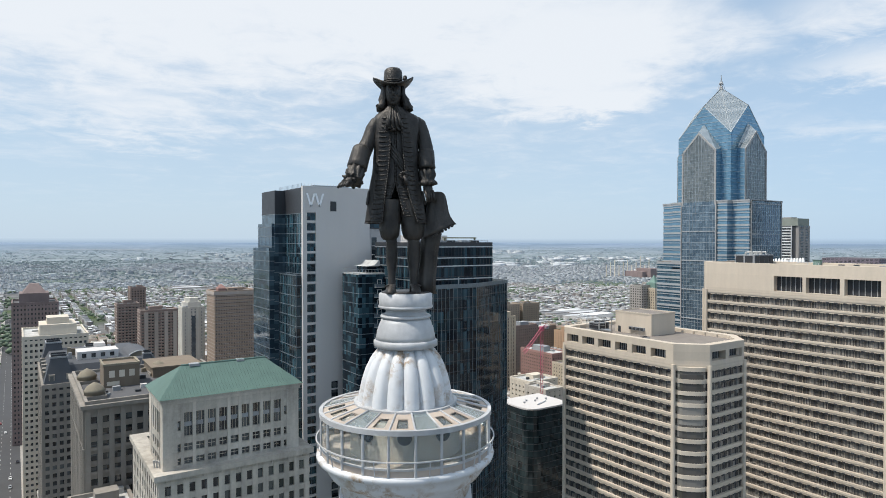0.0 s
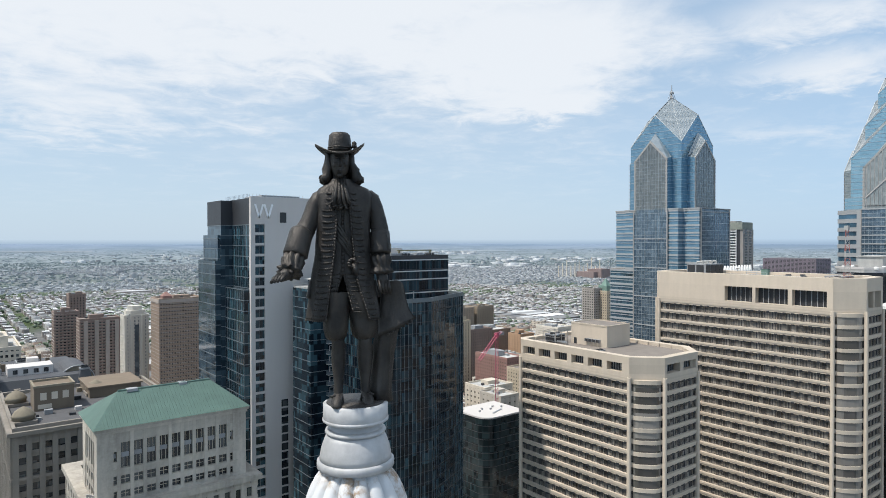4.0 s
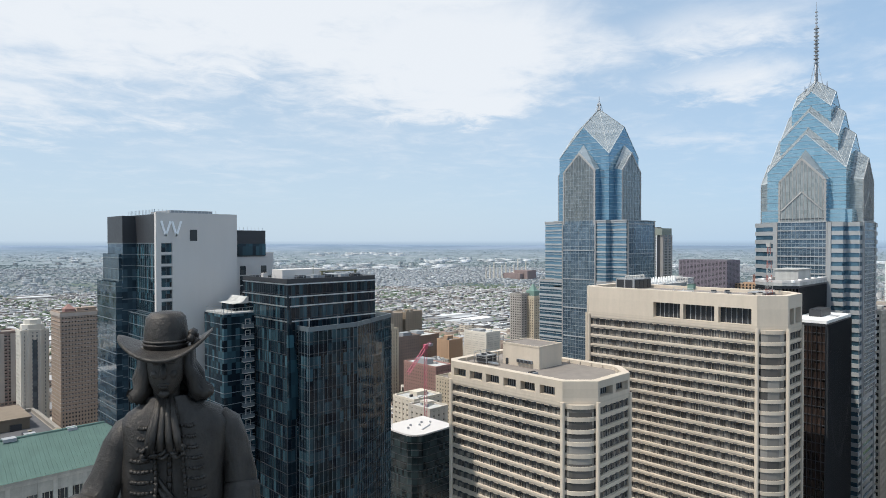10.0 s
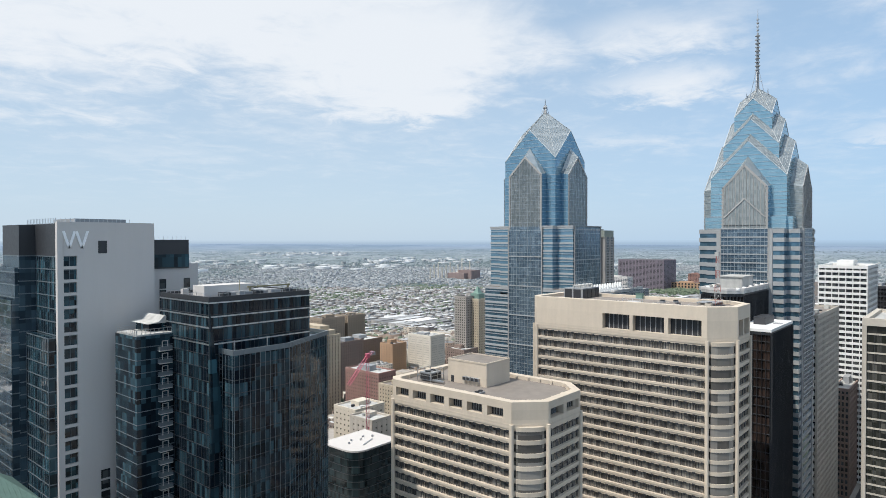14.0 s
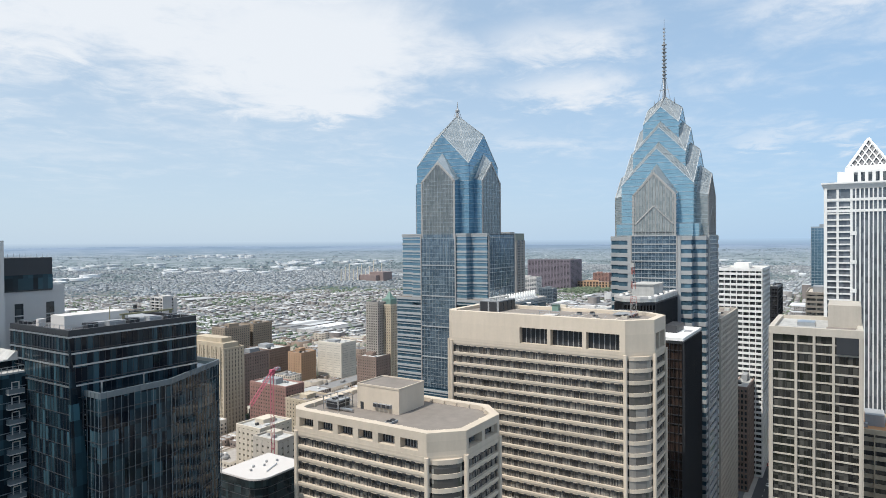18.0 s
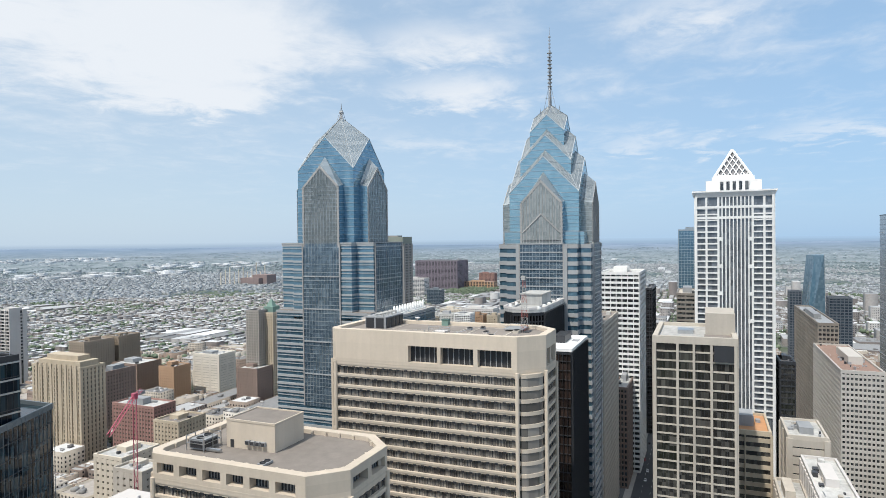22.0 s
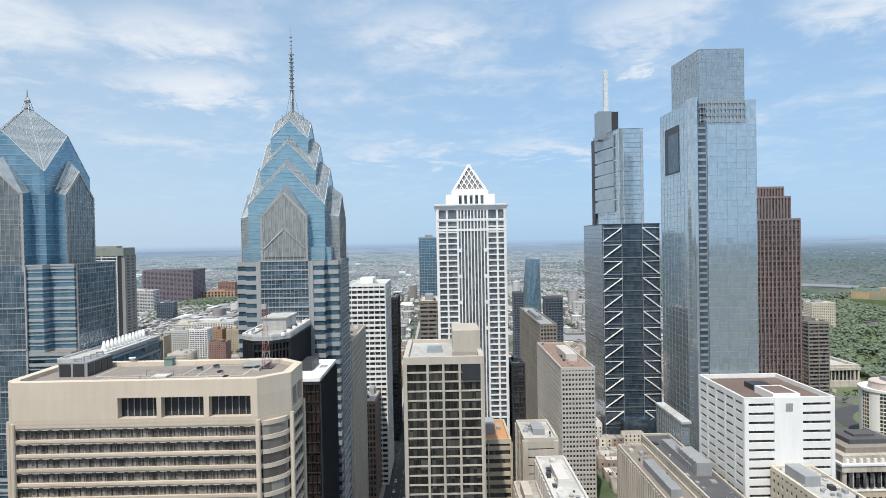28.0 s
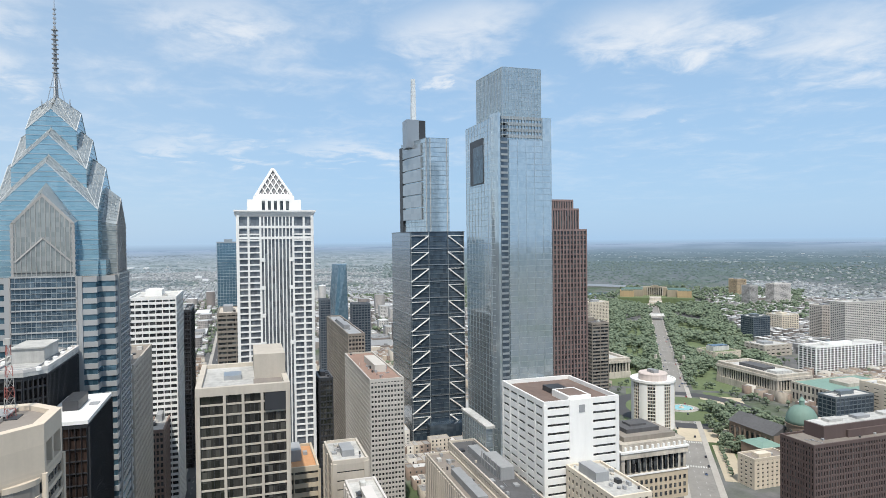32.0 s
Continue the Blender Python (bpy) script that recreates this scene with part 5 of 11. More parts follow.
def bay_front(ob, c, k, half, out, back, z0, ze, zp, zroof, mat_, side_mat, nv, hv, edge=0.9, roof=None, fine_=True):
    """A proud bay on a face: grid glass between stone edges, a gabled top whose roof runs back into the tower."""
    f = turn4(c, k)
    P = lambda o, s, z: (*f(o, s), z)
    bay = part("bay", Mesh().face(P(out, -half, z0), P(out, half, z0), P(out, half, ze), P(out, 0, zp), P(out, -half, ze)), mat_, ob, "grey glass bay with a gabled top")
    for s in (1, -1):
        q = [P(out, s * half, z0), P(back, s * half, z0), P(back, s * half, ze + 0.9), P(out, s * half, ze)]
        part("bay_side", Mesh().face(*(q if s > 0 else q[::-1])), side_mat, bay, "dark blue glass side of the bay")
        fl = Mesh()
        z = z0 + 1.95
        while z < ze - 0.5:
            fl.tube(P(out, s * (half + 0.04), z), P(back, s * (half + 0.04), z), 0.11, 4)
            z += 1.95
        part("floor_line", fl, SILVER, bay, "", False, "stuff")
        q = [P(out, s * half, ze), P(back - 0.2, s * half, ze + 1.0), P(back - 0.2, 0, zroof), P(out, 0, zp)]
        r = part("bay_roof", Mesh().face(*(q if s > 0 else q[::-1])), roof or ROOF_GLASS, bay)
        seam = Mesh()
        for i in range(1, 9):
            seam.tube(Vector(q[0]).lerp(Vector(q[3]), i / 9) + Vector((0, 0, 0.05)), Vector(q[1]).lerp(Vector(q[2]), i / 9) + Vector((0, 0, 0.05)), 0.08, 4)
        for i in range(1, 4):
            seam.tube(Vector(q[0]).lerp(Vector(q[1]), i / 4) + Vector((0, 0, 0.05)), Vector(q[3]).lerp(Vector(q[2]), i / 4) + Vector((0, 0, 0.05)), 0.08, 4)
        part("standing_seam", seam, SEAM, r, "", False, "stuff")
        # broad stone edge that follows the gable, and the jamb below it
        o1, h1 = out + 0.18, half - edge
        ez = (zp - ze) / half
        m = Mesh()
        for o_ in (o1, out - 0.1):
            q = [P(o_, s * half, ze + 0.1), P(o_, 0, zp + 0.1), P(o_, 0, zp - edge * 1.5), P(o_, s * h1, ze - edge * 1.5 + edge * ez)]
            m.face(*(q if (s > 0) == (o_ == o1) else q[::-1]))
        m.face(P(o1, s * half, ze + 0.1), P(o1, 0, zp + 0.1), P(out - 0.1, 0, zp + 0.1), P(out - 0.1, s * half, ze + 0.1))
        part("bay_edge", m, TRIM, bay, "pale stone gable edge")
        a_, b_ = sorted((s * h1, s * half))
        jamb = part("bay_jamb", Mesh().prism([f(out - 0.1, a_), f(o1, a_), f(o1, b_), f(out - 0.1, b_)], z0, ze + 0.1), TRIM, bay, "pale stone jamb")
        z, st = z0 + 1.0, Mesh()
        while z < ze - 1:
            st.prism([f(out - 0.1, a_ - 0.2), f(o1 + 0.06, a_ - 0.2), f(o1 + 0.06, b_ + 0.2), f(out - 0.1, b_ + 0.2)], z, z + 0.7)
            z += 1.95
        part("quoin", st, TRIM, jamb, "", False, "stuff")
    if not fine_:
        return bay
    for i in range(1, nv):
        s = -half + 2 * half * i / nv
        zt = zp - (zp - ze) * abs(s) / half - edge
        part("mullion", Mesh().tube(P(out + 0.05, s, z0), P(out + 0.05, s, zt), 0.11 if hv < 50 else 0.16, 4), SILVER if hv < 50 else TRIM, bay)
    z = z0 + hv
    while z < ze:
        part("transom", Mesh().tube(P(out + 0.05, -half, z), P(out + 0.05, half, z), 0.09, 4), SILVER, bay)
        z += hv
    return bay


def banded_block(ob, outline, z0, z1, fh, band, wall_glass, deep=0.5, mat_=None):
    part("block_glass", Mesh().prism(offset(outline, -deep), z0, z1 - 0.2), wall_glass, ob)
    n = int((z1 - z0) / fh)
    one = None
    for i in range(n + 1):
        z = z1 - band - i * fh
        if z < z0 - 0.1:
            break
        if one is None:
            one, za = part("granite_band", Mesh().ring(outline, 0, deep + 0.3, z, z + band), mat_ or BAND, ob), z
        else:
            again(one, "granite_band", ob, 0, 0, z - za)
    part("block_roof", Mesh().prism(offset(outline, -0.2), z1 - 0.1, z1 + 0.15), BEIGE_ROOF, ob)


def column_strip(ob, c, k, half, out, z0, z1, nv, hv, group=0):
    """The bay's lower run: closely set grid windows between stone edges."""
    f = turn4(c, k)
    pts = [f(out, -half), f(out, half), f(out - 1.5, half), f(out - 1.5, -half)]
    b = part("window_column", Mesh().prism(pts if k in (0, 1, 2, 3) else pts, z0, z1), STRIP_GLASS, ob, "dark glass column of windows")
    for i in range(nv + 1):
        s = -half + 2 * half * i / nv
        w = 0.42 if i in (0, nv) else 0.08
        part("mullion", Mesh().tube((*f(out + 0.05, s), z0), (*f(out + 0.05, s), z1), w, 4), TRIM if i in (0, nv) else SILVER, b)
    z = z0 + hv
    while z < z1:
        i = int(round((z - z0) / hv))
        part("transom", Mesh().tube((*f(out + 0.05, -half), z), (*f(out + 0.05, half), z), (0.42 if group and i % group == 0 else 0.15 if i % 2 else 0.07), 4), BAND if group and i % group == 0 else SILVER, b)
        z += hv


def two_gable_tower():
    c = (-315.3, -182.9)
    ob = thing("glass_skyscraper", "blue glass skyscraper with a pointed silver gabled roof", "skyscraper", c[0], c[1], 0, "twin gabled skyscrapers")
    gabled_crown(ob, c, 16.05, 178, 216.2, 232.4, 244.6, MID_BLUE, 14)
    for k in range(4):
        bay_front(ob, c, k, 10.4, 20.6, 16.05, 178, 207.3, 217.7, 222.7, BAY_DARK, MID_BLUE, 12, 1.95, fine_=k < 2)
    P = lambda pts: [(c[0] + x, c[1] + y) for x, y in pts]
    ew, eh, nw, nh = 20.3, 16.9, 15.9, 26.5
    notched = P([(-nw, -nh), (nw, -nh), (nw, -eh), (ew, -eh), (ew, eh), (nw, eh), (nw, nh), (-nw, nh), (-nw, eh), (-ew, eh), (-ew, -eh), (-nw, -eh)])
    banded_block(ob, notched, 140, 179.3, 4.0, 1.0, MID_BLUE, 0.25)
    slab_lines(ob, notched, 141, 177.4, 4.0, BAND, "fine_band", 0.4, 0.0)
    part("roof_rim", Mesh().ring(notched, 0.15, 0.5, 179.3, 180.1), BAND, ob)
    foot = P(rect(-20.6, 20.6, -27.2, 27.2))
    banded_block(ob, foot, 0, 146.3, 4.0, 1.2, BLUE_GLASS, 0.3)
    slab_lines(ob, foot, 70, 144.2, 4.0, BAND, "fine_band", 0.4, 0.0)
    column_strip(ob, c, 0, 10.6, 20.75, 99.6, 179.6, 12, 2.0, 8)
    column_strip(ob, c, 1, 14.6, 26.65, 146, 179.6, 15, 2.0, 8)
    column_strip(ob, c, 1, 10.6, 27.5, 110.5, 146.5, 12, 2.0, 8)
    part("finial", Mesh().tube((*c, 243.9), (*c, 247.0), 1.2, 8, 0.5), GREY_METAL, ob, "dark metal finial")
    part("finial", Mesh().tube((*c, 247.0), (*c, 251.9), 0.4, 6, 0.12), GREY_METAL, ob)
    part("finial_crown", Mesh().lathe([(0.5, 246.4), (1.1, 246.7), (1.2, 247.4), (0.5, 248)], 10, centre=c), GREY_METAL, ob)
    for dx in (-1, 1):
        for dy in (-1, 1):
            part("finial_leg", Mesh().tube((c[0] + dx * 1.6, c[1] + dy * 1.6, 243.0), (c[0] + dx * 0.4, c[1] + dy * 0.4, 248.5), 0.14, 5), STEEL, ob)


def spire_tower():
    c = (-373.4, -86.8)
    ob = thing("glass_skyscraper", "tall blue glass skyscraper with stepped gables and a spire", "skyscraper", c[0], c[1], 0, "twin gabled skyscrapers")
    gabled_crown(ob, c, 18.2, 177, 204.9, 223.5, 238.0, PALE_BLUE, 12, ROOF_DIM)
    gabled_crown(ob, c, 13.4, 206, 221.6, 235.3, 246.6, PALE_BLUE, 9, ROOF_DIM)
    gabled_crown(ob, c, 9.15, 222, 237.8, 246.7, 253.6, PALE_BLUE, 7, ROOF_DIM)
    for k in range(4):
        bay = bay_front(ob, c, k, 10.95, 23.8, 18.2, 177, 199.1, 210.8, 215.6, GRID_GLASS, GRID_GLASS if k in (1, 3) else MID_BLUE, 13, 99, roof=ROOF_DIM, fine_=k < 2)
        f = turn4(c, k)
        for s in (1, -1):                        # the inner chevron on the bay
            part("chevron", Mesh().tube((*f(23.9, s * 9.6), 184.0), (*f(23.9, 0), 193.4), 0.42, 4), TRIM, bay)
        part("bay_belt", Mesh().prism([f(23.7, -10.9), f(23.95, -10.9), f(23.95, 10.9), f(23.7, 10.9)], 179.6, 180.0), DARK_METAL, bay)
    low = cross(c, 18.4, 20.9)                   # a low step of glass round the foot of the gables
    part("foot_glass", Mesh().prism(low, 176, 184.2), PALE_BLUE, ob)
    slab_lines(ob, low, 178.5, 184.4, 1.95, SILVER, "floor_line", 0.2, 0.05)
    plan = cross(c, 18.5, 24.2)
    banded_block(ob, plan, 0, 177.9, 4.33, 2.1, BLUE_GLASS, 0.35, BAND)
    column_strip(ob, c, 0, 11.4, 24.45, 91.6, 178.2, 13, 2.165, 2)
    column_strip(ob, c, 1, 11.4, 24.45, 91.6, 178.2, 13, 2.165, 2)
    for k in (0, 1):
        for s in (12.3, -12.3):
            f = turn4(c, k)
            part("granite_pier", Mesh().prism([f(23.0, s - 1.0), f(24.6, s - 1.0), f(24.6, s + 1.0), f(23.0, s + 1.0)], 20, 178.1), BAND, ob)
    # spire
    s = (c[0], c[1] - 0.2)
    part("spire_base", Mesh().tube((*s, 251), (*s, 260), 1.1, 8, 0.75), GREY_METAL, ob, "grey metal spire base")
    part("spire", Mesh().tube((*s, 260), (*s, 283), 0.75, 8, 0.5), GREY_METAL, ob, "grey antenna spire")
    part("spire_tip", Mesh().tube((*s, 283), (*s, 295.7), 0.36, 6, 0.10), STEEL, ob)
    for i in range(10):
        z = 263.0 + i * 2.0
        part("antenna_ring", Mesh().lathe([(0.5, z), (1.35, z + 0.30), (1.35, z + 0.6), (0.5, z + 0.8)], 8, centre=s), GREY_METAL if i % 2 else STEEL, ob)
    for i in range(4):
        z = 284 + i * 1.9
        part("antenna_ring", Mesh().lathe([(0.3, z), (0.7, z + 0.3), (0.7, z + 0.9), (0.3, z + 1.1)], 8, centre=s), STEEL, ob)
    for k in range(4):
        f = turn4(s, k)
        part("guy_leg", Mesh().tube((*f(3.2, 0), 251.5), (*f(0.7, 0), 263), 0.16, 5), STEEL, ob)
        part("stay_bar", Mesh().tube((*f(0.4, 0), 257.2), (*f(2.4, 0), 257.2), 0.16, 5), STEEL, ob)
    r5 = random.Random(3)
    for i in range(22):                          # small antennas round the topmost roof
        k, u_ = i % 4, r5.uniform(-0.9, 0.9)
        f = turn4(c, k)
        b0 = Vector((*f(9.15 * 0.55, 9.15 * 0.55 * u_), 0))
        z0 = 246.0 + 3.5 * (1 - abs(u_))
        part("roof_aerial", Mesh().tube((b0.x, b0.y, z0), (b0.x, b0.y, z0 + r5.uniform(2.2, 3.6)), 0.12, 4), STEEL, ob)


two_gable_tower()
spire_tower()
vb = thing("vented_hall", "low blue glass hall with white roof cowls", "office building", -310, -148, 0)
hall = rect(-338, -284, -154.6, -141)
part("glazing", Mesh().prism(offset(hall, -0.2), 0, 144.4), BLUE_GLASS, vb)
slab_lines(vb, hall, 118, 144.0, 4.0, BAND, "granite_band", 0.9, 0.05)
part("roof", Mesh().prism(hall, 144.4, 145.2), ROOF_WHITE, vb, "pale flat roof")
part("curb", Mesh().ring(hall, 0.05, 0.5, 145.2, 146.0), GREY_PANEL, vb)
for i in range(12):
    x = -335 + 3.0 * i
    part("roof_cowl", Mesh().lathe([(1.0, 145.2), (1.0, 147.0), (0.75, 147.6), (0.45, 149.2), (0.1, 149.4)], 10, centre=(x, -147)).box(x - 1.3, x + 1.3, -148.6, -145.4, 145.2, 145.9), WHITE_PANEL, vb, "white conical roof cowl", True)


# ---- white tower with a lattice pyramid ----


def pyramid_tower():
    x1, y0, y1 = -490.0, -15.2, 32.0
    w = y1 - y0
    x0 = x1 - w
    cx, cy = (x0 + x1) / 2, (y0 + y1) / 2
    ob = thing("white_skyscraper", "white granite skyscraper with a lattice pyramid on top", "skyscraper", cx, cy, 0)
    part("shaft_glass", Mesh().box(x0 + 1, x1 - 0.8, y0 + 0.8, y1 - 0.8, 0, 210), glass("slate_blue_window", (0.07, 0.082, 0.10), (0.22, 0.24, 0.265), 1.6, 3.9, 0.5, 0.1, 0.2), ob)
    sections = (0.0, 0.145, 0.30, 0.735, 0.88, 1.0)   # corner strip, bay, ribbed middle, bay, corner strip
    for k in (0, 1, 3):
        f = turn4((cx, cy), k)
        h = w / 2
        for a in sections:
            s = -h + w * a
            part("corner_pier", Mesh().prism([f(h - 1.2, s - 0.65), f(h + 0.15, s - 0.65), f(h + 0.15, s + 0.65), f(h - 1.2, s + 0.65)], 0, 211), WHITE_PANEL, ob)
        for j in range(1, 9):
            s = -h + w * (0.30 + 0.435 * j / 9)
            part("rib", Mesh().prism([f(h - 1, s - 0.36), f(h + 0.35, s - 0.36), f(h + 0.35, s + 0.36), f(h - 1, s + 0.36)], 0, 208), WHITE_PANEL, ob)
        for (a, b) in ((0, 0.30), (0.735, 1.0)):
            s0, s1 = -h + w * a, -h + w * b
            first = part("floor_band", Mesh().prism([f(h - 1, s0), f(h - 0.05, s0), f(h - 0.05, s1), f(h - 1, s1)], 199.0, 199.95), WHITE_PANEL, ob)
            for i in range(1, 36):
                again(first, "floor_band", ob, 0, 0, -3.9 * i)
        for z in (199.5, 192.5):
            part("belt", Mesh().prism([f(h - 1, -h), f(h + 0.2, -h), f(h + 0.2, h), f(h - 1, h)], z, z + 1.6), WHITE_PANEL, ob)
        for z in (178, 160, 142, 124):
            for sgn in (0.325, 0.71):
                s = -h + w * sgn
                part("cross_panel", Mesh().prism([f(h, s - 1.6), f(h + 0.4, s - 1.6), f(h + 0.4, s + 1.6), f(h, s + 1.6)], z, z + 2.4), WHITE_PANEL, ob)
    full = rect(x0, x1, y0, y1)
    part("cornice", Mesh().prism(offset(full, 0.3), 207, 210.2, offset(full, 1.8)), WHITE_PANEL, ob, "flared white cornice")
    part("cornice_lip", Mesh().ring(full, 2.0, 3, 210.2, 211.2), WHITE_PANEL, ob)
    part("roof_block", Mesh().box(cx - 17, cx + 17, cy - 17, cy + 17, 210, 218.4), WHITE_PANEL, ob)
    part("roof_block", Mesh().box(cx - 17.8, cx + 17.8, cy - 8.6, cy + 9.6, 210, 218.9), WHITE_PANEL, ob)
    part("pyramid_base", Mesh().box(cx - 13, cx + 13, cy - 13, cy + 13, 218, 221.2), WHITE_PANEL, ob)
    for j in range(5):
        s = -8 + 4 * j
        part("vent_window", Mesh().box(cx + 17.8, cx + 17.95, cy + 0.5 + s * 0.95 - 1, cy + 0.5 + s * 0.95 + 1, 211.5, 217.5), WINDOW, ob)
    zt, zb, hw = 240.5, 221.2, 11.6
    dark = stone("pyramid_inside", (0.22, 0.22, 0.23), 0.8)
    part("pyramid_core", Mesh().prism(rect(cx - hw + 1.2, cx + hw - 1.2, cy - hw + 1.2, cy + hw - 1.2), zb, zt - 1.6, rect(cx - 0.1, cx + 0.1, cy - 0.1, cy + 0.1)), dark, ob)
    for k in range(4):
        f = turn4((cx, cy), k)
        pt = lambda s, t: Vector((*f(hw * (1 - t), s * hw), zb + (zt - zb) * t))
        part("pyramid_edge", Mesh().tube(pt(1, 0), pt(0, 1), 1.0, 5), WHITE_PANEL, ob)
        part("pyramid_foot", Mesh().tube(pt(-1, 0.02), pt(1, 0.02), 0.9, 5), WHITE_PANEL, ob)
        for i in range(1, 6):
            s = -1 + 2 * i / 6
            for d in (1, -1):
                t = (1 - d * s) / 2             # where the lattice bar meets the edge
                part("lattice_bar", Mesh().tube(pt(s, 0), pt(d * (1 - t), t), 0.42, 4), WHITE_PANEL, ob)


pyramid_tower()

# ---- hotel with the pale wall, and the dark glass apartments ----


def uprights(ob, outline, edges, z0, z1, step, mat_, w=0.10, name="mullion", out=0.08):
    """Thin upright bars along the given edges of an outline."""
    bar = Mesh().box(-w, w, -w, w, 0, z1 - z0).mesh(name, mat_)
    base = ob.location
    for i in edges:
        (ax, ay), (bx, by) = outline[i], outline[(i + 1) % len(outline)]
        L = math.hypot(bx - ax, by - ay)
        n = max(1, int(round(L / step)))
        ux, uy = (bx - ax) / L, (by - ay) / L
        for j in range(n + 1):
            b = new(name, bar)
            b.location = (ax + ux * L * j / n + uy * out - base.x, ay + uy * L * j / n - ux * out - base.y, z0 - base.z)
            b.rotation_euler = (0, 0, math.atan2(uy, ux))
            b.parent = ob


SLATE = plain("slate_floor_edge", (0.16, 0.19, 0.21), 0.4, 0.3)


def hotel():
    ob = thing("glass_hotel", "dark glass hotel tower with a plain pale grey side wall", "hotel", -75, -195, 0)
    A = rect(-92, -67.0, -212, -181.6)
    part("pale_wall", Mesh().box(-92.2, -71.2, -182.2, -180.8, 0, 177.4).box(-67.9, -66.4, -182.2, -180.8, 0, 177.4).box(-71.25, -67.85, -182.2, -180.8, 168.2, 177.4), GREY_PANEL, ob, "plain pale grey panel wall")
    for i in range(36):                          # window column in the pale wall
        z = 168.2 - i * 3.55
        part("wall_band", Mesh().box(-71.25, -67.85, -182.15, -180.85, z - 3.55, z - 2.75), GREY_PANEL, ob)
        w = part("window", Mesh().box(-71.2, -67.9, -181.7, -181.55, z - 2.75, z), TEAL_GLASS, ob)
        part("window_bar", Mesh().box(-69.6, -69.5, -181.54, -181.40, z - 2.75, z), SLATE, w)
    part("plant_window", Mesh().box(-78.9, -76.6, -180.83, -180.72, 168.8, 172.3), DARK_METAL, ob, "dark square opening")
    for i in range(22):
        part("small_window", Mesh().box(-79.3, -76.9, -180.83, -180.74, 106.0 - i * 3.0, 108.4 - i * 3.0), WINDOW, ob)
    part("glass_block", Mesh().prism(A, 0, 168.2), TEAL_GLASS, ob, "dark teal curtain wall")
    slab_lines(ob, A, 30, 168.2, 3.55, SLATE)
    uprights(ob, A, (1,), 30, 168.2, 1.7, SLATE, 0.05)
    part("dark_crown", Mesh().prism(offset(A, 0.1), 168.2, 177.0), DARK_METAL, ob, "charcoal metal crown")
    B = rect(-90, -63.0, -214, -199.6)
    part("corner_block", Mesh().prism(B, 0, 168.2), SKY_DARK, ob, "reflecting glass corner block")
    part("dark_crown", Mesh().prism(offset(B, 0.05), 168.2, 176.8), DARK_METAL, ob)
    slab_lines(ob, B, 30, 168.2, 3.55, SLATE)
    for (x1, y0, z) in ((-62.1, -216.0, 163.6), (-61.0, -218.5, 154.6)):
        C = rect(-88, x1, y0, -200.4 if z > 160 else -199.8)
        part("terrace_block", Mesh().prism(C, 0, z), SKY_DARK, ob)
        slab_lines(ob, C, 30, z, 3.55, SLATE)
        part("terrace_rail", Mesh().ring(C, 0.03, 0.1, z, z + 1.1), SKY_DARK, ob)
    D = rect(-80, -64.6, -199.5, -182.3)         # the lower storeys step forward
    part("step_block", Mesh().prism(D, 0, 146.5), TEAL_GLASS, ob)
    slab_lines(ob, D, 30, 146.5, 3.55, SLATE)
    uprights(ob, D, (1,), 30, 146.5, 1.7, SLATE, 0.05)
    part("roof", Mesh().box(-91.5, -67.5, -211.5, -182.3, 176.2, 176.7), ROOF_DARK, ob)
    part("roof_plant", Mesh().box(-88, -74, -206, -190, 176.7, 178.6), GREY_METAL, ob)
    uprights(ob, rect(-86, -66.8, -205, -183), (1, 2), 176.8, 178.4, 1.2, STEEL, 0.05, "rail_post")
    part("wing", Mesh().box(-115.2, -92.2, -222, -198, 0, 164.6), GREY_PANEL, ob, "lower pale grey wing")
    part("penthouse", Mesh().box(-111.8, -92.3, -218, -197.7, 163.2, 172.6), DARK_METAL, ob, "dark penthouse with a glass band")
    part("penthouse_glass", Mesh().box(-111.85, -92.3, -218.05, -197.6, 163.6, 167.8), TEAL_GLASS, ob)
    uprights(ob, rect(-111, -96, -217, -198.5), (2, 1), 172.6, 173.7, 1.5, STEEL, 0.04, "rail_post")
    for i in range(14):
        for x in (-103.0, -111.2):
            part("wing_window", Mesh().box(x - 1.1, x + 1.1, -198.06, -197.92, 156.6 - i * 3.55, 159.8 - i * 3.55), WINDOW, ob)
    # the sign: two plain white chevrons
    sg = part("sign", Mesh().box(-67.95, -67.85, -180.8, -180.79, 174.6, 174.61), WHITE_PANEL, ob)
    for x in (-69.25, -72.45):
        for s in (1, -1):
            q = [(x + s * 1.74, 174.9), (x + s * 1.08, 174.9), (x - s * 0.30, 170.4), (x + s * 0.34, 170.4)]
            m = Mesh()
            m.face(*[(a, -180.55, b) for a, b in q])
            m.face(*[(a, -180.78, b) for a, b in q][::-1])
            for i in range(4):
                (a, b), (c, d) = q[i], q[(i + 1) % 4]
                m.face((a, -180.55, b), (c, -180.55, d), (c, -180.78, d), (a, -180.78, b))
            part("sign_stroke", m, SIGN_WHITE, sg, "white chevron stroke")


SIGN_WHITE = plain("sign_white", (0.93, 0.93, 0.93), 0.4)
SKY_DARK = glass("blue_reflecting_glass", (0.016, 0.032, 0.05), (0.10, 0.16, 0.20), 1.5, 3.55, 0.35, 0.03, 0.3)


APT_GLASS = glass("navy_teal_glass", (0.004, 0.008, 0.014), (0.055, 0.115, 0.145), 1.3, 3.4, 0.17, 0.03, 0.05, 0.32)


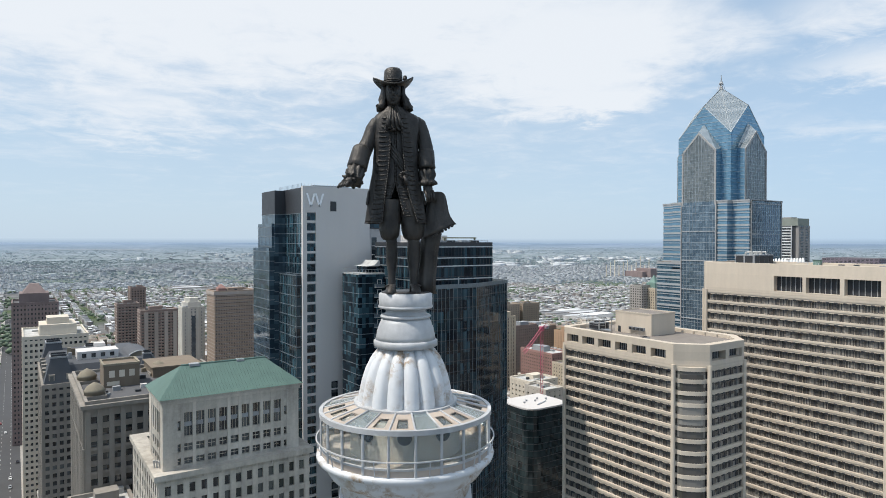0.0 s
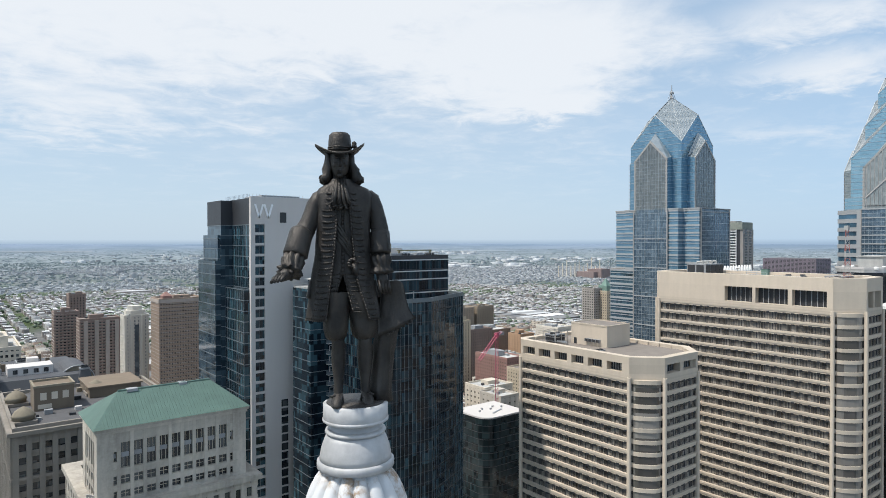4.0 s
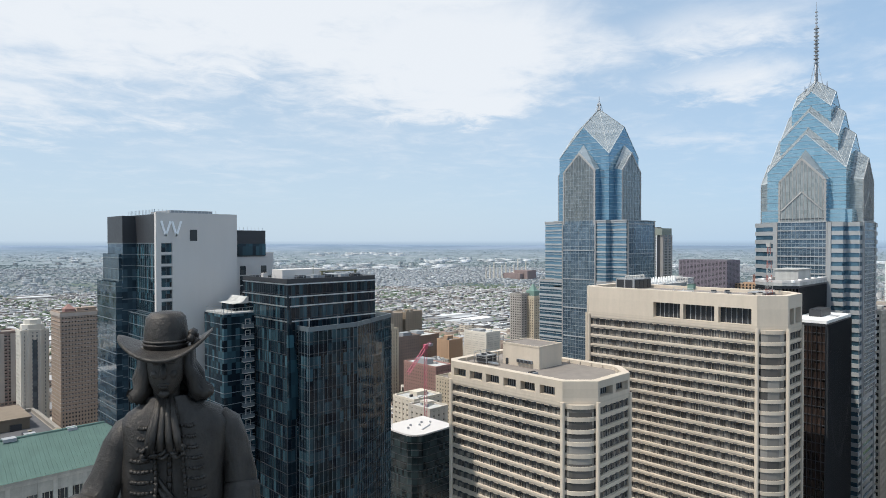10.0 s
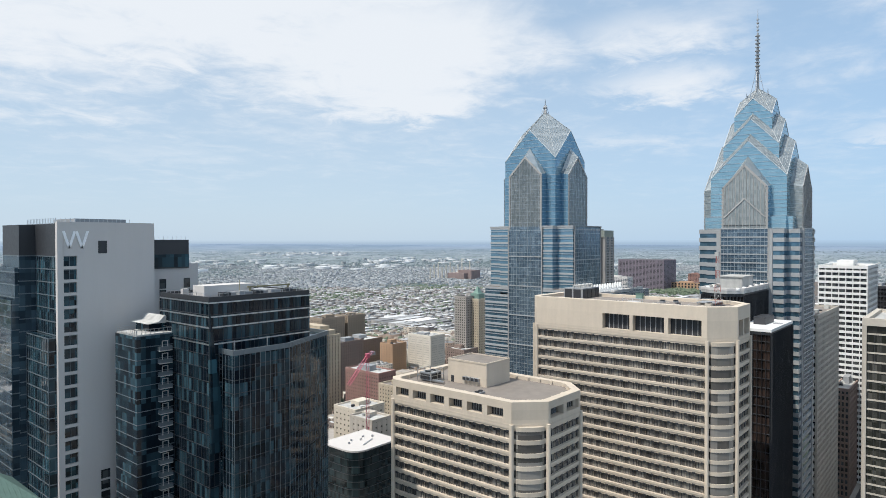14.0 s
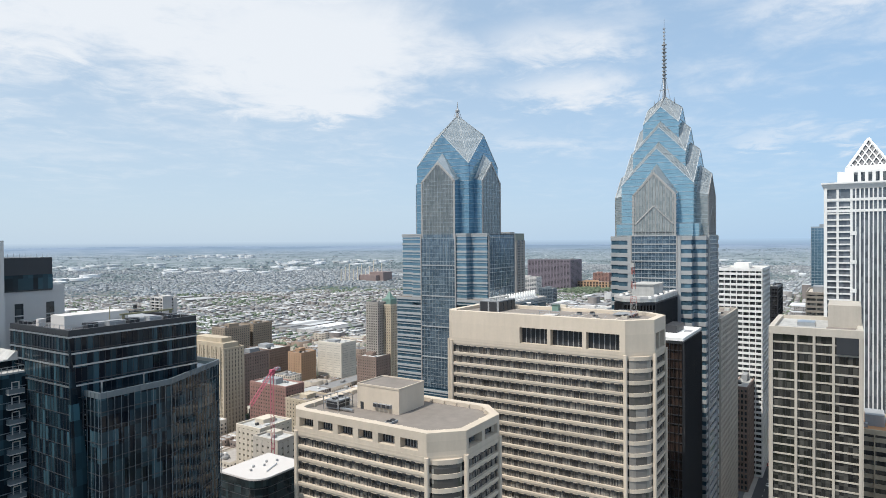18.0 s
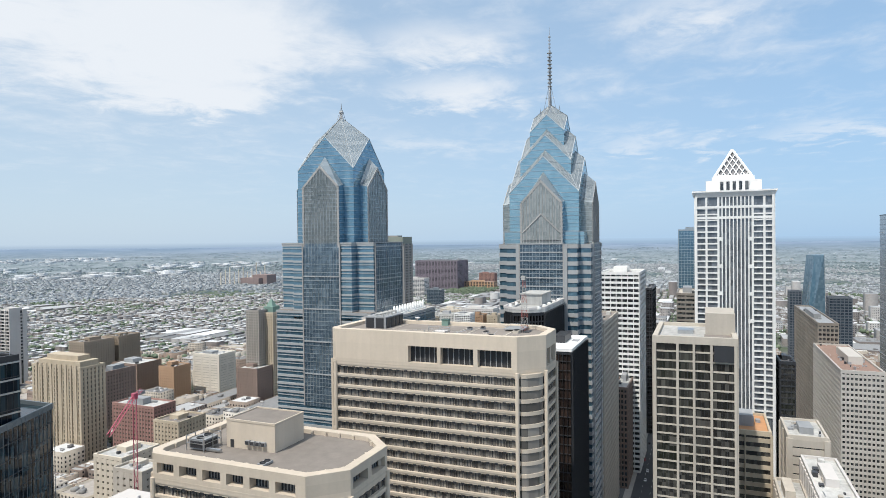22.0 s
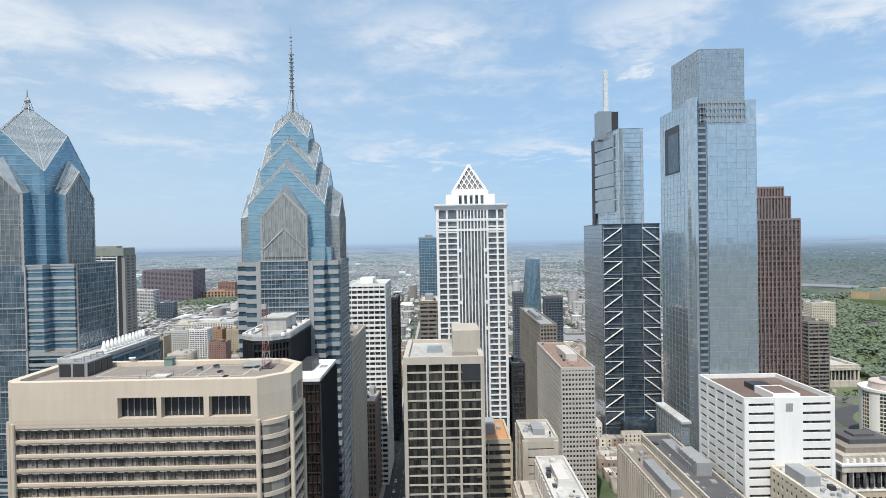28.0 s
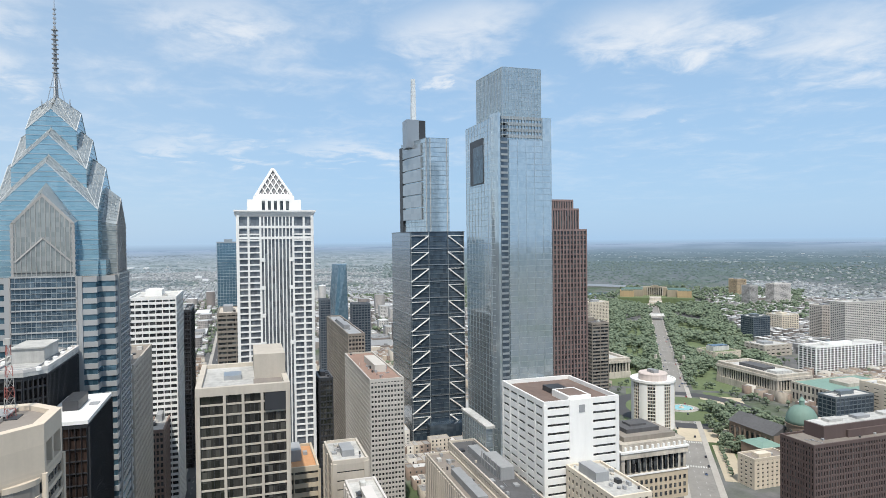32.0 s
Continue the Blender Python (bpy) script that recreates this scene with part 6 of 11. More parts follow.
def apartments():
    ob = thing("glass_apartments", "dark glass apartment tower with a finned lower wing", "apartment tower", -105, -155, 0)
    A = rect(-120.3, -88.8, -170, -144.0)
    part("main_glass", Mesh().prism(A, 0, 157.0), APT_GLASS, ob, "dark teal curtain wall")
    slab_lines(ob, A, 20, 153.4, 3.4, DARK_METAL, th=0.16)
    for z in (156.2, 152.6, 149.9, 145.6):
        part("light_band", Mesh().ring(A, 0.16, 0.1, z, z + 0.35), STEEL, ob)
    uprights(ob, A, (1, 2), 20, 157.0, 1.3, DARK_METAL, 0.035)
    part("parapet", Mesh().ring(A, 0.05, 0.6, 156.6, 157.9), DARK_METAL, ob)
    part("roof", Mesh().prism(offset(A, -0.5), 156.8, 157.2), ROOF_DARK, ob, "dark gravel roof")
    part("roof_curb", Mesh().box(-114, -96, -158, -149, 157.2, 158.3), GREY_METAL, ob)
    for i in range(5):
        part("roof_unit", Mesh().box(-117 + i * 5, -114.6 + i * 5, -149.5, -147.2, 157.2, 158.6), GREY_METAL if i % 2 else DARK_METAL, ob)
    for i in range(9):
        part("roof_hatch", Mesh().box(-118 + i * 3.1, -116.4 + i * 3.1, -165 + (i * 7) % 5, -163.6 + (i * 7) % 5, 157.2, 157.9 + (i % 3) * 0.5), (GREY_METAL, DARK_METAL, GREY_PANEL)[i % 3], ob)
    part("roof_rail", Mesh().ring(offset(A, -1.2), 0, 0.06, 158.5, 158.6), STEEL, ob)
    uprights(ob, offset(A, -1.2), (1, 2), 157.1, 158.6, 2.4, STEEL, 0.04, "rail_post")
    B = [(-92.0, -138.0), (-108.7, -138.0), (-130.8, -148.6), (-130.8, -165), (-92.0, -165)]
    part("lower_glass", Mesh().prism(B, 0, 143.6), APT_GLASS, ob, "finned lower glass wing")
    slab_lines(ob, B, 20, 140.4, 3.4, DARK_METAL, th=0.2)
    i = [k for k in range(5)]
    uprights(ob, B, [k for k in i if B[k][1] > -150 and B[(k + 1) % 5][1] > -150] + [k for k in i if B[k][0] > -93 and B[(k + 1) % 5][0] > -93], 20, 144.6, 1.5, SLATE, 0.045, "fin", 0.35)
    part("lower_parapet", Mesh().ring(B, 0.1, 0.4, 143.2, 144.5), SLATE, ob)
    part("roof_gate", Mesh().box(-94.2, -93.9, -141, -140.8, 143.6, 146.6).box(-104, -103.8, -141, -140.8, 143.6, 146.6), STEEL, ob)
    C = rect(-89.5, -79.0, -176, -163)
    part("side_glass", Mesh().prism(C, 0, 147.0), APT_GLASS, ob, "lower side wing of dark glass")
    slab_lines(ob, C, 20, 144.2, 3.4, SLATE, th=0.2)
    part("side_roof", Mesh().box(-88.8, -79.2, -175.6, -163.2, 147.0, 147.4), ROOF_WHITE, ob)
    part("side_top", Mesh().prism(rect(-88.7, -84.6, -176, -168), 147.0, 149.6), APT_GLASS, ob)
    part("side_cap", Mesh().prism(rect(-88.7, -83.6, -177, -166.5), 149.6, 150.0, rect(-88.7, -86.6, -177, -166.5)).prism(rect(-88.7, -86.6, -177, -166.5), 150.0, 151.6, rect(-88.7, -88.2, -177, -166.5)), ROOF_WHITE, ob, "sloping white cap")
    uprights(ob, rect(-88.6, -79.2, -175.5, -163.3), (1, 2), 147.2, 148.7, 1.2, STEEL, 0.05, "rail_post")
    part("roof_rail", Mesh().ring(rect(-88.6, -79.2, -175.5, -163.3), 0.04, 0.06, 148.6, 148.75), STEEL, ob)
    for i in range(26):                          # balconies in the inner corner
        z = 142.6 - i * 3.4
        b = part("balcony", Mesh().box(-88.0, -84.6, -163.0, -161.6, z, z + 0.25), GREY_PANEL, ob, "pale slab balcony")
        part("balcony_rail", Mesh().ring(rect(-88.0, -84.6, -163.0, -161.6), 0, 0.05, z + 0.25, z + 1.2), SLATE, b)
        part("door_frame", Mesh().box(-87.4, -87.2, -162.95, -162.8, z + 0.3, z + 2.7).box(-85.9, -85.7, -162.95, -162.8, z + 0.3, z + 2.7).box(-87.4, -85.7, -162.95, -162.8, z + 2.5, z + 2.7), GREY_PANEL, b)
    # a folded dark facet that leans down from the corner, and paired pale sills beside it
    fold = Mesh().face((-88.75, -143.7, 156.0), (-88.75, -143.0, 118.0), (-91.8, -143.0, 118.0), (-91.8, -143.25, 131.0))
    part("folded_facet", fold.face((-88.70, -144.2, 156.0), (-88.70, -144.2, 118.0), (-88.75, -143.0, 118.0), (-88.75, -143.7, 156.0)), TEAL_GLASS, ob, "leaning dark glass facet")
    for i in range(9):
        z = 142.4 - 3.4 * i
        part("light_band", Mesh().box(-95.0, -91.9, -143.95, -143.75, z, z + 0.3).box(-95.0, -91.9, -143.95, -143.8, z - 1.0, z - 0.85), STEEL, ob)
    part("roof_plant", Mesh().box(-107, -92, -158, -152, 157.2, 160.2), GREY_PANEL, ob, "pale grey plant room")
    part("roof_gantry", Mesh().box(-118, -104, -150.6, -150.0, 159.2, 159.6).box(-117.6, -117.2, -150.6, -150.0, 157.2, 159.4).box(-105, -104.6, -150.6, -150.0, 157.2, 159.4).tube((-101, -149.5, 157.2), (-101, -149.5, 161.6), 0.12, 5), stone("ochre_gantry", (0.24, 0.22, 0.13), 0.7), ob, "ochre window-cleaning gantry")


hotel()
apartments()


# ---- white marble tower with the green roof ----


def marble_tower():
    ob = thing("marble_tower", "white marble office tower with a green copper hipped roof", "office tower", -32, -152, 0)
    A = rect(-49.3, -14.2, -160, -141)
    top, base = 118.2, 101.0
    part("upper_glass", Mesh().prism(offset(A, -0.7), base, top - 0.5), WINDOW, ob)
    # upper storeys: solid wall with window openings, framed piece by piece
    cols = 11
    pitch = 35.1 / (cols + 0.4)
    part("wall_band", Mesh().ring(A, 0, 1.2, 115.0, top), LIMESTONE, ob)
    part("wall_band", Mesh().ring(A, 0, 1.2, 107.2, 109.0), LIMESTONE, ob)
    part("wall_band", Mesh().ring(A, 0, 1.2, 103.6, 105.2), LIMESTONE, ob)
    part("wall_band", Mesh().ring(A, 0, 1.2, 100.4, 101.9), LIMESTONE, ob)
    pier = Mesh().box(-0.42, 0.42, -0.9, 0.07, 0, top - base).mesh("wall_pier", LIMESTONE)
    end = Mesh().box(-1.7, 1.7, -0.9, 0.07, 0, top - base).mesh("wall_pier", LIMESTONE)
    for i in range(cols + 1):
        wide = i in (0, cols)
        p = new("wall_pier", end if wide else pier)
        p.location = (-49.3 + (1.7 if i == 0 else 33.4 if i == cols else 1.7 + 31.7 * i / cols) + 32, -141.0 + 152, base)
        p.parent = ob
        if i < 6:
            p = new("wall_pier", end if i in (0, 5) else pier)
            p.location = (-14.2 + 32, -160 + 1.7 + 15.6 * i / 5 + 152, base)
            p.rotation_euler = (0, 0, -math.pi / 2)
            p.parent = ob
    for i in (0, cols - 1):                      # the end bays have one small window high up
        x = -47.6 + 31.7 * (i + 0.5) / cols
        part("wall_panel", Mesh().box(x - 1.1, x + 1.1, -141.8, -141.0, 109.0, 110.6).box(x - 1.1, x + 1.1, -141.8, -141.0, 113.0, 115.0), LIMESTONE, ob)
    for i in range(cols):
        x = -47.6 + 31.7 * (i + 0.5) / cols
        part("spandrel_panel", Mesh().box(x - 0.85, x + 0.85, -141.7, -141.5, 111.4, 112.5), GREY_METAL, ob)
    for i in range(cols):                        # windows, tall pairs above, single sashes below
        x = -47.6 + 31.7 * (i + 0.5) / cols
        for z0, z1, w in ((109.0, 115.0, 0.55), (105.2, 107.2, 0.5), (101.9, 103.6, 0.5)):
            m = Mesh()
            for s in ((-1, 1) if z1 > 110 else (0,)):
                m.box(x + s * 0.45 - 0.04, x + s * 0.45 + 0.04, -141.75, -141.55, z0, z1)
            m.box(x - 0.85, x + 0.85, -141.75, -141.55, (z0 + z1) / 2 - 0.05, (z0 + z1) / 2 + 0.05)
            part("sash", m, CREAM, ob)
            part("sill", Mesh().box(x - 1.0, x + 1.0, -141.1, -140.85, z0 - 0.2, z0), LIMESTONE, ob)
    part("eave", Mesh().ring(A, 0.7, 1.5, top, top + 0.7), LIMESTONE, ob, "moulded stone eave")
    part("eave", Mesh().ring(A, 0.35, 1.5, top - 0.7, top), LIMESTONE, ob)
    e = offset(A, 1.0)
    r = [(-43.0, -150.8), (-20.5, -150.8)]
    z0, z1 = top + 0.7, 125.2
    corners = [(x, y, z0) for x, y in e]
    ra, rb = (*r[0], z1), (*r[1], z1)
    for q in ((corners[0], corners[1], rb, ra), (corners[1], corners[2], rb), (corners[2], corners[3], ra, rb), (corners[3], corners[0], ra)):
        s = part("roof_slope", Mesh().face(*q), ROOF_COPPER, ob, "green copper roof slope")
    n = 44
    for i in range(1, n):                        # standing seams on the north slope
        t = i / n
        a = Vector(corners[2]).lerp(Vector(corners[3]), t)
        b = Vector((min(max(a.x, r[0][0]), r[1][0]), r[0][1], z1))
        if not r[0][0] <= a.x <= r[1][0]:
            f = (a.x - e[3][0]) / (r[0][0] - e[3][0]) if a.x < r[0][0] else (e[2][0] - a.x) / (e[2][0] - r[1][0])
            b = Vector((a.x, e[2][1] + (r[0][1] - e[2][1]) * f, z0 + (z1 - z0) * f))
        part("roof_seam", Mesh().tube(a + Vector((0, 0, 0.05)), b + Vector((0, 0, 0.05)), 0.035, 4), ROOF_COPPER, ob)
    part("ridge_cap", Mesh().tube(ra, rb, 0.3, 6), ROOF_COPPER, ob)
    part("ridge_box", Mesh().box(-25, -22.5, -151.8, -149.8, 124.8, 125.5), GREY_METAL, ob)
    part("ridge_box", Mesh().box(-37, -35, -152, -150, 124.8, 125.4), GREY_METAL, ob)
    # lower block
    B = rect(-51.8, -12.6, -178, -139)
    part("lower_glass", Mesh().prism(offset(B, -0.7), 0, 100), WINDOW, ob)
    part("ledge", Mesh().ring(B, 0.9, 3.2, 99.6, 101.0), LIMESTONE, ob, "projecting stone cornice")
    part("ledge_roof", Mesh().prism(offset(B, -1), 99.5, 100.3), ROOF_DARK, ob)
    for z in [98.0 - 4.0 * i for i in range(20)]:
        part("wall_band", Mesh().ring(B, 0, 1.0, z - 0.2, z + (1.7 if z > 97 else 1.3)), LIMESTONE, ob)
    pier = Mesh().box(-0.72, 0.72, -0.9, 0.07, 0, 80).mesh("wall_pier", LIMESTONE)
    for i in range(14):
        for (x, y, rot) in ((-51.8 + 0.9 + 37.4 * i / 13, -139.0, 0.0), (-12.6, -178 + 0.9 + 37.2 * i / 13, -math.pi / 2)):
            p = new("wall_pier", pier)
            p.location = (x + 32, y + 152, 20)
            p.rotation_euler = (0, 0, rot)
            p.parent = ob
    for i in range(9):
        part("bracket", Mesh().box(-50 + i * 4.4, -49.6 + i * 4.4, -141, -138.4, 98.9, 99.6), LIMESTONE, ob)
    for i in range(6):                           # flood lamps on the ledge corner
        fl = Mesh().box(-15.6 + 0.5 * i, -15.3 + 0.5 * i, -142.4 - 0.7 * i, -142.1 - 0.7 * i, 101.0, 102.4).box(-15.75 + 0.5 * i, -15.15 + 0.5 * i, -142.5 - 0.7 * i, -142.0 - 0.7 * i, 102.2, 102.8)
        part("flood_lamp", fl, ROOF_WHITE, ob)


marble_tower()


# ---- glass towers to the north-west ----


def braced_tower():
    ob = thing("braced_skyscraper", "grey glass skyscraper with white diagonal braces and a mast", "skyscraper", -665, 160, 0)
    L = rect(-705, -632, 136, 188.4)
    part("lower_glass", Mesh().prism(L, 0, 198.4), NAVY_GLASS, ob, "dark blue lower block")
    grey = stone("grey_metal_skin", (0.33, 0.36, 0.39), 0.35, 0.06, metal=0.5)
    part("side_skin", Mesh().box(-705, -632.4, 135.7, 136.05, 0, 198.2), glass("side_glass", (0.22, 0.25, 0.28), (0.30, 0.33, 0.36), 4, 15.3, 0.6, 0.12, 0.5), ob, "pale grey glass side")
    slab_lines(ob, L, 10, 198.4, 4.35, SLATE, th=0.25, out=0.35)
    for z in [198.4 - 15.3 * i for i in range(13)]:
        part("module_line", Mesh().ring(L, 0.5, 0.3, z - 0.7, z), STEEL if z < 198 else DARK_METAL, ob)
    for a, b, flip in ((136.4, 153.4, 1), (172.2, 188.0, -1)):
        for y in (a, b):
            part("brace_post", Mesh().tube((-631.4, y, 0), (-631.4, y, 198), 0.35, 4), SILVER, ob)
        for i in range(12):
            z0, z1 = 183.4 - 15.3 * i, 194.5 - 15.3 * i
            p, q = ((-631.2, a, z0 - 1), (-631.2, b, z1)) if flip > 0 else ((-631.2, b, z0 - 1), (-631.2, a, z1))
            part("brace", Mesh().tube(p, q, 0.65, 5), WHITE_PANEL, ob, "white diagonal brace")
            part("brace_sill", Mesh().tube((-631.2, a, z1), (-631.2, b, z1), 0.35, 4), WHITE_PANEL, ob)
    U = [(-690, 143), (-636, 153), (-636, 175.6), (-690, 175.6)]
    part("upper_glass", Mesh().prism(U, 198, 286.2), SKY_GLASS, ob, "clear glass upper shaft")
    slab_lines(ob, U, 200, 286.2, 4.35, SLATE, th=0.3, out=0.15)
    for (x, y) in ((-636, 153), (-636, 157), (-636, 173.5)):
        part("corner_trim", Mesh().tube((x + 0.3, y, 198), (x + 0.3, y, 286), 0.4, 4), ROOF_WHITE, ob)
    for i in range(6):
        z = 210 + i * 12.2
        q = Mesh()
        q.prism([(-684, 142.6), (-644, 149.9), (-644, 151.2), (-684, 144)], z, z + 10.8)
        part("sky_panel", q, glass("panel_glass", (0.34, 0.38, 0.41), (0.42, 0.46, 0.49), 8, 12, 0.6, 0.1, 0.5) if i == 0 else bpy.data.materials["panel_glass"], ob, "pale glass panel")
    part("dark_return", Mesh().prism([(-692, 141.5), (-684, 142.4), (-684, 150), (-692, 150)], 198, 283), DARK_METAL, ob)
    part("core", Mesh().box(-676, -660, 141, 153.4, 280, 307), grey, ob, "grey core tower")
    part("core", Mesh().box(-674, -661, 153.4, 160.2, 280, 306.6), DARK_METAL, ob)
    part("mast", Mesh().tube((-667, 149.8, 300), (-667, 149.8, 347.5), 3.4, 4, 2.6), stone("white_mast_glass", (0.62, 0.66, 0.68), 0.4), ob, "square white glass mast")
    part("podium", Mesh().box(-660, -622, 150, 186, 0, 20), NAVY_GLASS, ob)


SLOT_GREY = stone("grey_slab_edge", (0.25, 0.28, 0.30), 0.5, 0.1)


def clear_tower():
    ob = thing("clear_glass_skyscraper", "pale clear glass skyscraper with an open notch and glass lantern", "skyscraper", -503, 177, 0)
    A = [(-532, 155), (-480.5, 155), (-474.2, 158), (-474.2, 198.6), (-532, 198.6)]
    part("main_glass", Mesh().prism(A, 0, 276.2), SKY_GLASS, ob, "clear sky-reflecting curtain wall")
    T = [(-517, 158.5), (-474.8, 161.5), (-474.8, 191.2), (-517, 191.2)]
    lan = glass("lantern_glass", (0.30, 0.37, 0.40), (0.42, 0.49, 0.52), 2.2, 2.6, 0.6, 0.06, 0.6)
    part("lantern", Mesh().prism(T, 276, 310.6), lan, ob, "grey glass lantern top")
    slab_lines(ob, T, 277, 310.6, 2.9, SILVER, th=0.22, out=0.1)
    uprights(ob, T, (0, 1), 276, 310.6, 2.4, SILVER, 0.10)
    slab_lines(ob, A, 10, 276, 4.2, SILVER, th=0.22, out=0.06)
    uprights(ob, A, (0, 2), 10, 276, 6.2, SILVER, 0.07)
    slot = Mesh().box(-474.3, -473.7, 159.5, 164.6, 20, 276.2)
    s = part("slot", slot, NAVY_GLASS, ob, "dark open slot with floor slabs")
    for i in range(60):
        z = 22 + i * 4.2
        part("slot_slab", Mesh().box(-473.9, -473.4, 159.5, 164.6, z, z + 1.5), SLOT_GREY, s)
    F = rect(-474.5, -472.6, 165.2, 197.6)
    part("front_skin", Mesh().prism(F, 12, 260.0), glass("front_skin_glass", (0.42, 0.51, 0.57), (0.56, 0.64, 0.685), 1.5, 4.2, 0.5, 0.03, 0.72), ob, "pale blue front glass skin")
    slab_lines(ob, F, 14, 260, 4.2, SILVER, th=0.2, out=0.06)
    uprights(ob, F, (1,), 12, 260, 6.2, SILVER, 0.06)
    for i in range(4):
        part("top_gallery", Mesh().box(-474.2, -473.4, 160, 191, 261.5 + i * 4.2, 263.6 + i * 4.2), SLOT_GREY, ob)
    uprights(ob, rect(-480, -473.6, 161, 191), (1,), 261, 276, 2.5, SILVER, 0.22, "gallery_post")
    part("corner_glass", Mesh().prism([(-482.5, 154.6), (-474.0, 157.6), (-474.0, 159.4), (-482.5, 156.2)], 12, 278.5), SKY_GLASS, ob)
    part("corner_glass", Mesh().box(-475, -473.8, 192, 198.6, 12, 276.4), SKY_GLASS, ob)
    part("recess", Mesh().box(-522, -495, 154.7, 155.05, 231.0, 264.2), DARK_METAL, ob, "dark square recess")
    part("recess_glass", Mesh().box(-515, -495.5, 154.62, 154.75, 232.0, 259.0), SKY_DARK, ob)
    part("annex", Mesh().box(-470, -440, 190, 215, 0, 60), NAVY_GLASS, ob)


def granite_tower():
    ob = thing("granite_skyscraper", "dark red granite skyscraper with a stepped crown", "skyscraper", -546, 240, 0)
    tiers = ((222.0, 258.2, 0.0, 197.8), (226.0, 252.3, 197.0, 214.8), (228.0, 248.2, 214.0, 222.2))
    for k, (y0, y1, z0, z1) in enumerate(tiers):
        d = (0, 4, 7)[k]
        A = rect(-565 + d, -528 - d * 0.6, y0, y1)
        part("glazing", Mesh().prism(offset(A, -0.5), z0, z1 - 0.5), WINDOW, ob)
        pier = Mesh().box(-0.55, 0.55, -0.8, 0.1, 0, z1 - max(z0, 30)).mesh("pier", RED_GRANITE)
        for (ax, ay, bx, by) in ((A[1][0], A[1][1], A[2][0], A[2][1]), (A[0][0], A[0][1], A[1][0], A[1][1])):
            L = math.hypot(bx - ax, by - ay)
            n = int(L / (3.0 if k == 0 else 2.2))
            for j in range(n + 1):
                p = new("pier", pier)
                p.location = (ax + (bx - ax) * j / n + 546, ay + (by - ay) * j / n - 240, max(z0, 30))
                p.rotation_euler = (0, 0, math.atan2(by - ay, bx - ax) + math.pi)
                p.parent = ob
        if k == 0:
            slab_lines(ob, A, 30, z1, 3.9, RED_GRANITE, "spandrel", 1.3, -0.15)
        part("cap", Mesh().ring(A, 0.2, 1.0, z1 - 1.2, z1 + 0.4), RED_GRANITE, ob)
        part("roof", Mesh().prism(offset(A, -0.6), z1 - 0.5, z1), ROOF_DARK, ob)


braced_tower()
clear_tower()
granite_tower()


def grid_block():
    ob = thing("grid_office_block", "tan concrete office block with a deep window grid", "office block", -308, -13, 0)
    A = rect(-330, -287.5, -28.3, 1.4)
    part("glazing", Mesh().prism(offset(A, -0.75), 0, 140.5), WINDOW_B, ob)
    for f in (0, 0.297, 0.494, 0.70, 1.0):
        y = -28.3 + 29.7 * f
        y = min(max(y, -27.6), 0.7)
        part("concrete_pier", Mesh().box(-289.2, -287.2, y - 0.45, y + 0.45, 0, 140.6), CONCRETE, ob)
    for i in range(14):
        x = -330 + 42 * i / 13
        for y in (-28.6, 1.0):
            part("side_pier", Mesh().box(x - 0.5, x + 0.5, y, y + 0.7, 0, 140.6), CONCRETE, ob)
    one = None
    for i in range(26):
        z = 137.6 - 3.52 * i
        if one is None:
            one = part("spandrel", Mesh().ring(A, -0.5, 1.2, z - 0.62, z), CONCRETE, ob)
        else:
            again(one, "spandrel", ob, 0, 0, -3.52 * i)
    for i in range(1, 26):
        for f0, f1 in ((0, 0.297), (0.297, 0.494), (0.494, 0.70), (0.70, 1.0)):
            m = Mesh()
            for q in range(1, 5):
                y = -28.3 + 29.7 * (f0 + (f1 - f0) * q / 5)
                m.box(-288.3, -288.15, y - 0.05, y + 0.05, 137.6 - 3.52 * i, 140.6 - 3.52 * i)
            part("window_frame", m, DARK_METAL, ob)
    part("crown", Mesh().ring(A, 0.25, 1.6, 140.4, 143.2), CONCRETE, ob, "tan concrete roof band")
    part("louvre", Mesh().box(-288.3, -287.3, -6.6, 0.2, 134.2, 140.2), DARK_METAL, ob, "dark louvre panel")
    part("roof", Mesh().prism(offset(A, -1.5), 141.3, 141.8), ROOF_WHITE, ob, "stained pale roof")
    part("plant_house", Mesh().box(-326, -303, -9.6, 1.2, 141.5, 150.6), CONCRETE, ob)
    part("roof_pit", Mesh().box(-301, -291, -10, -0.5, 141.8, 142.4), BEIGE_ROOF, ob)
    part("roof_hatch", Mesh().box(-312, -304, -20, -14, 141.8, 143.4), STEEL, ob)


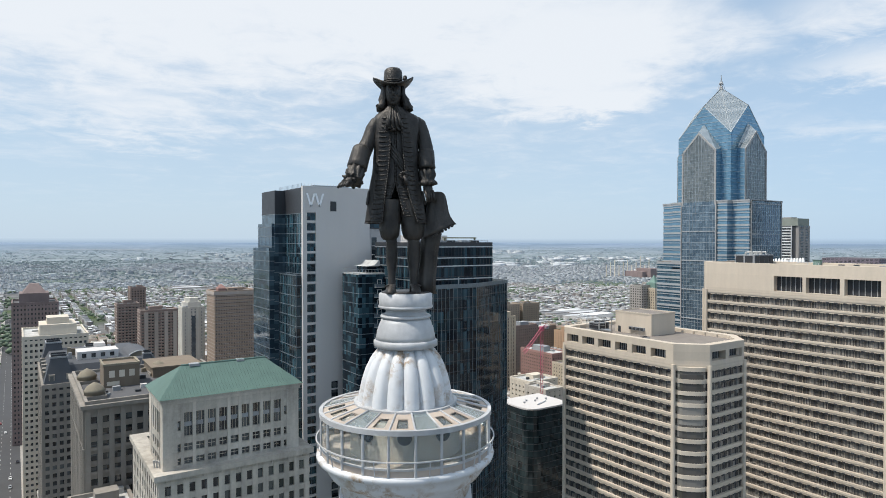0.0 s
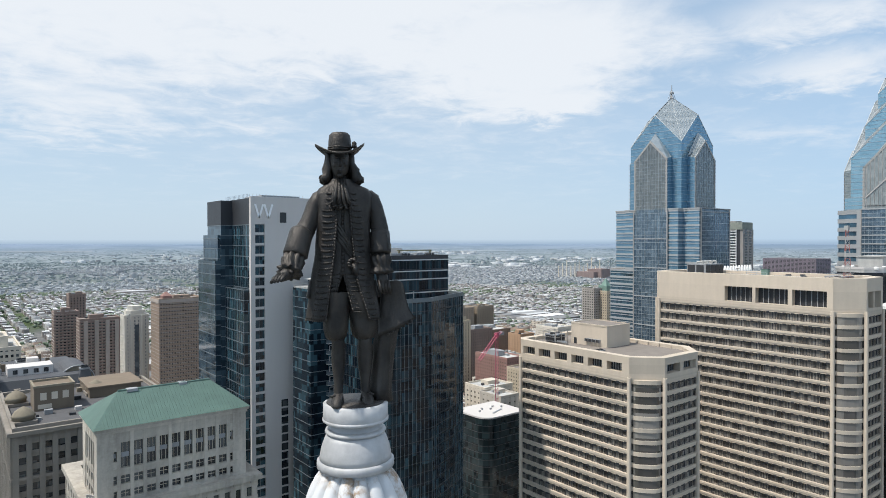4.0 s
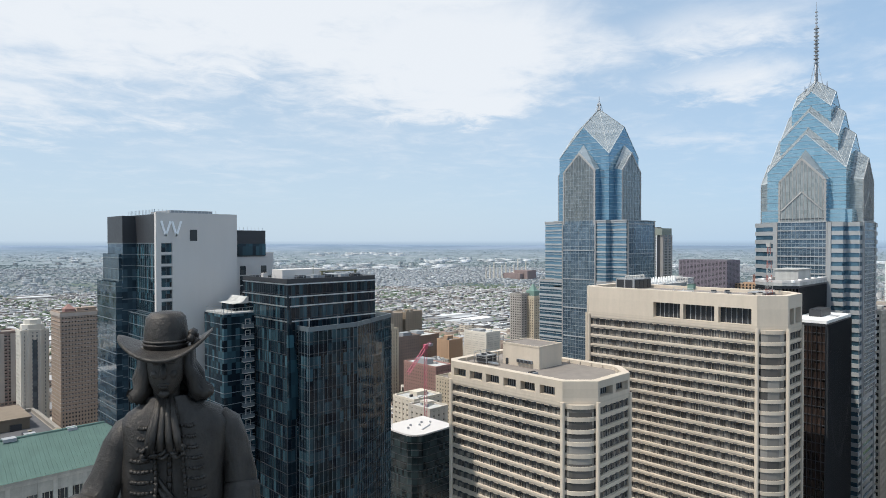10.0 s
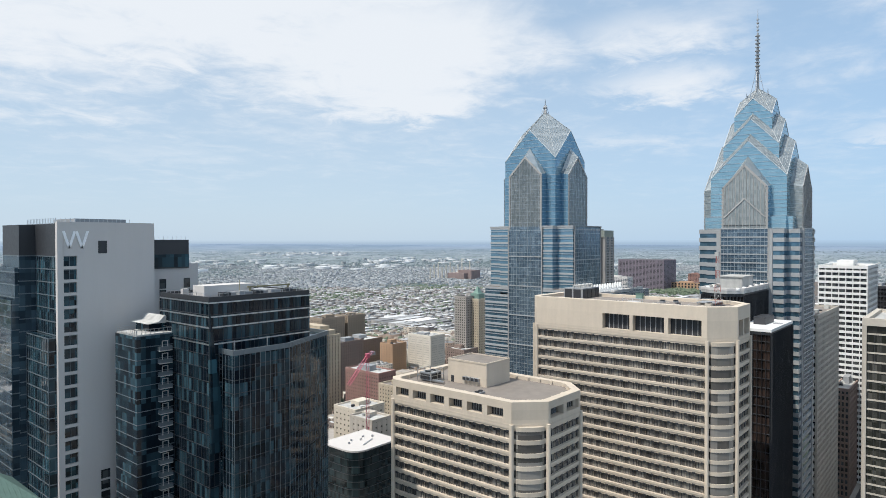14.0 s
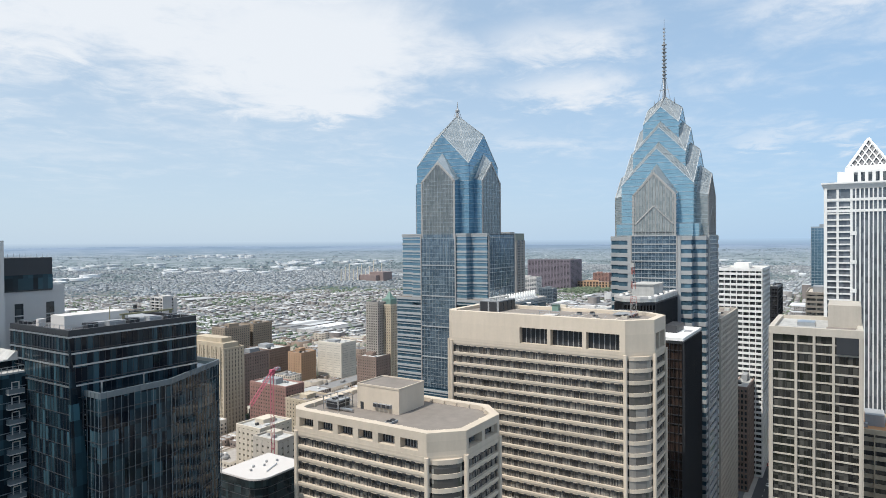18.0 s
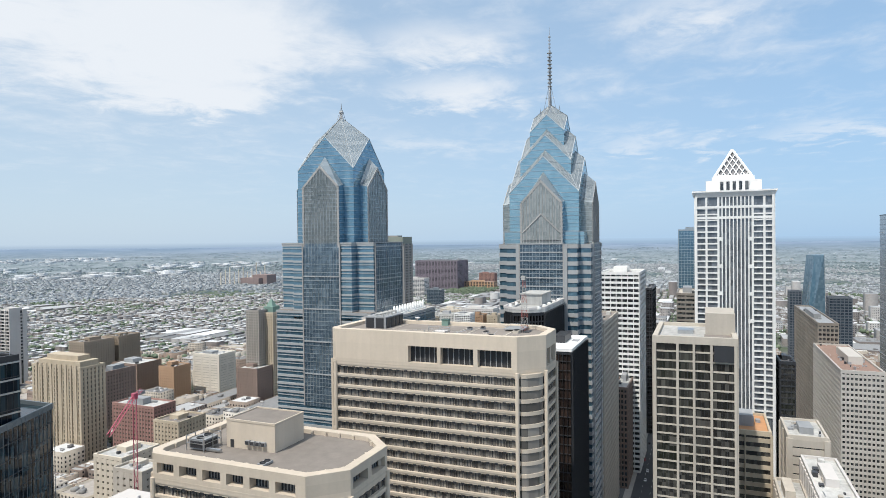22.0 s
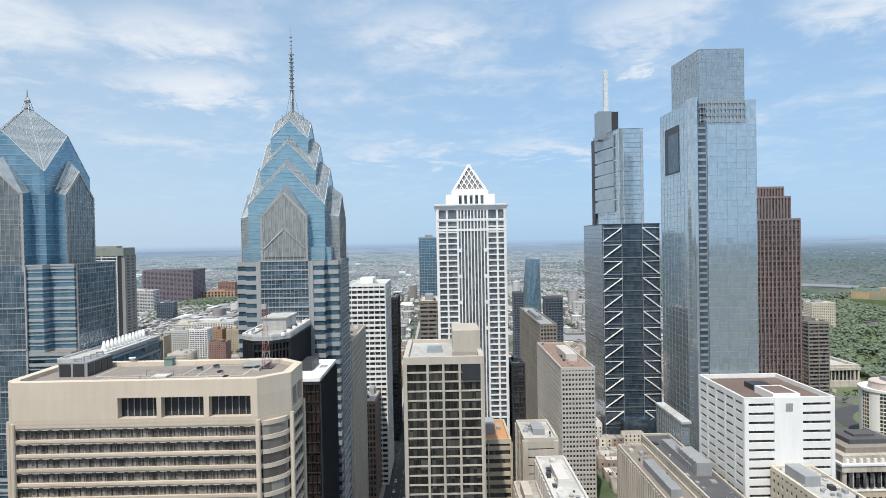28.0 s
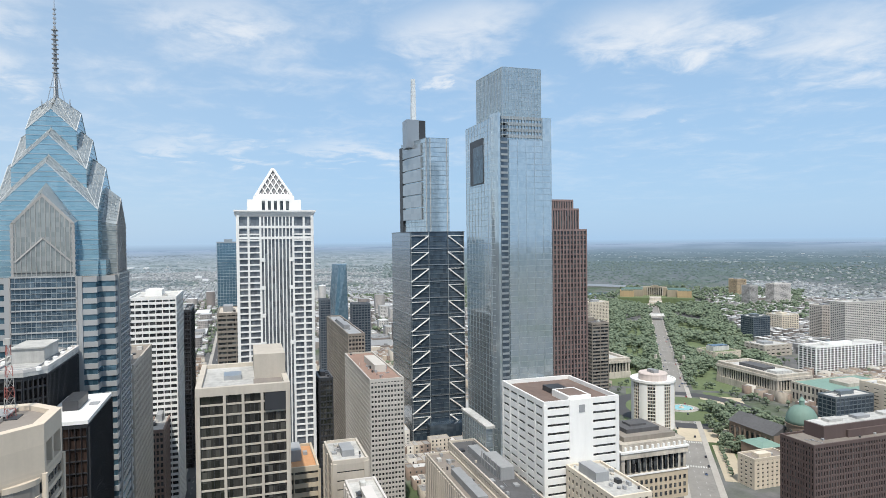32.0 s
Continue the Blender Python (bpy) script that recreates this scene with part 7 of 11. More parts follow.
def slit_block():
    ob = thing("white_office_block", "white office block with dark slit windows and a sunken roof", "office block", -391, 158, 0)
    A = rect(-419, -364, 135.6, 180.6)
    part("glazing", Mesh().prism(offset(A, -0.6), 0, 102.9), WINDOW, ob)
    for i in range(19):
        z = 101.4 - 4.55 * i
        part("spandrel", Mesh().ring(A, 0, 0.9, z - 3.2, z), WHITE_PANEL, ob)
    part("blank_panel", Mesh().box(-365.2, -363.6, 150.5, 164.5, 0, 105.5), WHITE_PANEL, ob)
    for y in (136.2, 180.0):
        part("corner_panel", Mesh().box(-365.6, -363.72, y - 1.4 + (0.8 if y < 150 else 0), y + 1.4 - (0.8 if y > 150 else 0), 0, 104), WHITE_PANEL, ob)
    for x in (-418.0, -407.6, -396.6, -385.6, -374.8, -365.0):
        part("side_pier", Mesh().box(x - 0.9, x + 0.9, 135.45, 136.3, 20, 104.5), WHITE_PANEL, ob)
    part("crown", Mesh().ring(A, 0.1, 1.0, 102.7, 105.6), WHITE_PANEL, ob)
    part("plant_house", Mesh().box(-384, -365.3, 150.7, 164.3, 102.9, 107.0), WHITE_PANEL, ob, "white roof plant house")
    part("plant_pit", Mesh().box(-382, -367, 152.2, 162.8, 107.0, 107.15), stone("rusty_roof", (0.155, 0.112, 0.095), 0.9, 0.4), ob)
    part("plant_house", Mesh().box(-398, -388, 152, 162, 102.9, 106.2), DARK_METAL, ob, "dark louvred plant")
    part("roof", Mesh().prism(offset(A, -0.9), 102.9, 103.3), bpy.data.materials["rusty_roof"], ob)
    part("sign_plate", Mesh().box(-363.6, -363.4, 156, 159.5, 98.6, 102.6), GREY_METAL, ob)


grid_block()
slit_block()

# ---- the nearer city blocks ----
R = rect
# dark glass whose brown tint is a reflection put into its colour
BROWN_REFLECTION = glass("brown_reflection_glass", (0.022, 0.017, 0.016), (0.09, 0.06, 0.05), 1.6, 3.8, 0.4, 0.05, 0.35)
SASH = glass("dull_sash_window", (0.035, 0.032, 0.03), (0.20, 0.185, 0.16), 1.3, 3.1, 0.4, 0.12)
ROWS = [
    # name, label, outline, top, wall, glass, storey, sill, bay, pier, roof
    ("stone_office", "grey stone office building with corner domes", R(-50, -2, -256, -200), 106.5, GREYSTONE, WINDOW, 4.0, 1.8, 3.4, 1.5, ROOF_DARK),
    ("stone_annex", "low grey stone annex with a flat roof", R(-14, 3, -199, -184), 78, GREYSTONE, WINDOW, 4.0, 1.8, 3.4, 1.4, ROOF_WHITE),
    ("mansard_hotel", "ornate brown stone hotel with a dark mansard", R(-46, 6, -400, -330), 88, GREYSTONE, WINDOW, 3.8, 1.8, 3.0, 1.3, ROOF_DARK),
    ("stepped_office", "cream office building with many small windows", R(-22, 13, -480, -430), 99, CREAM, WINDOW, 3.6, 1.9, 2.6, 1.2, ROOF_WHITE),
    ("deco_tower", "dusky brown brick tower with setbacks", R(-12, 19, -600, -560), 109, stone("dusky_brick", (0.21, 0.16, 0.15), 0.9), WINDOW, 3.5, 1.9, 2.4, 1.3, ROOF_DARK),
    ("brick_slab", "brown brick apartment slab", R(-91, -70, -720, -700), 92, BROWN_BRICK, WINDOW, 2.9, 1.4, 2.6, 1.1, ROOF_DARK),
    ("brick_slab", "dark brown brick apartment slab with balconies", R(-117, -83, -660, -640), 90, stone("umber_brick", (0.25, 0.185, 0.16), 0.9), WINDOW, 2.9, 1.5, 2.4, 0.8, BEIGE_ROOF),
    ("cream_tower", "slender cream apartment tower with vertical piers", R(-123.5, -104.5, -577, -560), 99, stone("cream_terracotta", (0.60, 0.565, 0.50), 0.8, 0.15), stone("grey_spandrel", (0.20, 0.21, 0.22), 0.5, 0.2), 3.0, 1.2, 3.2, 1.7, ROOF_WHITE),
    ("brick_tower", "brown brick apartment tower with a small roof turret", R(-157, -122, -546, -520), 115, stone("tan_brown_brick", (0.33, 0.25, 0.195), 0.9), WINDOW, 2.9, 1.45, 2.2, 1.05, BEIGE_ROOF),
    ("brick_slab", "dark brown brick building far down the avenue", R(-108, -92, -790, -770), 104, BROWN_BRICK, WINDOW, 2.9, 1.4, 2.6, 1.1, ROOF_DARK),
    # south-west quarter
    ("tan_tower", "tan stone tower with stepped piers", R(-412, -389, -530, -473), 80, TAN_BRICK, SASH, 3.6, 1.2, 2.8, 1.7, ROOF_DARK),
    ("brown_block", "dark brown brick apartment block", R(-485, -452, -545, -521), 61, BROWN_BRICK, SASH, 3.2, 1.7, 2.6, 1.3, ROOF_DARK),
    ("tan_block", "grey-tan apartment block with roof house", R(-583, -543, -690, -665), 67, stone("grey_tan_brick", (0.32, 0.26, 0.20), 0.9), SASH, 3.1, 1.6, 2.6, 1.2, BEIGE_ROOF),
    ("tan_block", "grey-brown apartment block with roof house", R(-621, -589, -690, -665), 67, stone("dun_brick", (0.30, 0.24, 0.18), 0.9), SASH, 3.1, 1.6, 2.6, 1.2, BEIGE_ROOF),
    ("brown_block", "brown brick apartment block with pale top", R(-593, -558, -640, -601), 43, stone("dull_brown_brick", (0.24, 0.17, 0.13), 0.9), SASH, 3.1, 1.6, 2.6, 1.2, ROOF_WHITE),
    ("orange_block", "orange brick apartment block", R(-589, -564, -575, -553), 42, ORANGE_BRICK, SASH, 3.1, 1.6, 2.6, 1.4, BEIGE_ROOF),
    ("white_slab", "white apartment slab with a blank end wall", R(-634, -606, -566, -527), 50, stone("white_brick", (0.66, 0.61, 0.53), 0.85, 0.08), stone("cream_joint", (0.42, 0.39, 0.34), 0.9), 3.0, 2.4, 9.0, 2.0, ROOF_WHITE),
    ("brown_block", "dark brown brick block with white roof house", R(-600, -566, -468, -441), 47, BROWN_BRICK, SASH, 3.2, 1.7, 2.6, 1.3, ROOF_WHITE),
    ("red_block", "red brick apartment block", R(-424, -402, -454, -409), 51, RED_BRICK, SASH, 3.2, 1.7, 2.4, 1.1, ROOF_WHITE),
    ("tan_block", "tan brick block with roof plant", R(-406, -379, -385, -361), 50, TAN_BRICK, SASH, 3.2, 1.7, 2.6, 1.3, BEIGE_ROOF),
    ("thin_tower", "slender grey apartment tower", R(-612, -581, -467, -450), 106, stone("grey_slab", (0.36, 0.33, 0.30), 0.9), SASH, 2.9, 1.3, 2.4, 0.8, ROOF_DARK),
    ("thin_tower", "slender tan brick tower with a pointed top", R(-612, -592, -458, -440), 103, TAN_BRICK, SASH, 3.0, 1.5, 2.4, 1.2, ROOF_DARK),
    ("white_low", "low cream building with a flat white roof", R(-340, -311, -362, -338), 49, CREAM, SASH, 3.8, 2.4, 5, 2.5, ROOF_WHITE),
    ("dark_office", "dark stone office block", R(-300, -262, -470, -420), 60, GREYSTONE, SASH, 3.6, 1.7, 3.0, 1.3, ROOF_DARK),
    ("dark_office", "dark brick office block with roof pipes", R(-262, -222, -400, -352), 52, BROWN_BRICK, SASH, 3.6, 1.7, 3.0, 1.3, ROOF_DARK),
    ("low_office", "tan office block with a white roof", R(-305, -288, -318, -296), 54, CONCRETE, SASH, 3.8, 2.6, 6, 3.0, ROOF_WHITE),
    # along the market street
    ("bronze_tower", "black glass office block with a white roof", R(-328, -290, -74, -60.4), 134, DARK_METAL, BROWN_REFLECTION, 3.8, 0.35, 1.6, 0.08, ROOF_WHITE),
    ("black_tower", "black glass office tower with a pale roof", chamfered(-352, -300, -93, -75.2, 5.5), 148, DARK_METAL, BLACK_GLASS, 3.8, 0.6, 1.6, 0.18, ROOF_WHITE),
    ("tan_office", "slim tan concrete office tower", R(-490, -420, -94, -66), 128, CONCRETE, WINDOW_B, 3.8, 1.5, 2.6, 1.1, BEIGE_ROOF),
    ("white_office", "white office tower with a bold window grid", R(-590, -535, -86, -55.6), 153, WHITE_PANEL, WINDOW, 3.9, 1.75, 4.6, 0.5, ROOF_WHITE),
    ("dark_office", "dark glass office slab", R(-690, -640, -66, -54), 133, DARK_METAL, BLACK_GLASS, 3.9, 0.5, 2.0, 0.2, ROOF_DARK),
    ("dark_office", "low brown office building beside the street", R(-560, -500, -71, -61), 72, BROWN_BRICK, WINDOW, 3.9, 1.4, 2.4, 0.9, ROOF_WHITE),
    ("blue_slab", "blue glass slab behind the white tower", R(-1040, -1000, -44, -12), 190, SILVER, MID_BLUE, 4.0, 0.4, 3.0, 0.2, ROOF_DARK),
    ("terraced_office", "brown office block with long window bands", R(-700, -640, -33, -10), 129, GREYSTONE, WINDOW, 4.0, 2.0, 8, 0.6, CONCRETE),
    ("dark_slab", "dark glass slab beside the white tower", R(-514, -490, 35, 44), 99, DARK_METAL, WINDOW_B, 3.8, 0.9, 2.4, 0.3, ROOF_DARK),
    ("ribbed_slab", "long brown slab with ribbed windows", R(-721, -586, 70, 84), 113, GREYSTONE, WINDOW, 3.4, 1.5, 2.6, 0.7, GREY_METAL),
    ("beige_slab", "long beige apartment slab with small windows", R(-586, -480, 67, 90), 97.5, stone("grey_beige_panel", (0.50, 0.475, 0.44), 0.85, 0.12), WINDOW, 3.3, 1.6, 2.2, 0.8, stone("rust_roof", (0.30, 0.20, 0.16), 0.9)),
    ("beige_office", "plain beige block with roof plant", R(-388, -357, 25, 41.5), 89, CONCRETE, WINDOW, 4.0, 3.4, 20, 2, ROOF_WHITE),
    ("orange_office", "tan office block with an orange terrace floor", R(-372, -340, -4, 17), 94, TAN_BRICK, WINDOW_B, 3.9, 1.9, 12, 0.5, stone("orange_terrace", (0.48, 0.25, 0.12), 0.8)),
    ("rail_office", "long tan stone office building with stepped roofs", R(-452, -335, 97, 113), 54, CONCRETE, WINDOW, 4.0, 2.2, 4.0, 1.8, BEIGE_ROOF),
    ("rail_office", "upper tier of the tan stone office building", R(-456, -335, 113.2, 131), 59, CONCRETE, WINDOW, 4.0, 2.2, 4.0, 1.8, ROOF_DARK),
    ("pale_office", "pale concrete block with a long stained white roof", R(-347, -296, 29, 42.5), 83.5, GREY_PANEL, WINDOW, 4.0, 2.8, 5.0, 2.8, ROOF_WHITE),
    ("pale_office", "low pale block with a stained white roof", R(-342, -300, 18, 28.6), 74, CONCRETE, WINDOW, 4.0, 2.8, 5.0, 2.8, ROOF_WHITE),
    ("club_building", "pale stone building with a cluttered white roof", R(-362.5, -318, 147.6, 168), 71, CREAM, WINDOW, 4.4, 2.4, 4.0, 2.0, ROOF_WHITE),
    ("grey_block", "grey office block behind the glass towers", R(-660, -610, 205, 240), 70, CREAM, WINDOW, 3.6, 1.8, 2.8, 1.2, ROOF_WHITE),
    ("dark_slab", "dark banded apartment slab beside the granite tower", R(-640, -590, 300, 318), 110, GREYSTONE, WINDOW, 3.2, 1.4, 6, 0.4, ROOF_DARK),
    # the western quarter before the river
    ("grid_flats", "pale grey apartment block with dark window columns", R(-1116, -1092, -467, -427), 45, stone("pale_grid", (0.50, 0.50, 0.48), 0.85, 0.1), WINDOW, 3.0, 1.5, 2.6, 1.1, ROOF_WHITE),
    ("white_flats", "white framed apartment block with dark windows", R(-1090, -1065, -415, -386), 50, WHITE_PANEL, WINDOW, 3.1, 1.2, 3.0, 0.7, ROOF_WHITE),
    ("orange_block", "orange-tan brick apartment block", R(-1145, -1118, -405, -381), 42, ORANGE_BRICK, WINDOW, 3.1, 1.7, 2.6, 1.4, BEIGE_ROOF),
    ("tan_block", "tan brick block beside the orange one", R(-1150, -1120, -374, -354), 42, TAN_BRICK, WINDOW, 3.1, 1.7, 2.6, 1.4, BEIGE_ROOF),
    ("red_block", "dull red brick block with a flat roof", R(-1030, -1005, -362, -337), 38, RED_BRICK, WINDOW, 3.1, 1.7, 2.6, 1.3, ROOF_DARK),
    ("white_low", "long pale office building with a white roof", R(-1310, -1279, -531, -484), 32, CREAM, WINDOW, 4.0, 2.0, 4.0, 1.5, ROOF_WHITE),
    ("white_low", "long grey-white building with flat roofs", R(-1320, -1278, -484, -413), 35, GREY_PANEL, WINDOW, 4.0, 2.0, 4.0, 1.5, ROOF_WHITE),
    ("glass_office", "small blue-grey glass office block", R(-1620, -1591, -700, -661), 46, SLATE, NAVY_GLASS, 4.0, 0.8, 4, 0.3, ROOF_WHITE),
    ("glass_office", "dark green glass block with a flat roof", R(-960, -926, -450, -411), 50, SLATE, NAVY_GLASS, 4.0, 0.5, 4, 0.3, ROOF_DARK),
    ("tan_block", "plain tan apartment block", R(-1072, -1045, -470, -447), 42, TAN_BRICK, WINDOW, 3.1, 1.7, 2.8, 1.5, BEIGE_ROOF),
    ("stadium_hall", "long pinkish brick hall with tall piers", R(-2190, -2150, -826, -690), 29, ORANGE_BRICK, WINDOW, 9.0, 3.0, 9, 4, ROOF_WHITE),
    ("hospital_block", "grey banded hospital tower across the river", R(-1850, -1811, -890, -806), 60, GREY_PANEL, NAVY_GLASS, 4.0, 1.8, 6, 0.8, ROOF_WHITE),
    ("hospital_block", "pale pink brick hospital building", R(-2210, -2176, -754, -697), 58, RED_BRICK, WINDOW, 4.0, 2.0, 4, 1.5, ROOF_WHITE),
    # north-west
    ("brown_office", "dark red-brown office building with a paved roof", R(-394, -368, 322, 470), 60, stone("maroon_brick", (0.105, 0.075, 0.07), 0.8), WINDOW, 3.9, 1.2, 2.2, 1.0, BEIGE_ROOF),
    ("cream_block", "cream apartment block with a blank wall", R(-464, -447, 352, 386), 22, CREAM, WINDOW, 3.2, 1.8, 4.0, 2.0, BEIGE_ROOF),
    ("glass_office", "blue-black glass office block with a white roof", R(-540, -520, 518, 566), 37, SLATE, NAVY_GLASS, 4.2, 0.7, 4, 0.3, ROOF_WHITE),
    ("cream_block", "tall plain cream block", R(-540, -505, 572, 600), 45, CREAM, WINDOW, 3.4, 2.6, 8, 4, ROOF_WHITE),
    ("courthouse", "classical stone court building with columns", R(-640, -575, 590, 690), 22, LIMESTONE, WINDOW, 11, 3.5, 4.2, 1.8, COPPER),
    ("apartment_row", "white apartment row with dark window bays", R(-758, -729, 728, 850), 38, WHITE_PANEL, WINDOW, 3.2, 0.9, 5.0, 1.2, ROOF_WHITE),
    ("slab_block", "tall grey-white apartment slab with balconies", R(-878, -850, 925, 1090), 80, stone("grey_white_slab", (0.52, 0.50, 0.47), 0.85), WINDOW, 2.9, 1.5, 3.2, 0.7, ROOF_WHITE),
    ("slab_block", "pale apartment slab with balconies", R(-972, -945, 984, 1018), 63, stone("pale_slab", (0.5, 0.46, 0.42), 0.85), WINDOW, 2.9, 1.5, 3.2, 0.7, ROOF_WHITE),
    ("glass_office", "dark glass office block on the hill", R(-1020, -989, 872, 910), 43, SLATE, NAVY_GLASS, 4.0, 0.8, 4, 0.3, ROOF_WHITE),
    ("cream_block", "cream institutional block with a flat roof", R(-1092, -1052, 1003, 1045), 33, CREAM, WINDOW, 3.6, 1.8, 3.6, 1.5, ROOF_WHITE),
    ("slab_block", "tan apartment block far along the avenue", R(-1692, -1656, 1450, 1486), 56, stone("golden_brick", (0.46, 0.36, 0.24), 0.9), WINDOW, 3.1, 1.5, 3.0, 1.0, ROOF_WHITE),
    ("slab_block", "grey apartment slab far along the avenue", R(-1480, -1450, 1303, 1330), 55, stone("mid_grey_slab", (0.42, 0.41, 0.40), 0.85), WINDOW, 3.1, 1.4, 3.0, 0.8, ROOF_WHITE),
    ("slab_block", "pale apartment slab far along the avenue", R(-1480, -1450, 1386, 1444), 57, GREY_PANEL, WINDOW, 3.1, 1.4, 3.0, 0.8, ROOF_WHITE),
    ("low_store", "low wide building with a white roof", R(-902, -860, 770, 824), 17, CONCRETE, WINDOW, 6, 4, 8, 3, ROOF_WHITE),
    ("cream_block", "cream apartment block among the trees", R(-1290, -1262, 700, 745), 52, CREAM, WINDOW, 3.1, 1.6, 2.8, 1.2, ROOF_WHITE),
]
made = {}
for name, label, o, top, wall, win, fh, sill, bay, pier, roof in ROWS:
    near = abs(o[1][0]) + abs(o[1][1]) < 700
    close = math.hypot(o[1][0] + 30, o[3][1]) < 330
    b = building(name, label, o, top, wall, win, fh, sill, bays=bay if near else bay * 1.3, pier=pier if near else pier * 1.3, roof=roof, join=not close,
                 category="office building" if "office" in name or "tower" in name else "building")
    made.setdefault(label, b)
    # a roof house and a vent or two
    x0, x1, y0, y1 = min(p[0] for p in o), max(p[0] for p in o), min(p[1] for p in o), max(p[1] for p in o)
    rr = random.Random(int(abs(x0 * 7 + y0 * 3)))
    w, d = (x1 - x0), (y1 - y0)
    a, c = rr.uniform(0.15, 0.4), rr.uniform(0.15, 0.4)
    if name not in ("stone_office", "mansard_hotel", "cream_tower"):
        part("roof_house", Mesh().box(x0 + a * w, x0 + (a + 0.38) * w, y0 + c * d, y0 + (c + 0.35) * d, top - 0.2, top + rr.uniform(2.5, 5.0)), wall if rr.random() < 0.6 else GREY_METAL, b)
    for q in range(4):
        px, py, s = x0 + rr.uniform(0.1, 0.85) * w, y0 + rr.uniform(0.1, 0.85) * d, rr.uniform(0.8, 2.2)
        part("roof_vent", Mesh().box(px - s, px + s, py - s * 0.7, py + s * 0.7, top - 0.1, top + rr.uniform(0.8, 2.0)), rr.choice((GREY_METAL, ROOF_WHITE, DARK_METAL)), b)


deck = chamfered(-352.4, -299.6, -93.4, -74.8, 5.5)
bk = made["black glass office tower with a pale roof"]
part("roof_deck", Mesh().prism(offset(deck, 0.1), 148.6, 150.0), ROOF_WHITE, bk, "pale octagonal roof deck")
part("deck_rim", Mesh().ring(deck, 0.2, 0.7, 150.0, 151.0), GREY_PANEL, bk)
part("deck_rim", Mesh().ring(offset(deck, -3.5), 0.0, 0.5, 150.0, 150.6), GREY_METAL, bk)
part("roof_house", Mesh().box(-336, -318, -89, -79, 150.0, 155.0).box(-336.5, -317.5, -89.5, -78.5, 155.0, 155.5), ROOF_WHITE, bk, "white roof house")
for q in range(10):
    part("deck_drum", Mesh().lathe([(0.9, 150.0), (0.9, 150.9), (0.5, 151.2)], 10, centre=(-348 + 5 * q, -76.9 if q % 2 else -91.2)), WHITE_PANEL, bk)
bz = made["black glass office block with a white roof"]
part("roof_deck", Mesh().prism(rect(-328.3, -289.7, -74.3, -60.1), 134.4, 135.6), WHITE_PANEL, bz, "white roof deck")


def balcony_tower():
    """Pale apartment slab: a blank end wall with a strip of windows and deep balconies on the long side."""
    x0, x1, y0, y1 = -557, -533, -806, -777
    ob = thing("balcony_tower", "pale concrete apartment tower with stacked balconies", "apartment tower", -545, -792, 0)
    pale = stone("pale_concrete", (0.50, 0.48, 0.46), 0.9, 0.12)
    part("core", Mesh().box(x0 + 2, x1 - 2.2, y0, y1 - 1.2, 0, 100.5), WINDOW, ob, "dark window wall")
    part("end_wall", Mesh().box(x1 - 13, x1 + 0.3, y1 - 1.4, y1, 0, 104), pale, ob, "blank pale end wall")
    part("end_wall", Mesh().box(x0 + 3, x1 - 16, y1 - 1.4, y1, 0, 102), pale, ob)
    part("roof_slab", Mesh().box(x0 + 1, x1 - 1.5, y0, y1 - 1.0, 100.5, 101.3), pale, ob)
    part("plant_house", Mesh().box(x1 - 16, x1 - 4, y1 - 16, y1 - 1.6, 101.3, 104.2), pale, ob)
    for y in (y0, y0 + 10, y1 - 9):
        part("fin_wall", Mesh().box(x1 - 2.6, x1 + 0.2, y - 0.5, y + 0.9, 0, 101.3), pale, ob)
    z = 40.0
    while z < 100:
        part("balcony", Mesh().box(x1 - 2.3, x1, y0 + 0.6, y1 - 1.5, z, z + 1.35), pale, ob)
        part("balcony", Mesh().box(x0 - 0.6, x0 + 3.5, y1 - 3.0, y1 - 0.1, z, z + 1.2), pale, ob)
        part("spandrel", Mesh().box(x1 - 16.1, x1 - 12.9, y1 - 1.35, y1 - 0.1, z, z + 1.5), pale, ob)
        z += 4.0


balcony_tower()
tk = thing("rooftop_tank", "dark round water tank on a flat roof", "water tank", -484, -774, 0)
part("house", Mesh().box(-497, -483, -785, -764, 0, 92), GREYSTONE, tk, "dark stone building")
part("tank", Mesh().prism([(-489 + 2.4 * math.cos(0.4 * i), -770 + 2.4 * math.sin(0.4 * i)) for i in range(15)], 91.9, 97), DARK_METAL, tk, "dark water tank")

# ---- landmark extras on the nearer roofs ----


def small_dome(parent, x, y, z, r, mat_):
    part("corner_dome", Mesh().lathe([(r, z), (r, z + 1.2), (r * 1.1, z + 1.4), (r * 0.95, z + 2.0), (r * 0.75, z + 3.0), (r * 0.4, z + 3.7), (0.15, z + 4.3)], 16, centre=(x, y)), mat_, parent, "", True)


lt = made["grey stone office building with corner domes"]
STAINED = stone("stained_tan_stone", (0.27, 0.235, 0.175), 0.9, 0.35)
for x, y in ((-5.5, -210), (-5.5, -237), (-30, -239), (-46, -206)):
    part("dome_base", Mesh().box(x - 3.4, x + 3.4, y - 3.4, y + 3.4, 106.3, 107.6), GREYSTONE, lt)
    small_dome(lt, x, y, 107.4, 3.1, STAINED)
part("cornice", Mesh().ring(R(-50, -2, -256, -200), 1.4, 1.2, 105.4, 106.6), GREYSTONE, lt, "deep stone cornice")
part("cornice", Mesh().ring(R(-50, -2, -256, -200), 0.6, 1.0, 92.0, 92.9), GREYSTONE, lt)
part("cornice", Mesh().ring(R(-50, -2, -256, -200), 0.5, 1.0, 84.4, 85.2), GREYSTONE, lt)
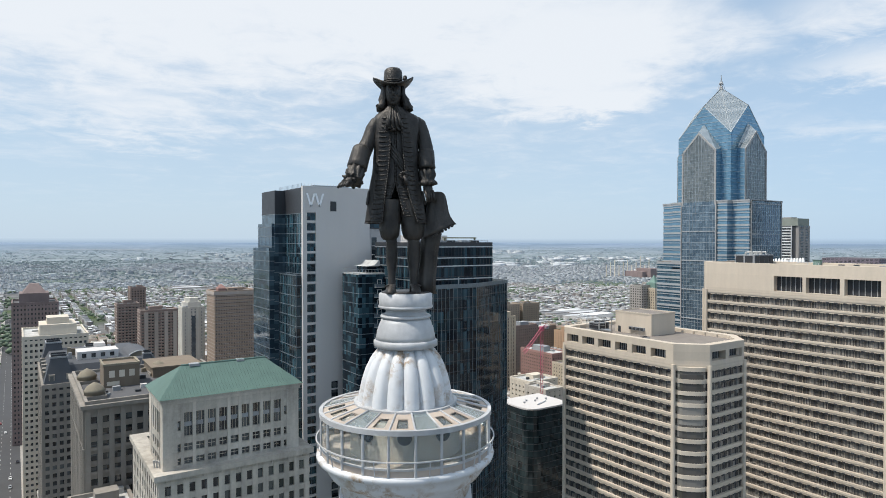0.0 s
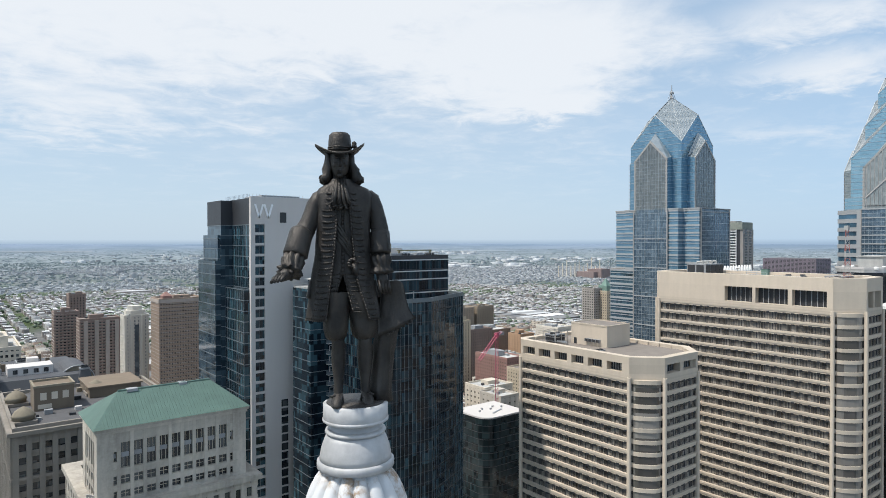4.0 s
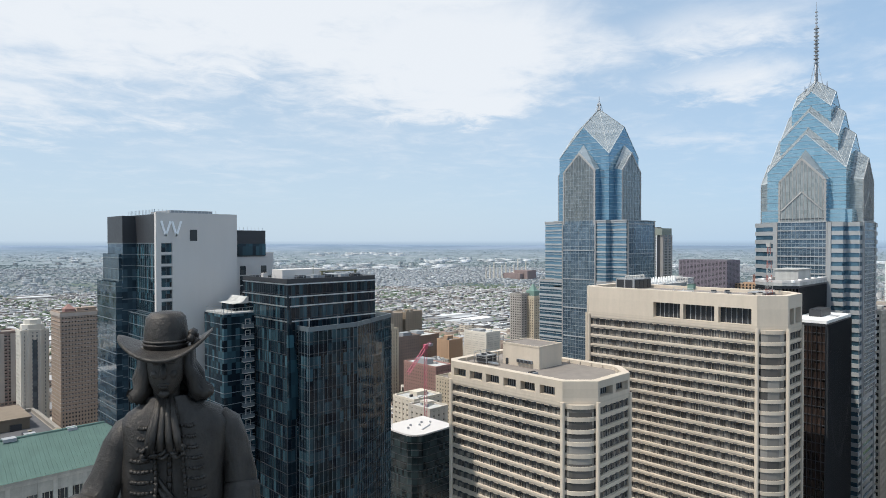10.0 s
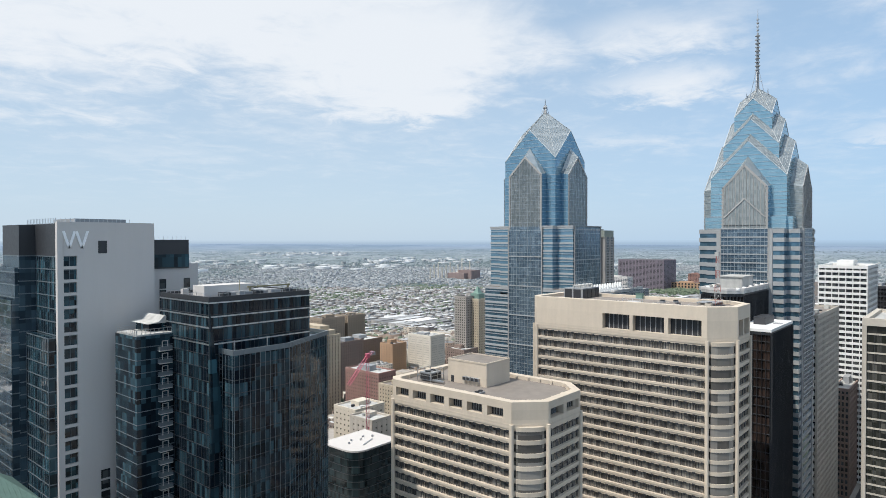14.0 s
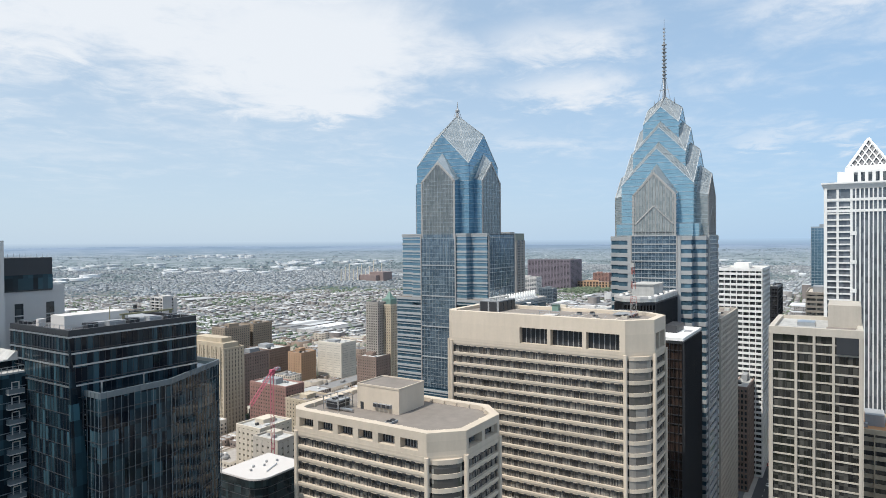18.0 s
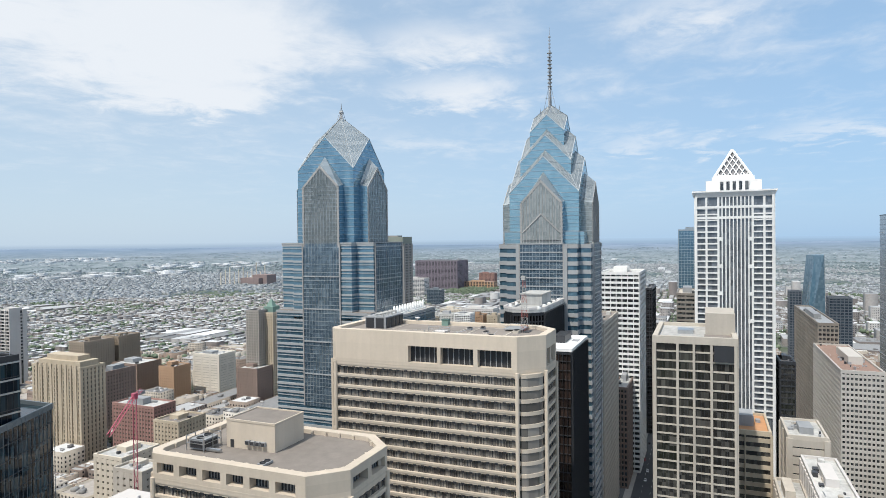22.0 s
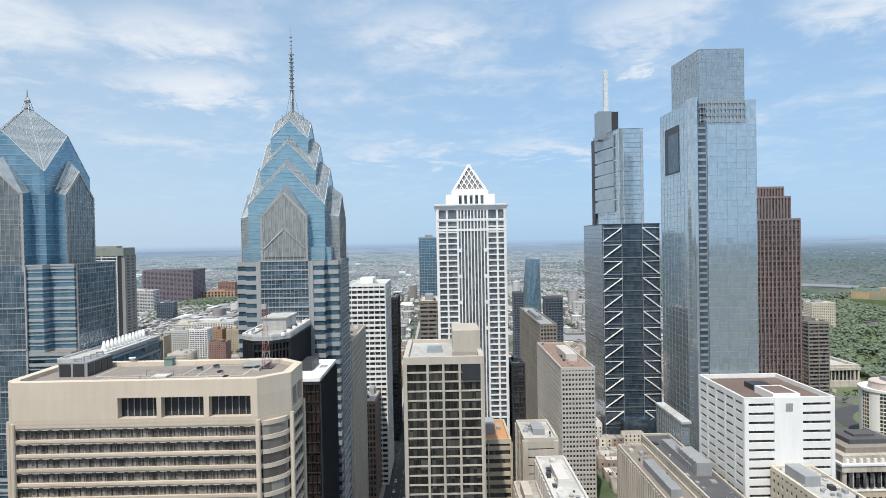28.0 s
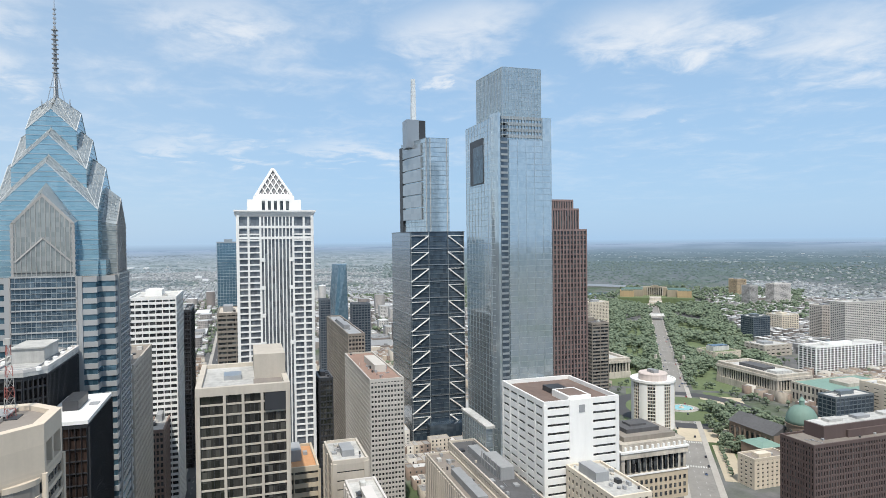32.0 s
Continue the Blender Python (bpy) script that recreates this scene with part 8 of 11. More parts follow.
part("attic_wall", Mesh().ring(R(-50, -2, -256, -200), 0.1, 0.8, 102.6, 105.4), GREYSTONE, lt, "blank stone attic wall")
DULL_BRICK = stone("dull_tan_brick", (0.19, 0.15, 0.11), 0.9, 0.25)
part("tower_house", Mesh().box(-21.0, -9.5, -234.5, -223.0, 106.4, 114.2).box(-15.5, -10.2, -238, -234.4, 106.4, 112.0), DULL_BRICK, lt, "square brick roof pavilion")
part("coping", Mesh().ring(R(-21.0, -9.5, -234.5, -223.0), 0.25, 0.4, 114.2, 114.9), STAINED, lt)
for i in range(3):
    part("pavilion_window", Mesh().box(-19.4 + i * 3.2, -17.6 + i * 3.2, -223.05, -222.9, 110.0, 112.4), CREAM, lt, "blinded white window")
part("pavilion_window", Mesh().box(-14.5, -10.5, -223.05, -222.9, 107.2, 108.6), CREAM, lt)
rr = random.Random(41)
for i in range(26):
    x, y, q = rr.uniform(-46, -5), rr.uniform(-252, -204), rr.uniform(0.4, 1.5)
    if -23 < x < -8 and -240 < y < -221:
        continue
    part("roof_unit", Mesh().box(x - q, x + q, y - q * 0.8, y + q * 0.8, 106.2, 107.0 + rr.uniform(0, 1.4)), rr.choice((GREY_METAL, DARK_METAL, GREY_PANEL, STAINED)), lt)
part("roof_house", Mesh().box(-44, -27, -252, -232, 106.2, 110.0).box(-44.6, -26.4, -252.6, -231.4, 110.0, 110.5), DULL_BRICK, lt, "low grey roof house")
mh = made["ornate brown stone hotel with a dark mansard"]
o = R(-46, 6, -400, -330)
SLATE_ROOF = stone("blue_black_slate", (0.075, 0.08, 0.09), 0.7)
part("mansard", Mesh().prism(offset(o, -0.4), 88, 97, offset(o, -5)), SLATE_ROOF, mh, "dark slate mansard roof")
for i in range(7):
    x = -42 + i * 7.3
    part("dormer", Mesh().box(x - 1.3, x + 1.3, -334, -331.2, 89.5, 93.5), GREYSTONE, mh)
    part("dormer_glass", Mesh().box(x - 0.7, x + 0.7, -331.22, -331.1, 90, 92.8), WINDOW, mh)
# barrel vault with a lunette window, steep corner roofs and a pale penthouse on the old hotel
arc = [(-39 + 8.0 * math.cos(math.pi * i / 14), 91 + 8.6 * math.sin(math.pi * i / 14)) for i in range(15)]
m = Mesh()
for i in range(14):
    (xa, za), (xb, zb) = arc[i], arc[i + 1]
    m.face((xa, -344, za), (xa, -372, za), (xb, -372, zb), (xb, -344, zb))
part("vault", m, SLATE_ROOF, mh, "dark slate barrel vault", True)
m = Mesh()
m.face(*[(x, -344.3, z) for x, z in arc])
part("gable_wall", m, STAINED, mh)
m = Mesh()
m.face(*[(-39 + (x + 39) * 0.66, -344.15, 91.4 + (z - 91) * 0.66) for x, z in arc])
part("lunette", m, WINDOW, mh, "arched lunette window")
for k in range(1, 6):
    a = math.pi * k / 6
    part("glazing_bar", Mesh().tube((-39, -344.05, 91.5), (-39 + 5.2 * math.cos(a), -344.05, 91.5 + 5.6 * math.sin(a)), 0.16, 4), CREAM, mh)
for i in range(14):
    (xa, za), (xb, zb) = arc[i], arc[i + 1]
    part("vault_rim", Mesh().tube((xa, -343.9, za), (xb, -343.9, zb), 0.4, 5), GREY_METAL, mh)
for x0_, x1_, y0_, y1_, zt in ((-8, 5.4, -345, -330.6, 101), (-46, -36, -341, -330.6, 99), (-8, 5.4, -399, -384, 101), (-28, -12, -376, -362, 100)):
    q = R(x0_, x1_, y0_, y1_)
    part("corner_roof", Mesh().prism(q, 88.2, zt, offset(q, -3.2)), SLATE_ROOF, mh, "steep slate pavilion roof")
    part("roof_curb", Mesh().ring(offset(q, -3.2), 0.35, 0.6, zt, zt + 0.8), GREY_METAL, mh)
    part("cresting", Mesh().ring(offset(q, -3.4), 0, 0.12, zt + 0.8, zt + 1.7), DARK_METAL, mh)
for i in range(5):
    y = -341 - i * 11
    part("dormer", Mesh().box(2.0, 5.0, y - 1.4, y + 1.4, 89.2, 93.2).box(1.8, 5.2, y - 1.7, y + 1.7, 93.2, 93.7), GREYSTONE, mh)
    part("dormer_glass", Mesh().box(5.02, 5.12, y - 0.8, y + 0.8, 89.8, 92.6), WINDOW, mh)
part("penthouse", Mesh().box(-29, -10, -360, -347, 96.5, 101.0).box(-24, -19, -366, -360.2, 96.5, 103.0), GREY_PANEL, mh, "pale roof penthouse")
for i in range(4):
    part("penthouse_window", Mesh().box(-27 + i * 4.3, -25 + i * 4.3, -347.02, -346.9, 97.8, 99.9), WINDOW, mh)
for i in range(9):
    x, y = rr.uniform(-32, -2), rr.uniform(-392, -348)
    part("chimney", Mesh().box(x - 0.9, x + 0.9, y - 0.7, y + 0.7, 95, rr.uniform(99, 103)), rr.choice((STAINED, DULL_BRICK, GREY_METAL)), mh)
so = made["cream office building with many small windows"]
part("setback", Mesh().box(-16, 4, -462, -436, 99, 106).box(-12, 0, -456, -440, 106, 110), CREAM, so, "cream setback storeys")
dt = made["dusky brown brick tower with setbacks"]
part("setback", Mesh().box(-6, 14, -592, -566, 109, 117), bpy.data.materials["dusky_brick"], dt)
part("hip_roof", Mesh().prism(R(-4, 12, -590, -568), 117, 124, R(1, 7, -583, -575)), bpy.data.materials["dusky_brick"], dt, "steep hipped brick roof")
ct = made["slender cream apartment tower with vertical piers"]
TERRA = bpy.data.materials["cream_terracotta"]
part("bay_glass", Mesh().box(-115.6, -112.4, -560, -559.7, 20, 92), NAVY_GLASS, ct, "dark glazed centre bay")
part("crown", Mesh().prism(chamfered(-121.5, -106.5, -575.5, -561.5, 3.0), 99, 104).prism(chamfered(-119.5, -108.5, -573.5, -563.5, 3.0), 104, 107.5), TERRA, ct, "stepped cream crown")
for x in (-122.0, -118.2, -109.8, -106.0):
    part("pier", Mesh().box(x - 0.7, x + 0.7, -559.9, -559.3, 20, 99.6), TERRA, ct)
PALE_FLOOR = stone("pale_floor_line", (0.38, 0.33, 0.29), 0.9, 0.2)
for key, o_, top_ in (("brown brick apartment slab", R(-91, -70, -720, -700), 91), ("dark brown brick apartment slab with balconies", R(-117, -83, -660, -640), 89), ("brown brick apartment tower with a small roof turret", R(-157, -122, -546, -520), 112)):
    slab_lines(made[key], o_, 40, top_, 2.9, PALE_FLOOR, th=0.35, out=0.28)
fb = made["dark brown brick apartment slab with balconies"]
for x in (-114, -106, -97, -88):
    part("balcony_column", Mesh().box(x - 1.7, x + 1.7, -639.9, -638.9, 30, 89), PALE_FLOOR, fb)
bt = made["brown brick apartment tower with a small roof turret"]
part("turret", Mesh().prism(R(-132, -125, -528, -521), 115, 118).prism(R(-132.4, -124.6, -528.4, -520.6), 118, 121.5, R(-128.8, -128.2, -524.8, -524.2)), RED_BRICK, bt, "small hipped roof turret")
part("cornice", Mesh().ring(R(-157, -122, -546, -520), 0.6, 0.8, 112.6, 115.2), PALE_FLOOR, bt)
tt = made["tan stone tower with stepped piers"]
part("setback", Mesh().box(-409, -392, -526, -477, 80, 85).box(-406, -395, -520, -483, 85, 89), TAN_BRICK, tt, "stepped upper storeys")
for i in range(9):
    y = -524 + 5.75 * i
    part("crown_pier", Mesh().box(-389.3, -388.3, y - 0.9, y + 0.9, 20, 82.5), TAN_BRICK, tt)
tm = made["slender tan brick tower with a pointed top"]
part("pointed_top", Mesh().prism(R(-608, -596, -455, -443), 103, 110).prism(R(-606, -598, -453, -445), 110, 118, R(-602.5, -601.5, -449.5, -448.5)), COPPER, tm)
bt_x0, bt_x1, bt_y0, bt_y1 = -762, -735, -393, -352
wb = thing("balcony_apartments", "slender grey apartment tower with white balcony frames", "apartment tower", -748, -372, 0)
SIDE_GREY = stone("grey_tower_side", (0.29, 0.275, 0.26), 0.8)
BALC_WHITE = stone("balcony_white", (0.66, 0.66, 0.65), 0.8)
part("core", Mesh().box(bt_x0, bt_x1 - 1.6, bt_y0, bt_y1 - 0.3, 0, 176), SIDE_GREY, wb, "grey side walls")
part("window_wall", Mesh().box(bt_x1 - 1.7, bt_x1 - 1.5, bt_y0 + 1, bt_y1 - 8, 60, 175), WINDOW, wb)
part("crown", Mesh().box(bt_x0 + 1, bt_x1 - 0.4, bt_y0, bt_y1 - 0.8, 176, 184.6), stone("moss_grey_panel", (0.25, 0.275, 0.24), 0.8), wb, "grey-green crown")
part("roof_house", Mesh().box(bt_x0 + 6, bt_x1 - 8, bt_y0 + 6, bt_y1 - 12, 184.6, 186.4), SIDE_GREY, wb)
for y in (bt_y0, bt_y0 + 16, bt_y0 + 32.5):
    part("fin_wall", Mesh().box(bt_x1 - 1.6, bt_x1 + 0.1, y, y + 0.8, 60, 176), BALC_WHITE, wb)
for i in range(32):
    z = 173.6 - 3.3 * i
    part("balcony", Mesh().box(bt_x1 - 1.6, bt_x1, bt_y0, bt_y0 + 33.2, z, z + 1.25), BALC_WHITE, wb)
    part("side_window", Mesh().box(bt_x1 - 22, bt_x1 - 17, bt_y1 - 0.32, bt_y1 - 0.2, z + 0.6, z + 2.4).box(bt_x1 - 12, bt_x1 - 6, bt_y1 - 0.32, bt_y1 - 0.2, z + 0.6, z + 2.4), WINDOW, wb)
for y in (bt_y1 - 6.0,):
    part("dark_strip", Mesh().box(bt_x1 - 1.62, bt_x1 - 1.4, y - 2.0, y + 2.2, 60, 176), DARK_METAL, wb)

# low glass office with the white roof, rounded corner
lg = thing("low_glass_office", "low dark glass office with rounded corner and white roof", "office building", -222, -232, 0)
pts = [(-250, -262), (-219, -262), (-219, -243)] + [(-227 + 8 * math.cos(a), -243 + 8 * math.sin(a)) for a in (0.3, 0.6, 0.95, 1.25)] + [(-227, -235), (-250, -235)]
part("glazing", Mesh().prism(pts, 0, 64.0), glass("green_black_glass", (0.005, 0.009, 0.011), (0.03, 0.05, 0.055), 1.6, 3.8, 0.3, 0.05, 0.03, 0.4), lg)
slab_lines(lg, pts, 10, 64.0, 3.8, DARK_METAL, th=0.3)
part("roof", Mesh().prism(offset(pts, 0.1), 64.0, 64.8), GREY_PANEL, lg, "pale grey membrane roof")
for i in range(5):
    part("roof_vent", Mesh().box(-244 + i * 4.2, -243 + i * 4.2, -249 - (i % 2) * 3, -248.2 - (i % 2) * 3, 64.8, 65.8), GREY_METAL, lg)
part("roof_duct", Mesh().tube((-240, -245, 65.1), (-230, -241, 65.1), 0.35, 6), STEEL, lg)


def tower_crane(x, y, z0, h, reach, turn):
    ob = thing("tower_crane", "red lattice tower crane above the rooftops", "crane", x, y, z0)

    def lattice(name, a, b, w, n):
        a, b = Vector(a), Vector(b)
        d = (b - a).normalized()
        u = d.orthogonal().normalized()
        v = d.cross(u)
        m = Mesh()
        cs = [u * w + v * w, u * -w + v * w, u * -w - v * w, u * w - v * w]
        for c in cs:
            m.tube(a + c, b + c, 0.16, 4)
        for i in range(n):
            p, q = a.lerp(b, i / n), a.lerp(b, (i + 1) / n)
            for k in range(4):
                m.tube(p + cs[k], q + cs[(k + 1) % 4], 0.10, 3)
        part(name, m, CRANE_RED, ob)

    c, s = math.cos(turn), math.sin(turn)
    lattice("crane_mast", (x, y, z0), (x, y, z0 + h), 0.9, 14)
    lattice("jib", (x, y, z0 + h), (x + reach * c, y + reach * s, z0 + h - reach * 0.36), 0.8, 14)
    lattice("counter_jib", (x, y, z0 + h), (x - 9 * c, y - 9 * s, z0 + h + 1), 0.8, 4)
    part("cab", Mesh().box(x - 1.2, x + 1.2, y - 1.2, y + 1.2, z0 + h - 1.5, z0 + h + 1.5), CRANE_RED, ob)
    part("counterweight", Mesh().box(x - 9 * c - 1.5, x - 9 * c + 1.5, y - 9 * s - 1.5, y - 9 * s + 1.5, z0 + h - 1.0, z0 + h + 1), GREY_METAL, ob)


CRANE_RED = plain("crane_red", (0.45, 0.10, 0.15), 0.6)
tower_crane(-284, -296, 0, 98, 32, radians(27))

# ---- streets ----
LINE = stone("pale_road_paint", (0.55, 0.55, 0.52), 0.9)
PAVE = stone("concrete_pavement", (0.36, 0.34, 0.31), 0.95)


WORN = stone("pale_worn_asphalt", (0.225, 0.215, 0.20), 0.95, 0.3)


def street(name, label, a, b, w, z=0.06):
    (ax, ay), (bx, by) = a, b
    L = math.hypot(bx - ax, by - ay)
    ux, uy = (bx - ax) / L, (by - ay) / L
    nx, ny = -uy, ux
    q = lambda s, t: (ax + ux * s + nx * t, ay + uy * s + ny * t)
    m = Mesh().prism([q(0, -w / 2), q(L, -w / 2), q(L, w / 2), q(0, w / 2)], z - 0.05, z)
    ob = tagged(new(name, m.mesh(name, WORN if w > 20 else ASPHALT)), label, "road", kind="structure")
    for s in (1, -1):
        m = Mesh().prism([q(0, s * w / 2), q(L, s * w / 2), q(L, s * (w / 2 + 5)), q(0, s * (w / 2 + 5))][::s], z - 0.05, z + 0.16)
        tagged(new("pavement", m.mesh("pavement", PAVE)), "pale concrete pavement with a raised kerb", "pavement", kind="structure")
    m = Mesh()
    s = 4.0
    while s < L:
        for t in (-w / 6, w / 6):
            m.prism([q(s, t - 0.1), q(s + 4, t - 0.1), q(s + 4, t + 0.1), q(s, t + 0.1)], z, z + 0.012)
        s += 12
    tagged(new("lane_marking", m.mesh("lane_marking", LINE)), "dashed white lane marking", "road marking", kind="structure")
    return q


street("road_1", "grey asphalt main street with lane lines", (-120, -49), (-1900, -49), 18)
street("road_2", "grey asphalt avenue with lane lines", (22, -150), (26, -1500), 18)
street("road_3", "grey asphalt street between towers", (-100, 52), (-1500, 52), 14)
street("road_4", "grey asphalt cross street", (-275, -600), (-275, 500), 12, 0.09)
street("road_5", "grey asphalt cross street", (-425, -600), (-425, 330), 12, 0.09)
PX, PY = -560.0, 372.0
pk = street("road_6", "wide tree-lined avenue leading to the museum", (-436.9, 300.8), (-1606, 1106.2), 20.5, 0.12)
pk_start = pk


def pk(s, t):
    """A place s metres along the avenue and t metres to its side."""
    return pk_start(s + 30, t)


GRASS = stone("summer_grass", (0.115, 0.15, 0.07), 1.0, 0.3, 0.6)


def disc(name, label, x, y, r0, r1, z, mat_, cat):
    m = Mesh()
    n = 40
    for i in range(n):
        a, b = 2 * math.pi * i / n, 2 * math.pi * (i + 1) / n
        m.face((x + r0 * math.cos(a), y + r0 * math.sin(a), z), (x + r1 * math.cos(a), y + r1 * math.sin(a), z), (x + r1 * math.cos(b), y + r1 * math.sin(b), z), (x + r0 * math.cos(b), y + r0 * math.sin(b), z))
    return tagged(new(name, m.mesh(name, mat_)), label, cat, kind="structure")


disc("lawn", "round lawn of the traffic circle", -656, 452, 18, 52, 0.30, GRASS, "lawn")
disc("road_7", "asphalt ring road round the lawn", -656, 452, 60, 78, 0.26, ASPHALT, "road")
disc("pavement", "pale paving round the fountain", -656, 452, 13, 18, 0.32, PAVE, "pavement")
fo = thing("fountain", "round stone fountain basin with turquoise water", "fountain", -656, 452, 0.3)
pool = Nodes("turquoise_water")
pool.set(Base_Color=(0.22, 0.45, 0.47), Roughness=0.08)
part("basin", Mesh().ring([(-656 + 13 * math.cos(a * 0.3927), 452 + 13 * math.sin(a * 0.3927)) for a in range(16)], 0.4, 0.6, 0.3, 1.0), LIMESTONE, fo)
part("water", Mesh().prism([(-656 + 12.6 * math.cos(a * 0.3927), 452 + 12.6 * math.sin(a * 0.3927)) for a in range(16)], 0.4, 0.8), pool.m, fo)
part("centre_piece", Mesh().lathe([(3, 0.8), (2.4, 1.8), (1.2, 2.2), (0.8, 4)], 12, centre=(-656, 452)), LIMESTONE, fo)
for s0, s1, t0, t1 in ((60, 320, 30, 60), (60, 320, -60, -30), (330, 1000, 20, 120), (330, 1000, -120, -20)):
    m = Mesh().prism([pk(s0, t0), pk(s1, t0), pk(s1, t1), pk(s0, t1)], 0.0, 0.07)
    tagged(new("lawn", m.mesh("lawn", GRASS)), "green park lawn beside the avenue", "lawn", kind="structure")
TANPAVE = stone("tan_plaza_paving", (0.46, 0.40, 0.30), 0.95, 0.2)
GREENLANE = stone("green_lane_paint", (0.10, 0.30, 0.12), 0.9, 0.2)
m = Mesh().prism([pk(118, -40), pk(165, -40), pk(165, 30), pk(118, 30)], 0.1, 0.135)
tagged(new("pavement", m.mesh("pavement", TANPAVE)), "tan paved plaza before the round lawn", "pavement", kind="structure")
for t0 in (-13.6, 13.6):
    m = Mesh().prism([pk(0, t0 - 1.2), pk(118, t0 - 1.2), pk(118, t0 + 1.2), pk(0, t0 + 1.2)], 0.1, 0.19)
    tagged(new("lane_marking", m.mesh("lane_marking", GREENLANE)), "green painted cycle lane", "road marking", kind="structure")
for s0 in (46, 112, 300, 500):
    m = Mesh()
    for k in range(12):
        m.prism([pk(s0, -11 + 2 * k - 0.5), pk(s0 + 4, -11 + 2 * k - 0.5), pk(s0 + 4, -11 + 2 * k + 0.5), pk(s0, -11 + 2 * k + 0.5)], 0.12, 0.14)
    tagged(new("crossing", m.mesh("crossing", LINE)), "white striped pedestrian crossing", "road marking", kind="structure")
for s0, s1, t0, t1 in ((20, 110, -34, -18), (20, 112, 18, 40), (250, 300, -70, -24)):
    m = Mesh().prism([pk(s0, t0), pk(s1, t0), pk(s1, t1), pk(s0, t1)], 0.05, 0.12)
    tagged(new("pavement", m.mesh("pavement", TANPAVE)), "tan paths beside the avenue", "pavement", kind="structure")
river = Nodes("river_water")
river.set(Base_Color=(0.12, 0.15, 0.16), Roughness=0.12)
river.bump(river.noise(0.2, 3.0), 0.1, 0.3)
m = Mesh().prism([(-1980, 940), (-1840, 1010), (-1880, 1100), (-1990, 1240), (-2160, 1400), (-2260, 1400), (-2200, 1260), (-2120, 1080)][::-1], 0.0, 0.1)
tagged(new("water", m.mesh("water", river.m)), "grey river below the museum hill", "river", kind="structure")


def temple(name, label, x0, x1, y0, y1, h, cols_e, cols_s, roof=None, lo=0.3):
    """A classical stone block: base, columned storey on the east and south, entablature, attic, flat roof."""
    ob = thing(name, label, "public building", (x0 + x1) / 2, (y0 + y1) / 2, 0)
    part("base", Mesh().box(x0, x1, y0, y1, 0, h * lo), LIMESTONE, ob)
    part("cella", Mesh().box(x0 + 3, x1 - 3, y0 + 3, y1 - 3, h * lo, h * 0.8), WINDOW, ob)
    part("entablature", Mesh().ring(rect(x0, x1, y0, y1), 0.4, 6, h * 0.76, h * 0.88), LIMESTONE, ob)
    part("attic", Mesh().ring(rect(x0 + 1, x1 - 1, y0 + 1, y1 - 1), 0, 5, h * 0.88, h), LIMESTONE, ob)
    part("roof", Mesh().box(x0 + 4, x1 - 4, y0 + 4, y1 - 4, h * 0.8, h * 0.9), roof or ROOF_WHITE, ob)
    col = Mesh().lathe([(0.95, h * lo), (0.9, h * (lo + 0.03)), (0.75, h * 0.74), (1.0, h * 0.765)], 10).mesh("column", LIMESTONE)
    wallp = Mesh().box(-1.1, 1.1, -1.1, 1.1, h * lo, h * 0.77).mesh("pilaster", LIMESTONE)
    for i in range(cols_e):
        y = y0 + 2 + (y1 - y0 - 4) * i / (cols_e - 1)
        c = new("column", col if 1 < i < cols_e - 2 else wallp)
        c.location = (x1 - 1.6 - ob.location.x, y - ob.location.y, 0)
        c.parent = ob
    for i in range(cols_s):
        x = x0 + 2 + (x1 - x0 - 4) * i / (cols_s - 1)
        c = new("column", col if 2 < i < cols_s - 3 else wallp)
        c.location = (x - ob.location.x, y0 + 1.6 - ob.location.y, 0)
        c.parent = ob
    return ob


lib = temple("library", "long classical limestone library with columns", -752, -652, 583, 636, 27, 12, 26)
part("skylight", Mesh().box(-730, -690, 600, 618, 23, 28), ROOF_DARK, lib, "dark roof pavilion")
part("skylight", Mesh().box(-682, -668, 598, 622, 23, 27.5), ROOF_WHITE, lib)
inst = temple("science_hall", "classical stone hall among trees", -866, -811, 446, 492, 27, 10, 9, None)
fc = temple("courthouse", "white classical stone building with tall columns", -500, -455, 242, 298, 43, 12, 8, None, 0.5)
for i in range(13):
    for z in (3, 8, 13.5):
        part("window", Mesh().box(-454.9, -454.6, 245 + i * 4.1, 247 + i * 4.1, z, z + 3), WINDOW, fc)
part("brick_storeys", Mesh().box(-500.3, -454.8, 241.8, 298.2, 0, 21.0), TAN_BRICK, fc, "tan brick lower storeys")
part("upper_block", Mesh().box(-494, -461, 248, 292, 42, 46.5), GREYSTONE, fc)
part("roof_pavilion", Mesh().box(-490, -468, 255, 283, 46.5, 49.5).box(-484, -474, 262, 276, 49.5, 51), ROOF_DARK, fc)
part("white_cornice", Mesh().ring(rect(-500, -455, 242, 298), 1.0, 3, 36.8, 38.2).ring(rect(-500, -455, 242, 298), 0.7, 3, 20.4, 21.4), WHITE_PANEL, fc, "white stone cornice")
for i in range(12):
    part("pedestal", Mesh().box(-456.6, -454.6, 244.5 + i * 4.6, 246.1 + i * 4.6, 38.2, 41.2), WHITE_PANEL, fc)
for i in range(11):
    part("tall_window", Mesh().box(-455.6, -455.3, 246.6 + i * 4.6, 248.8 + i * 4.6, 22.5, 33.0), WINDOW, fc)

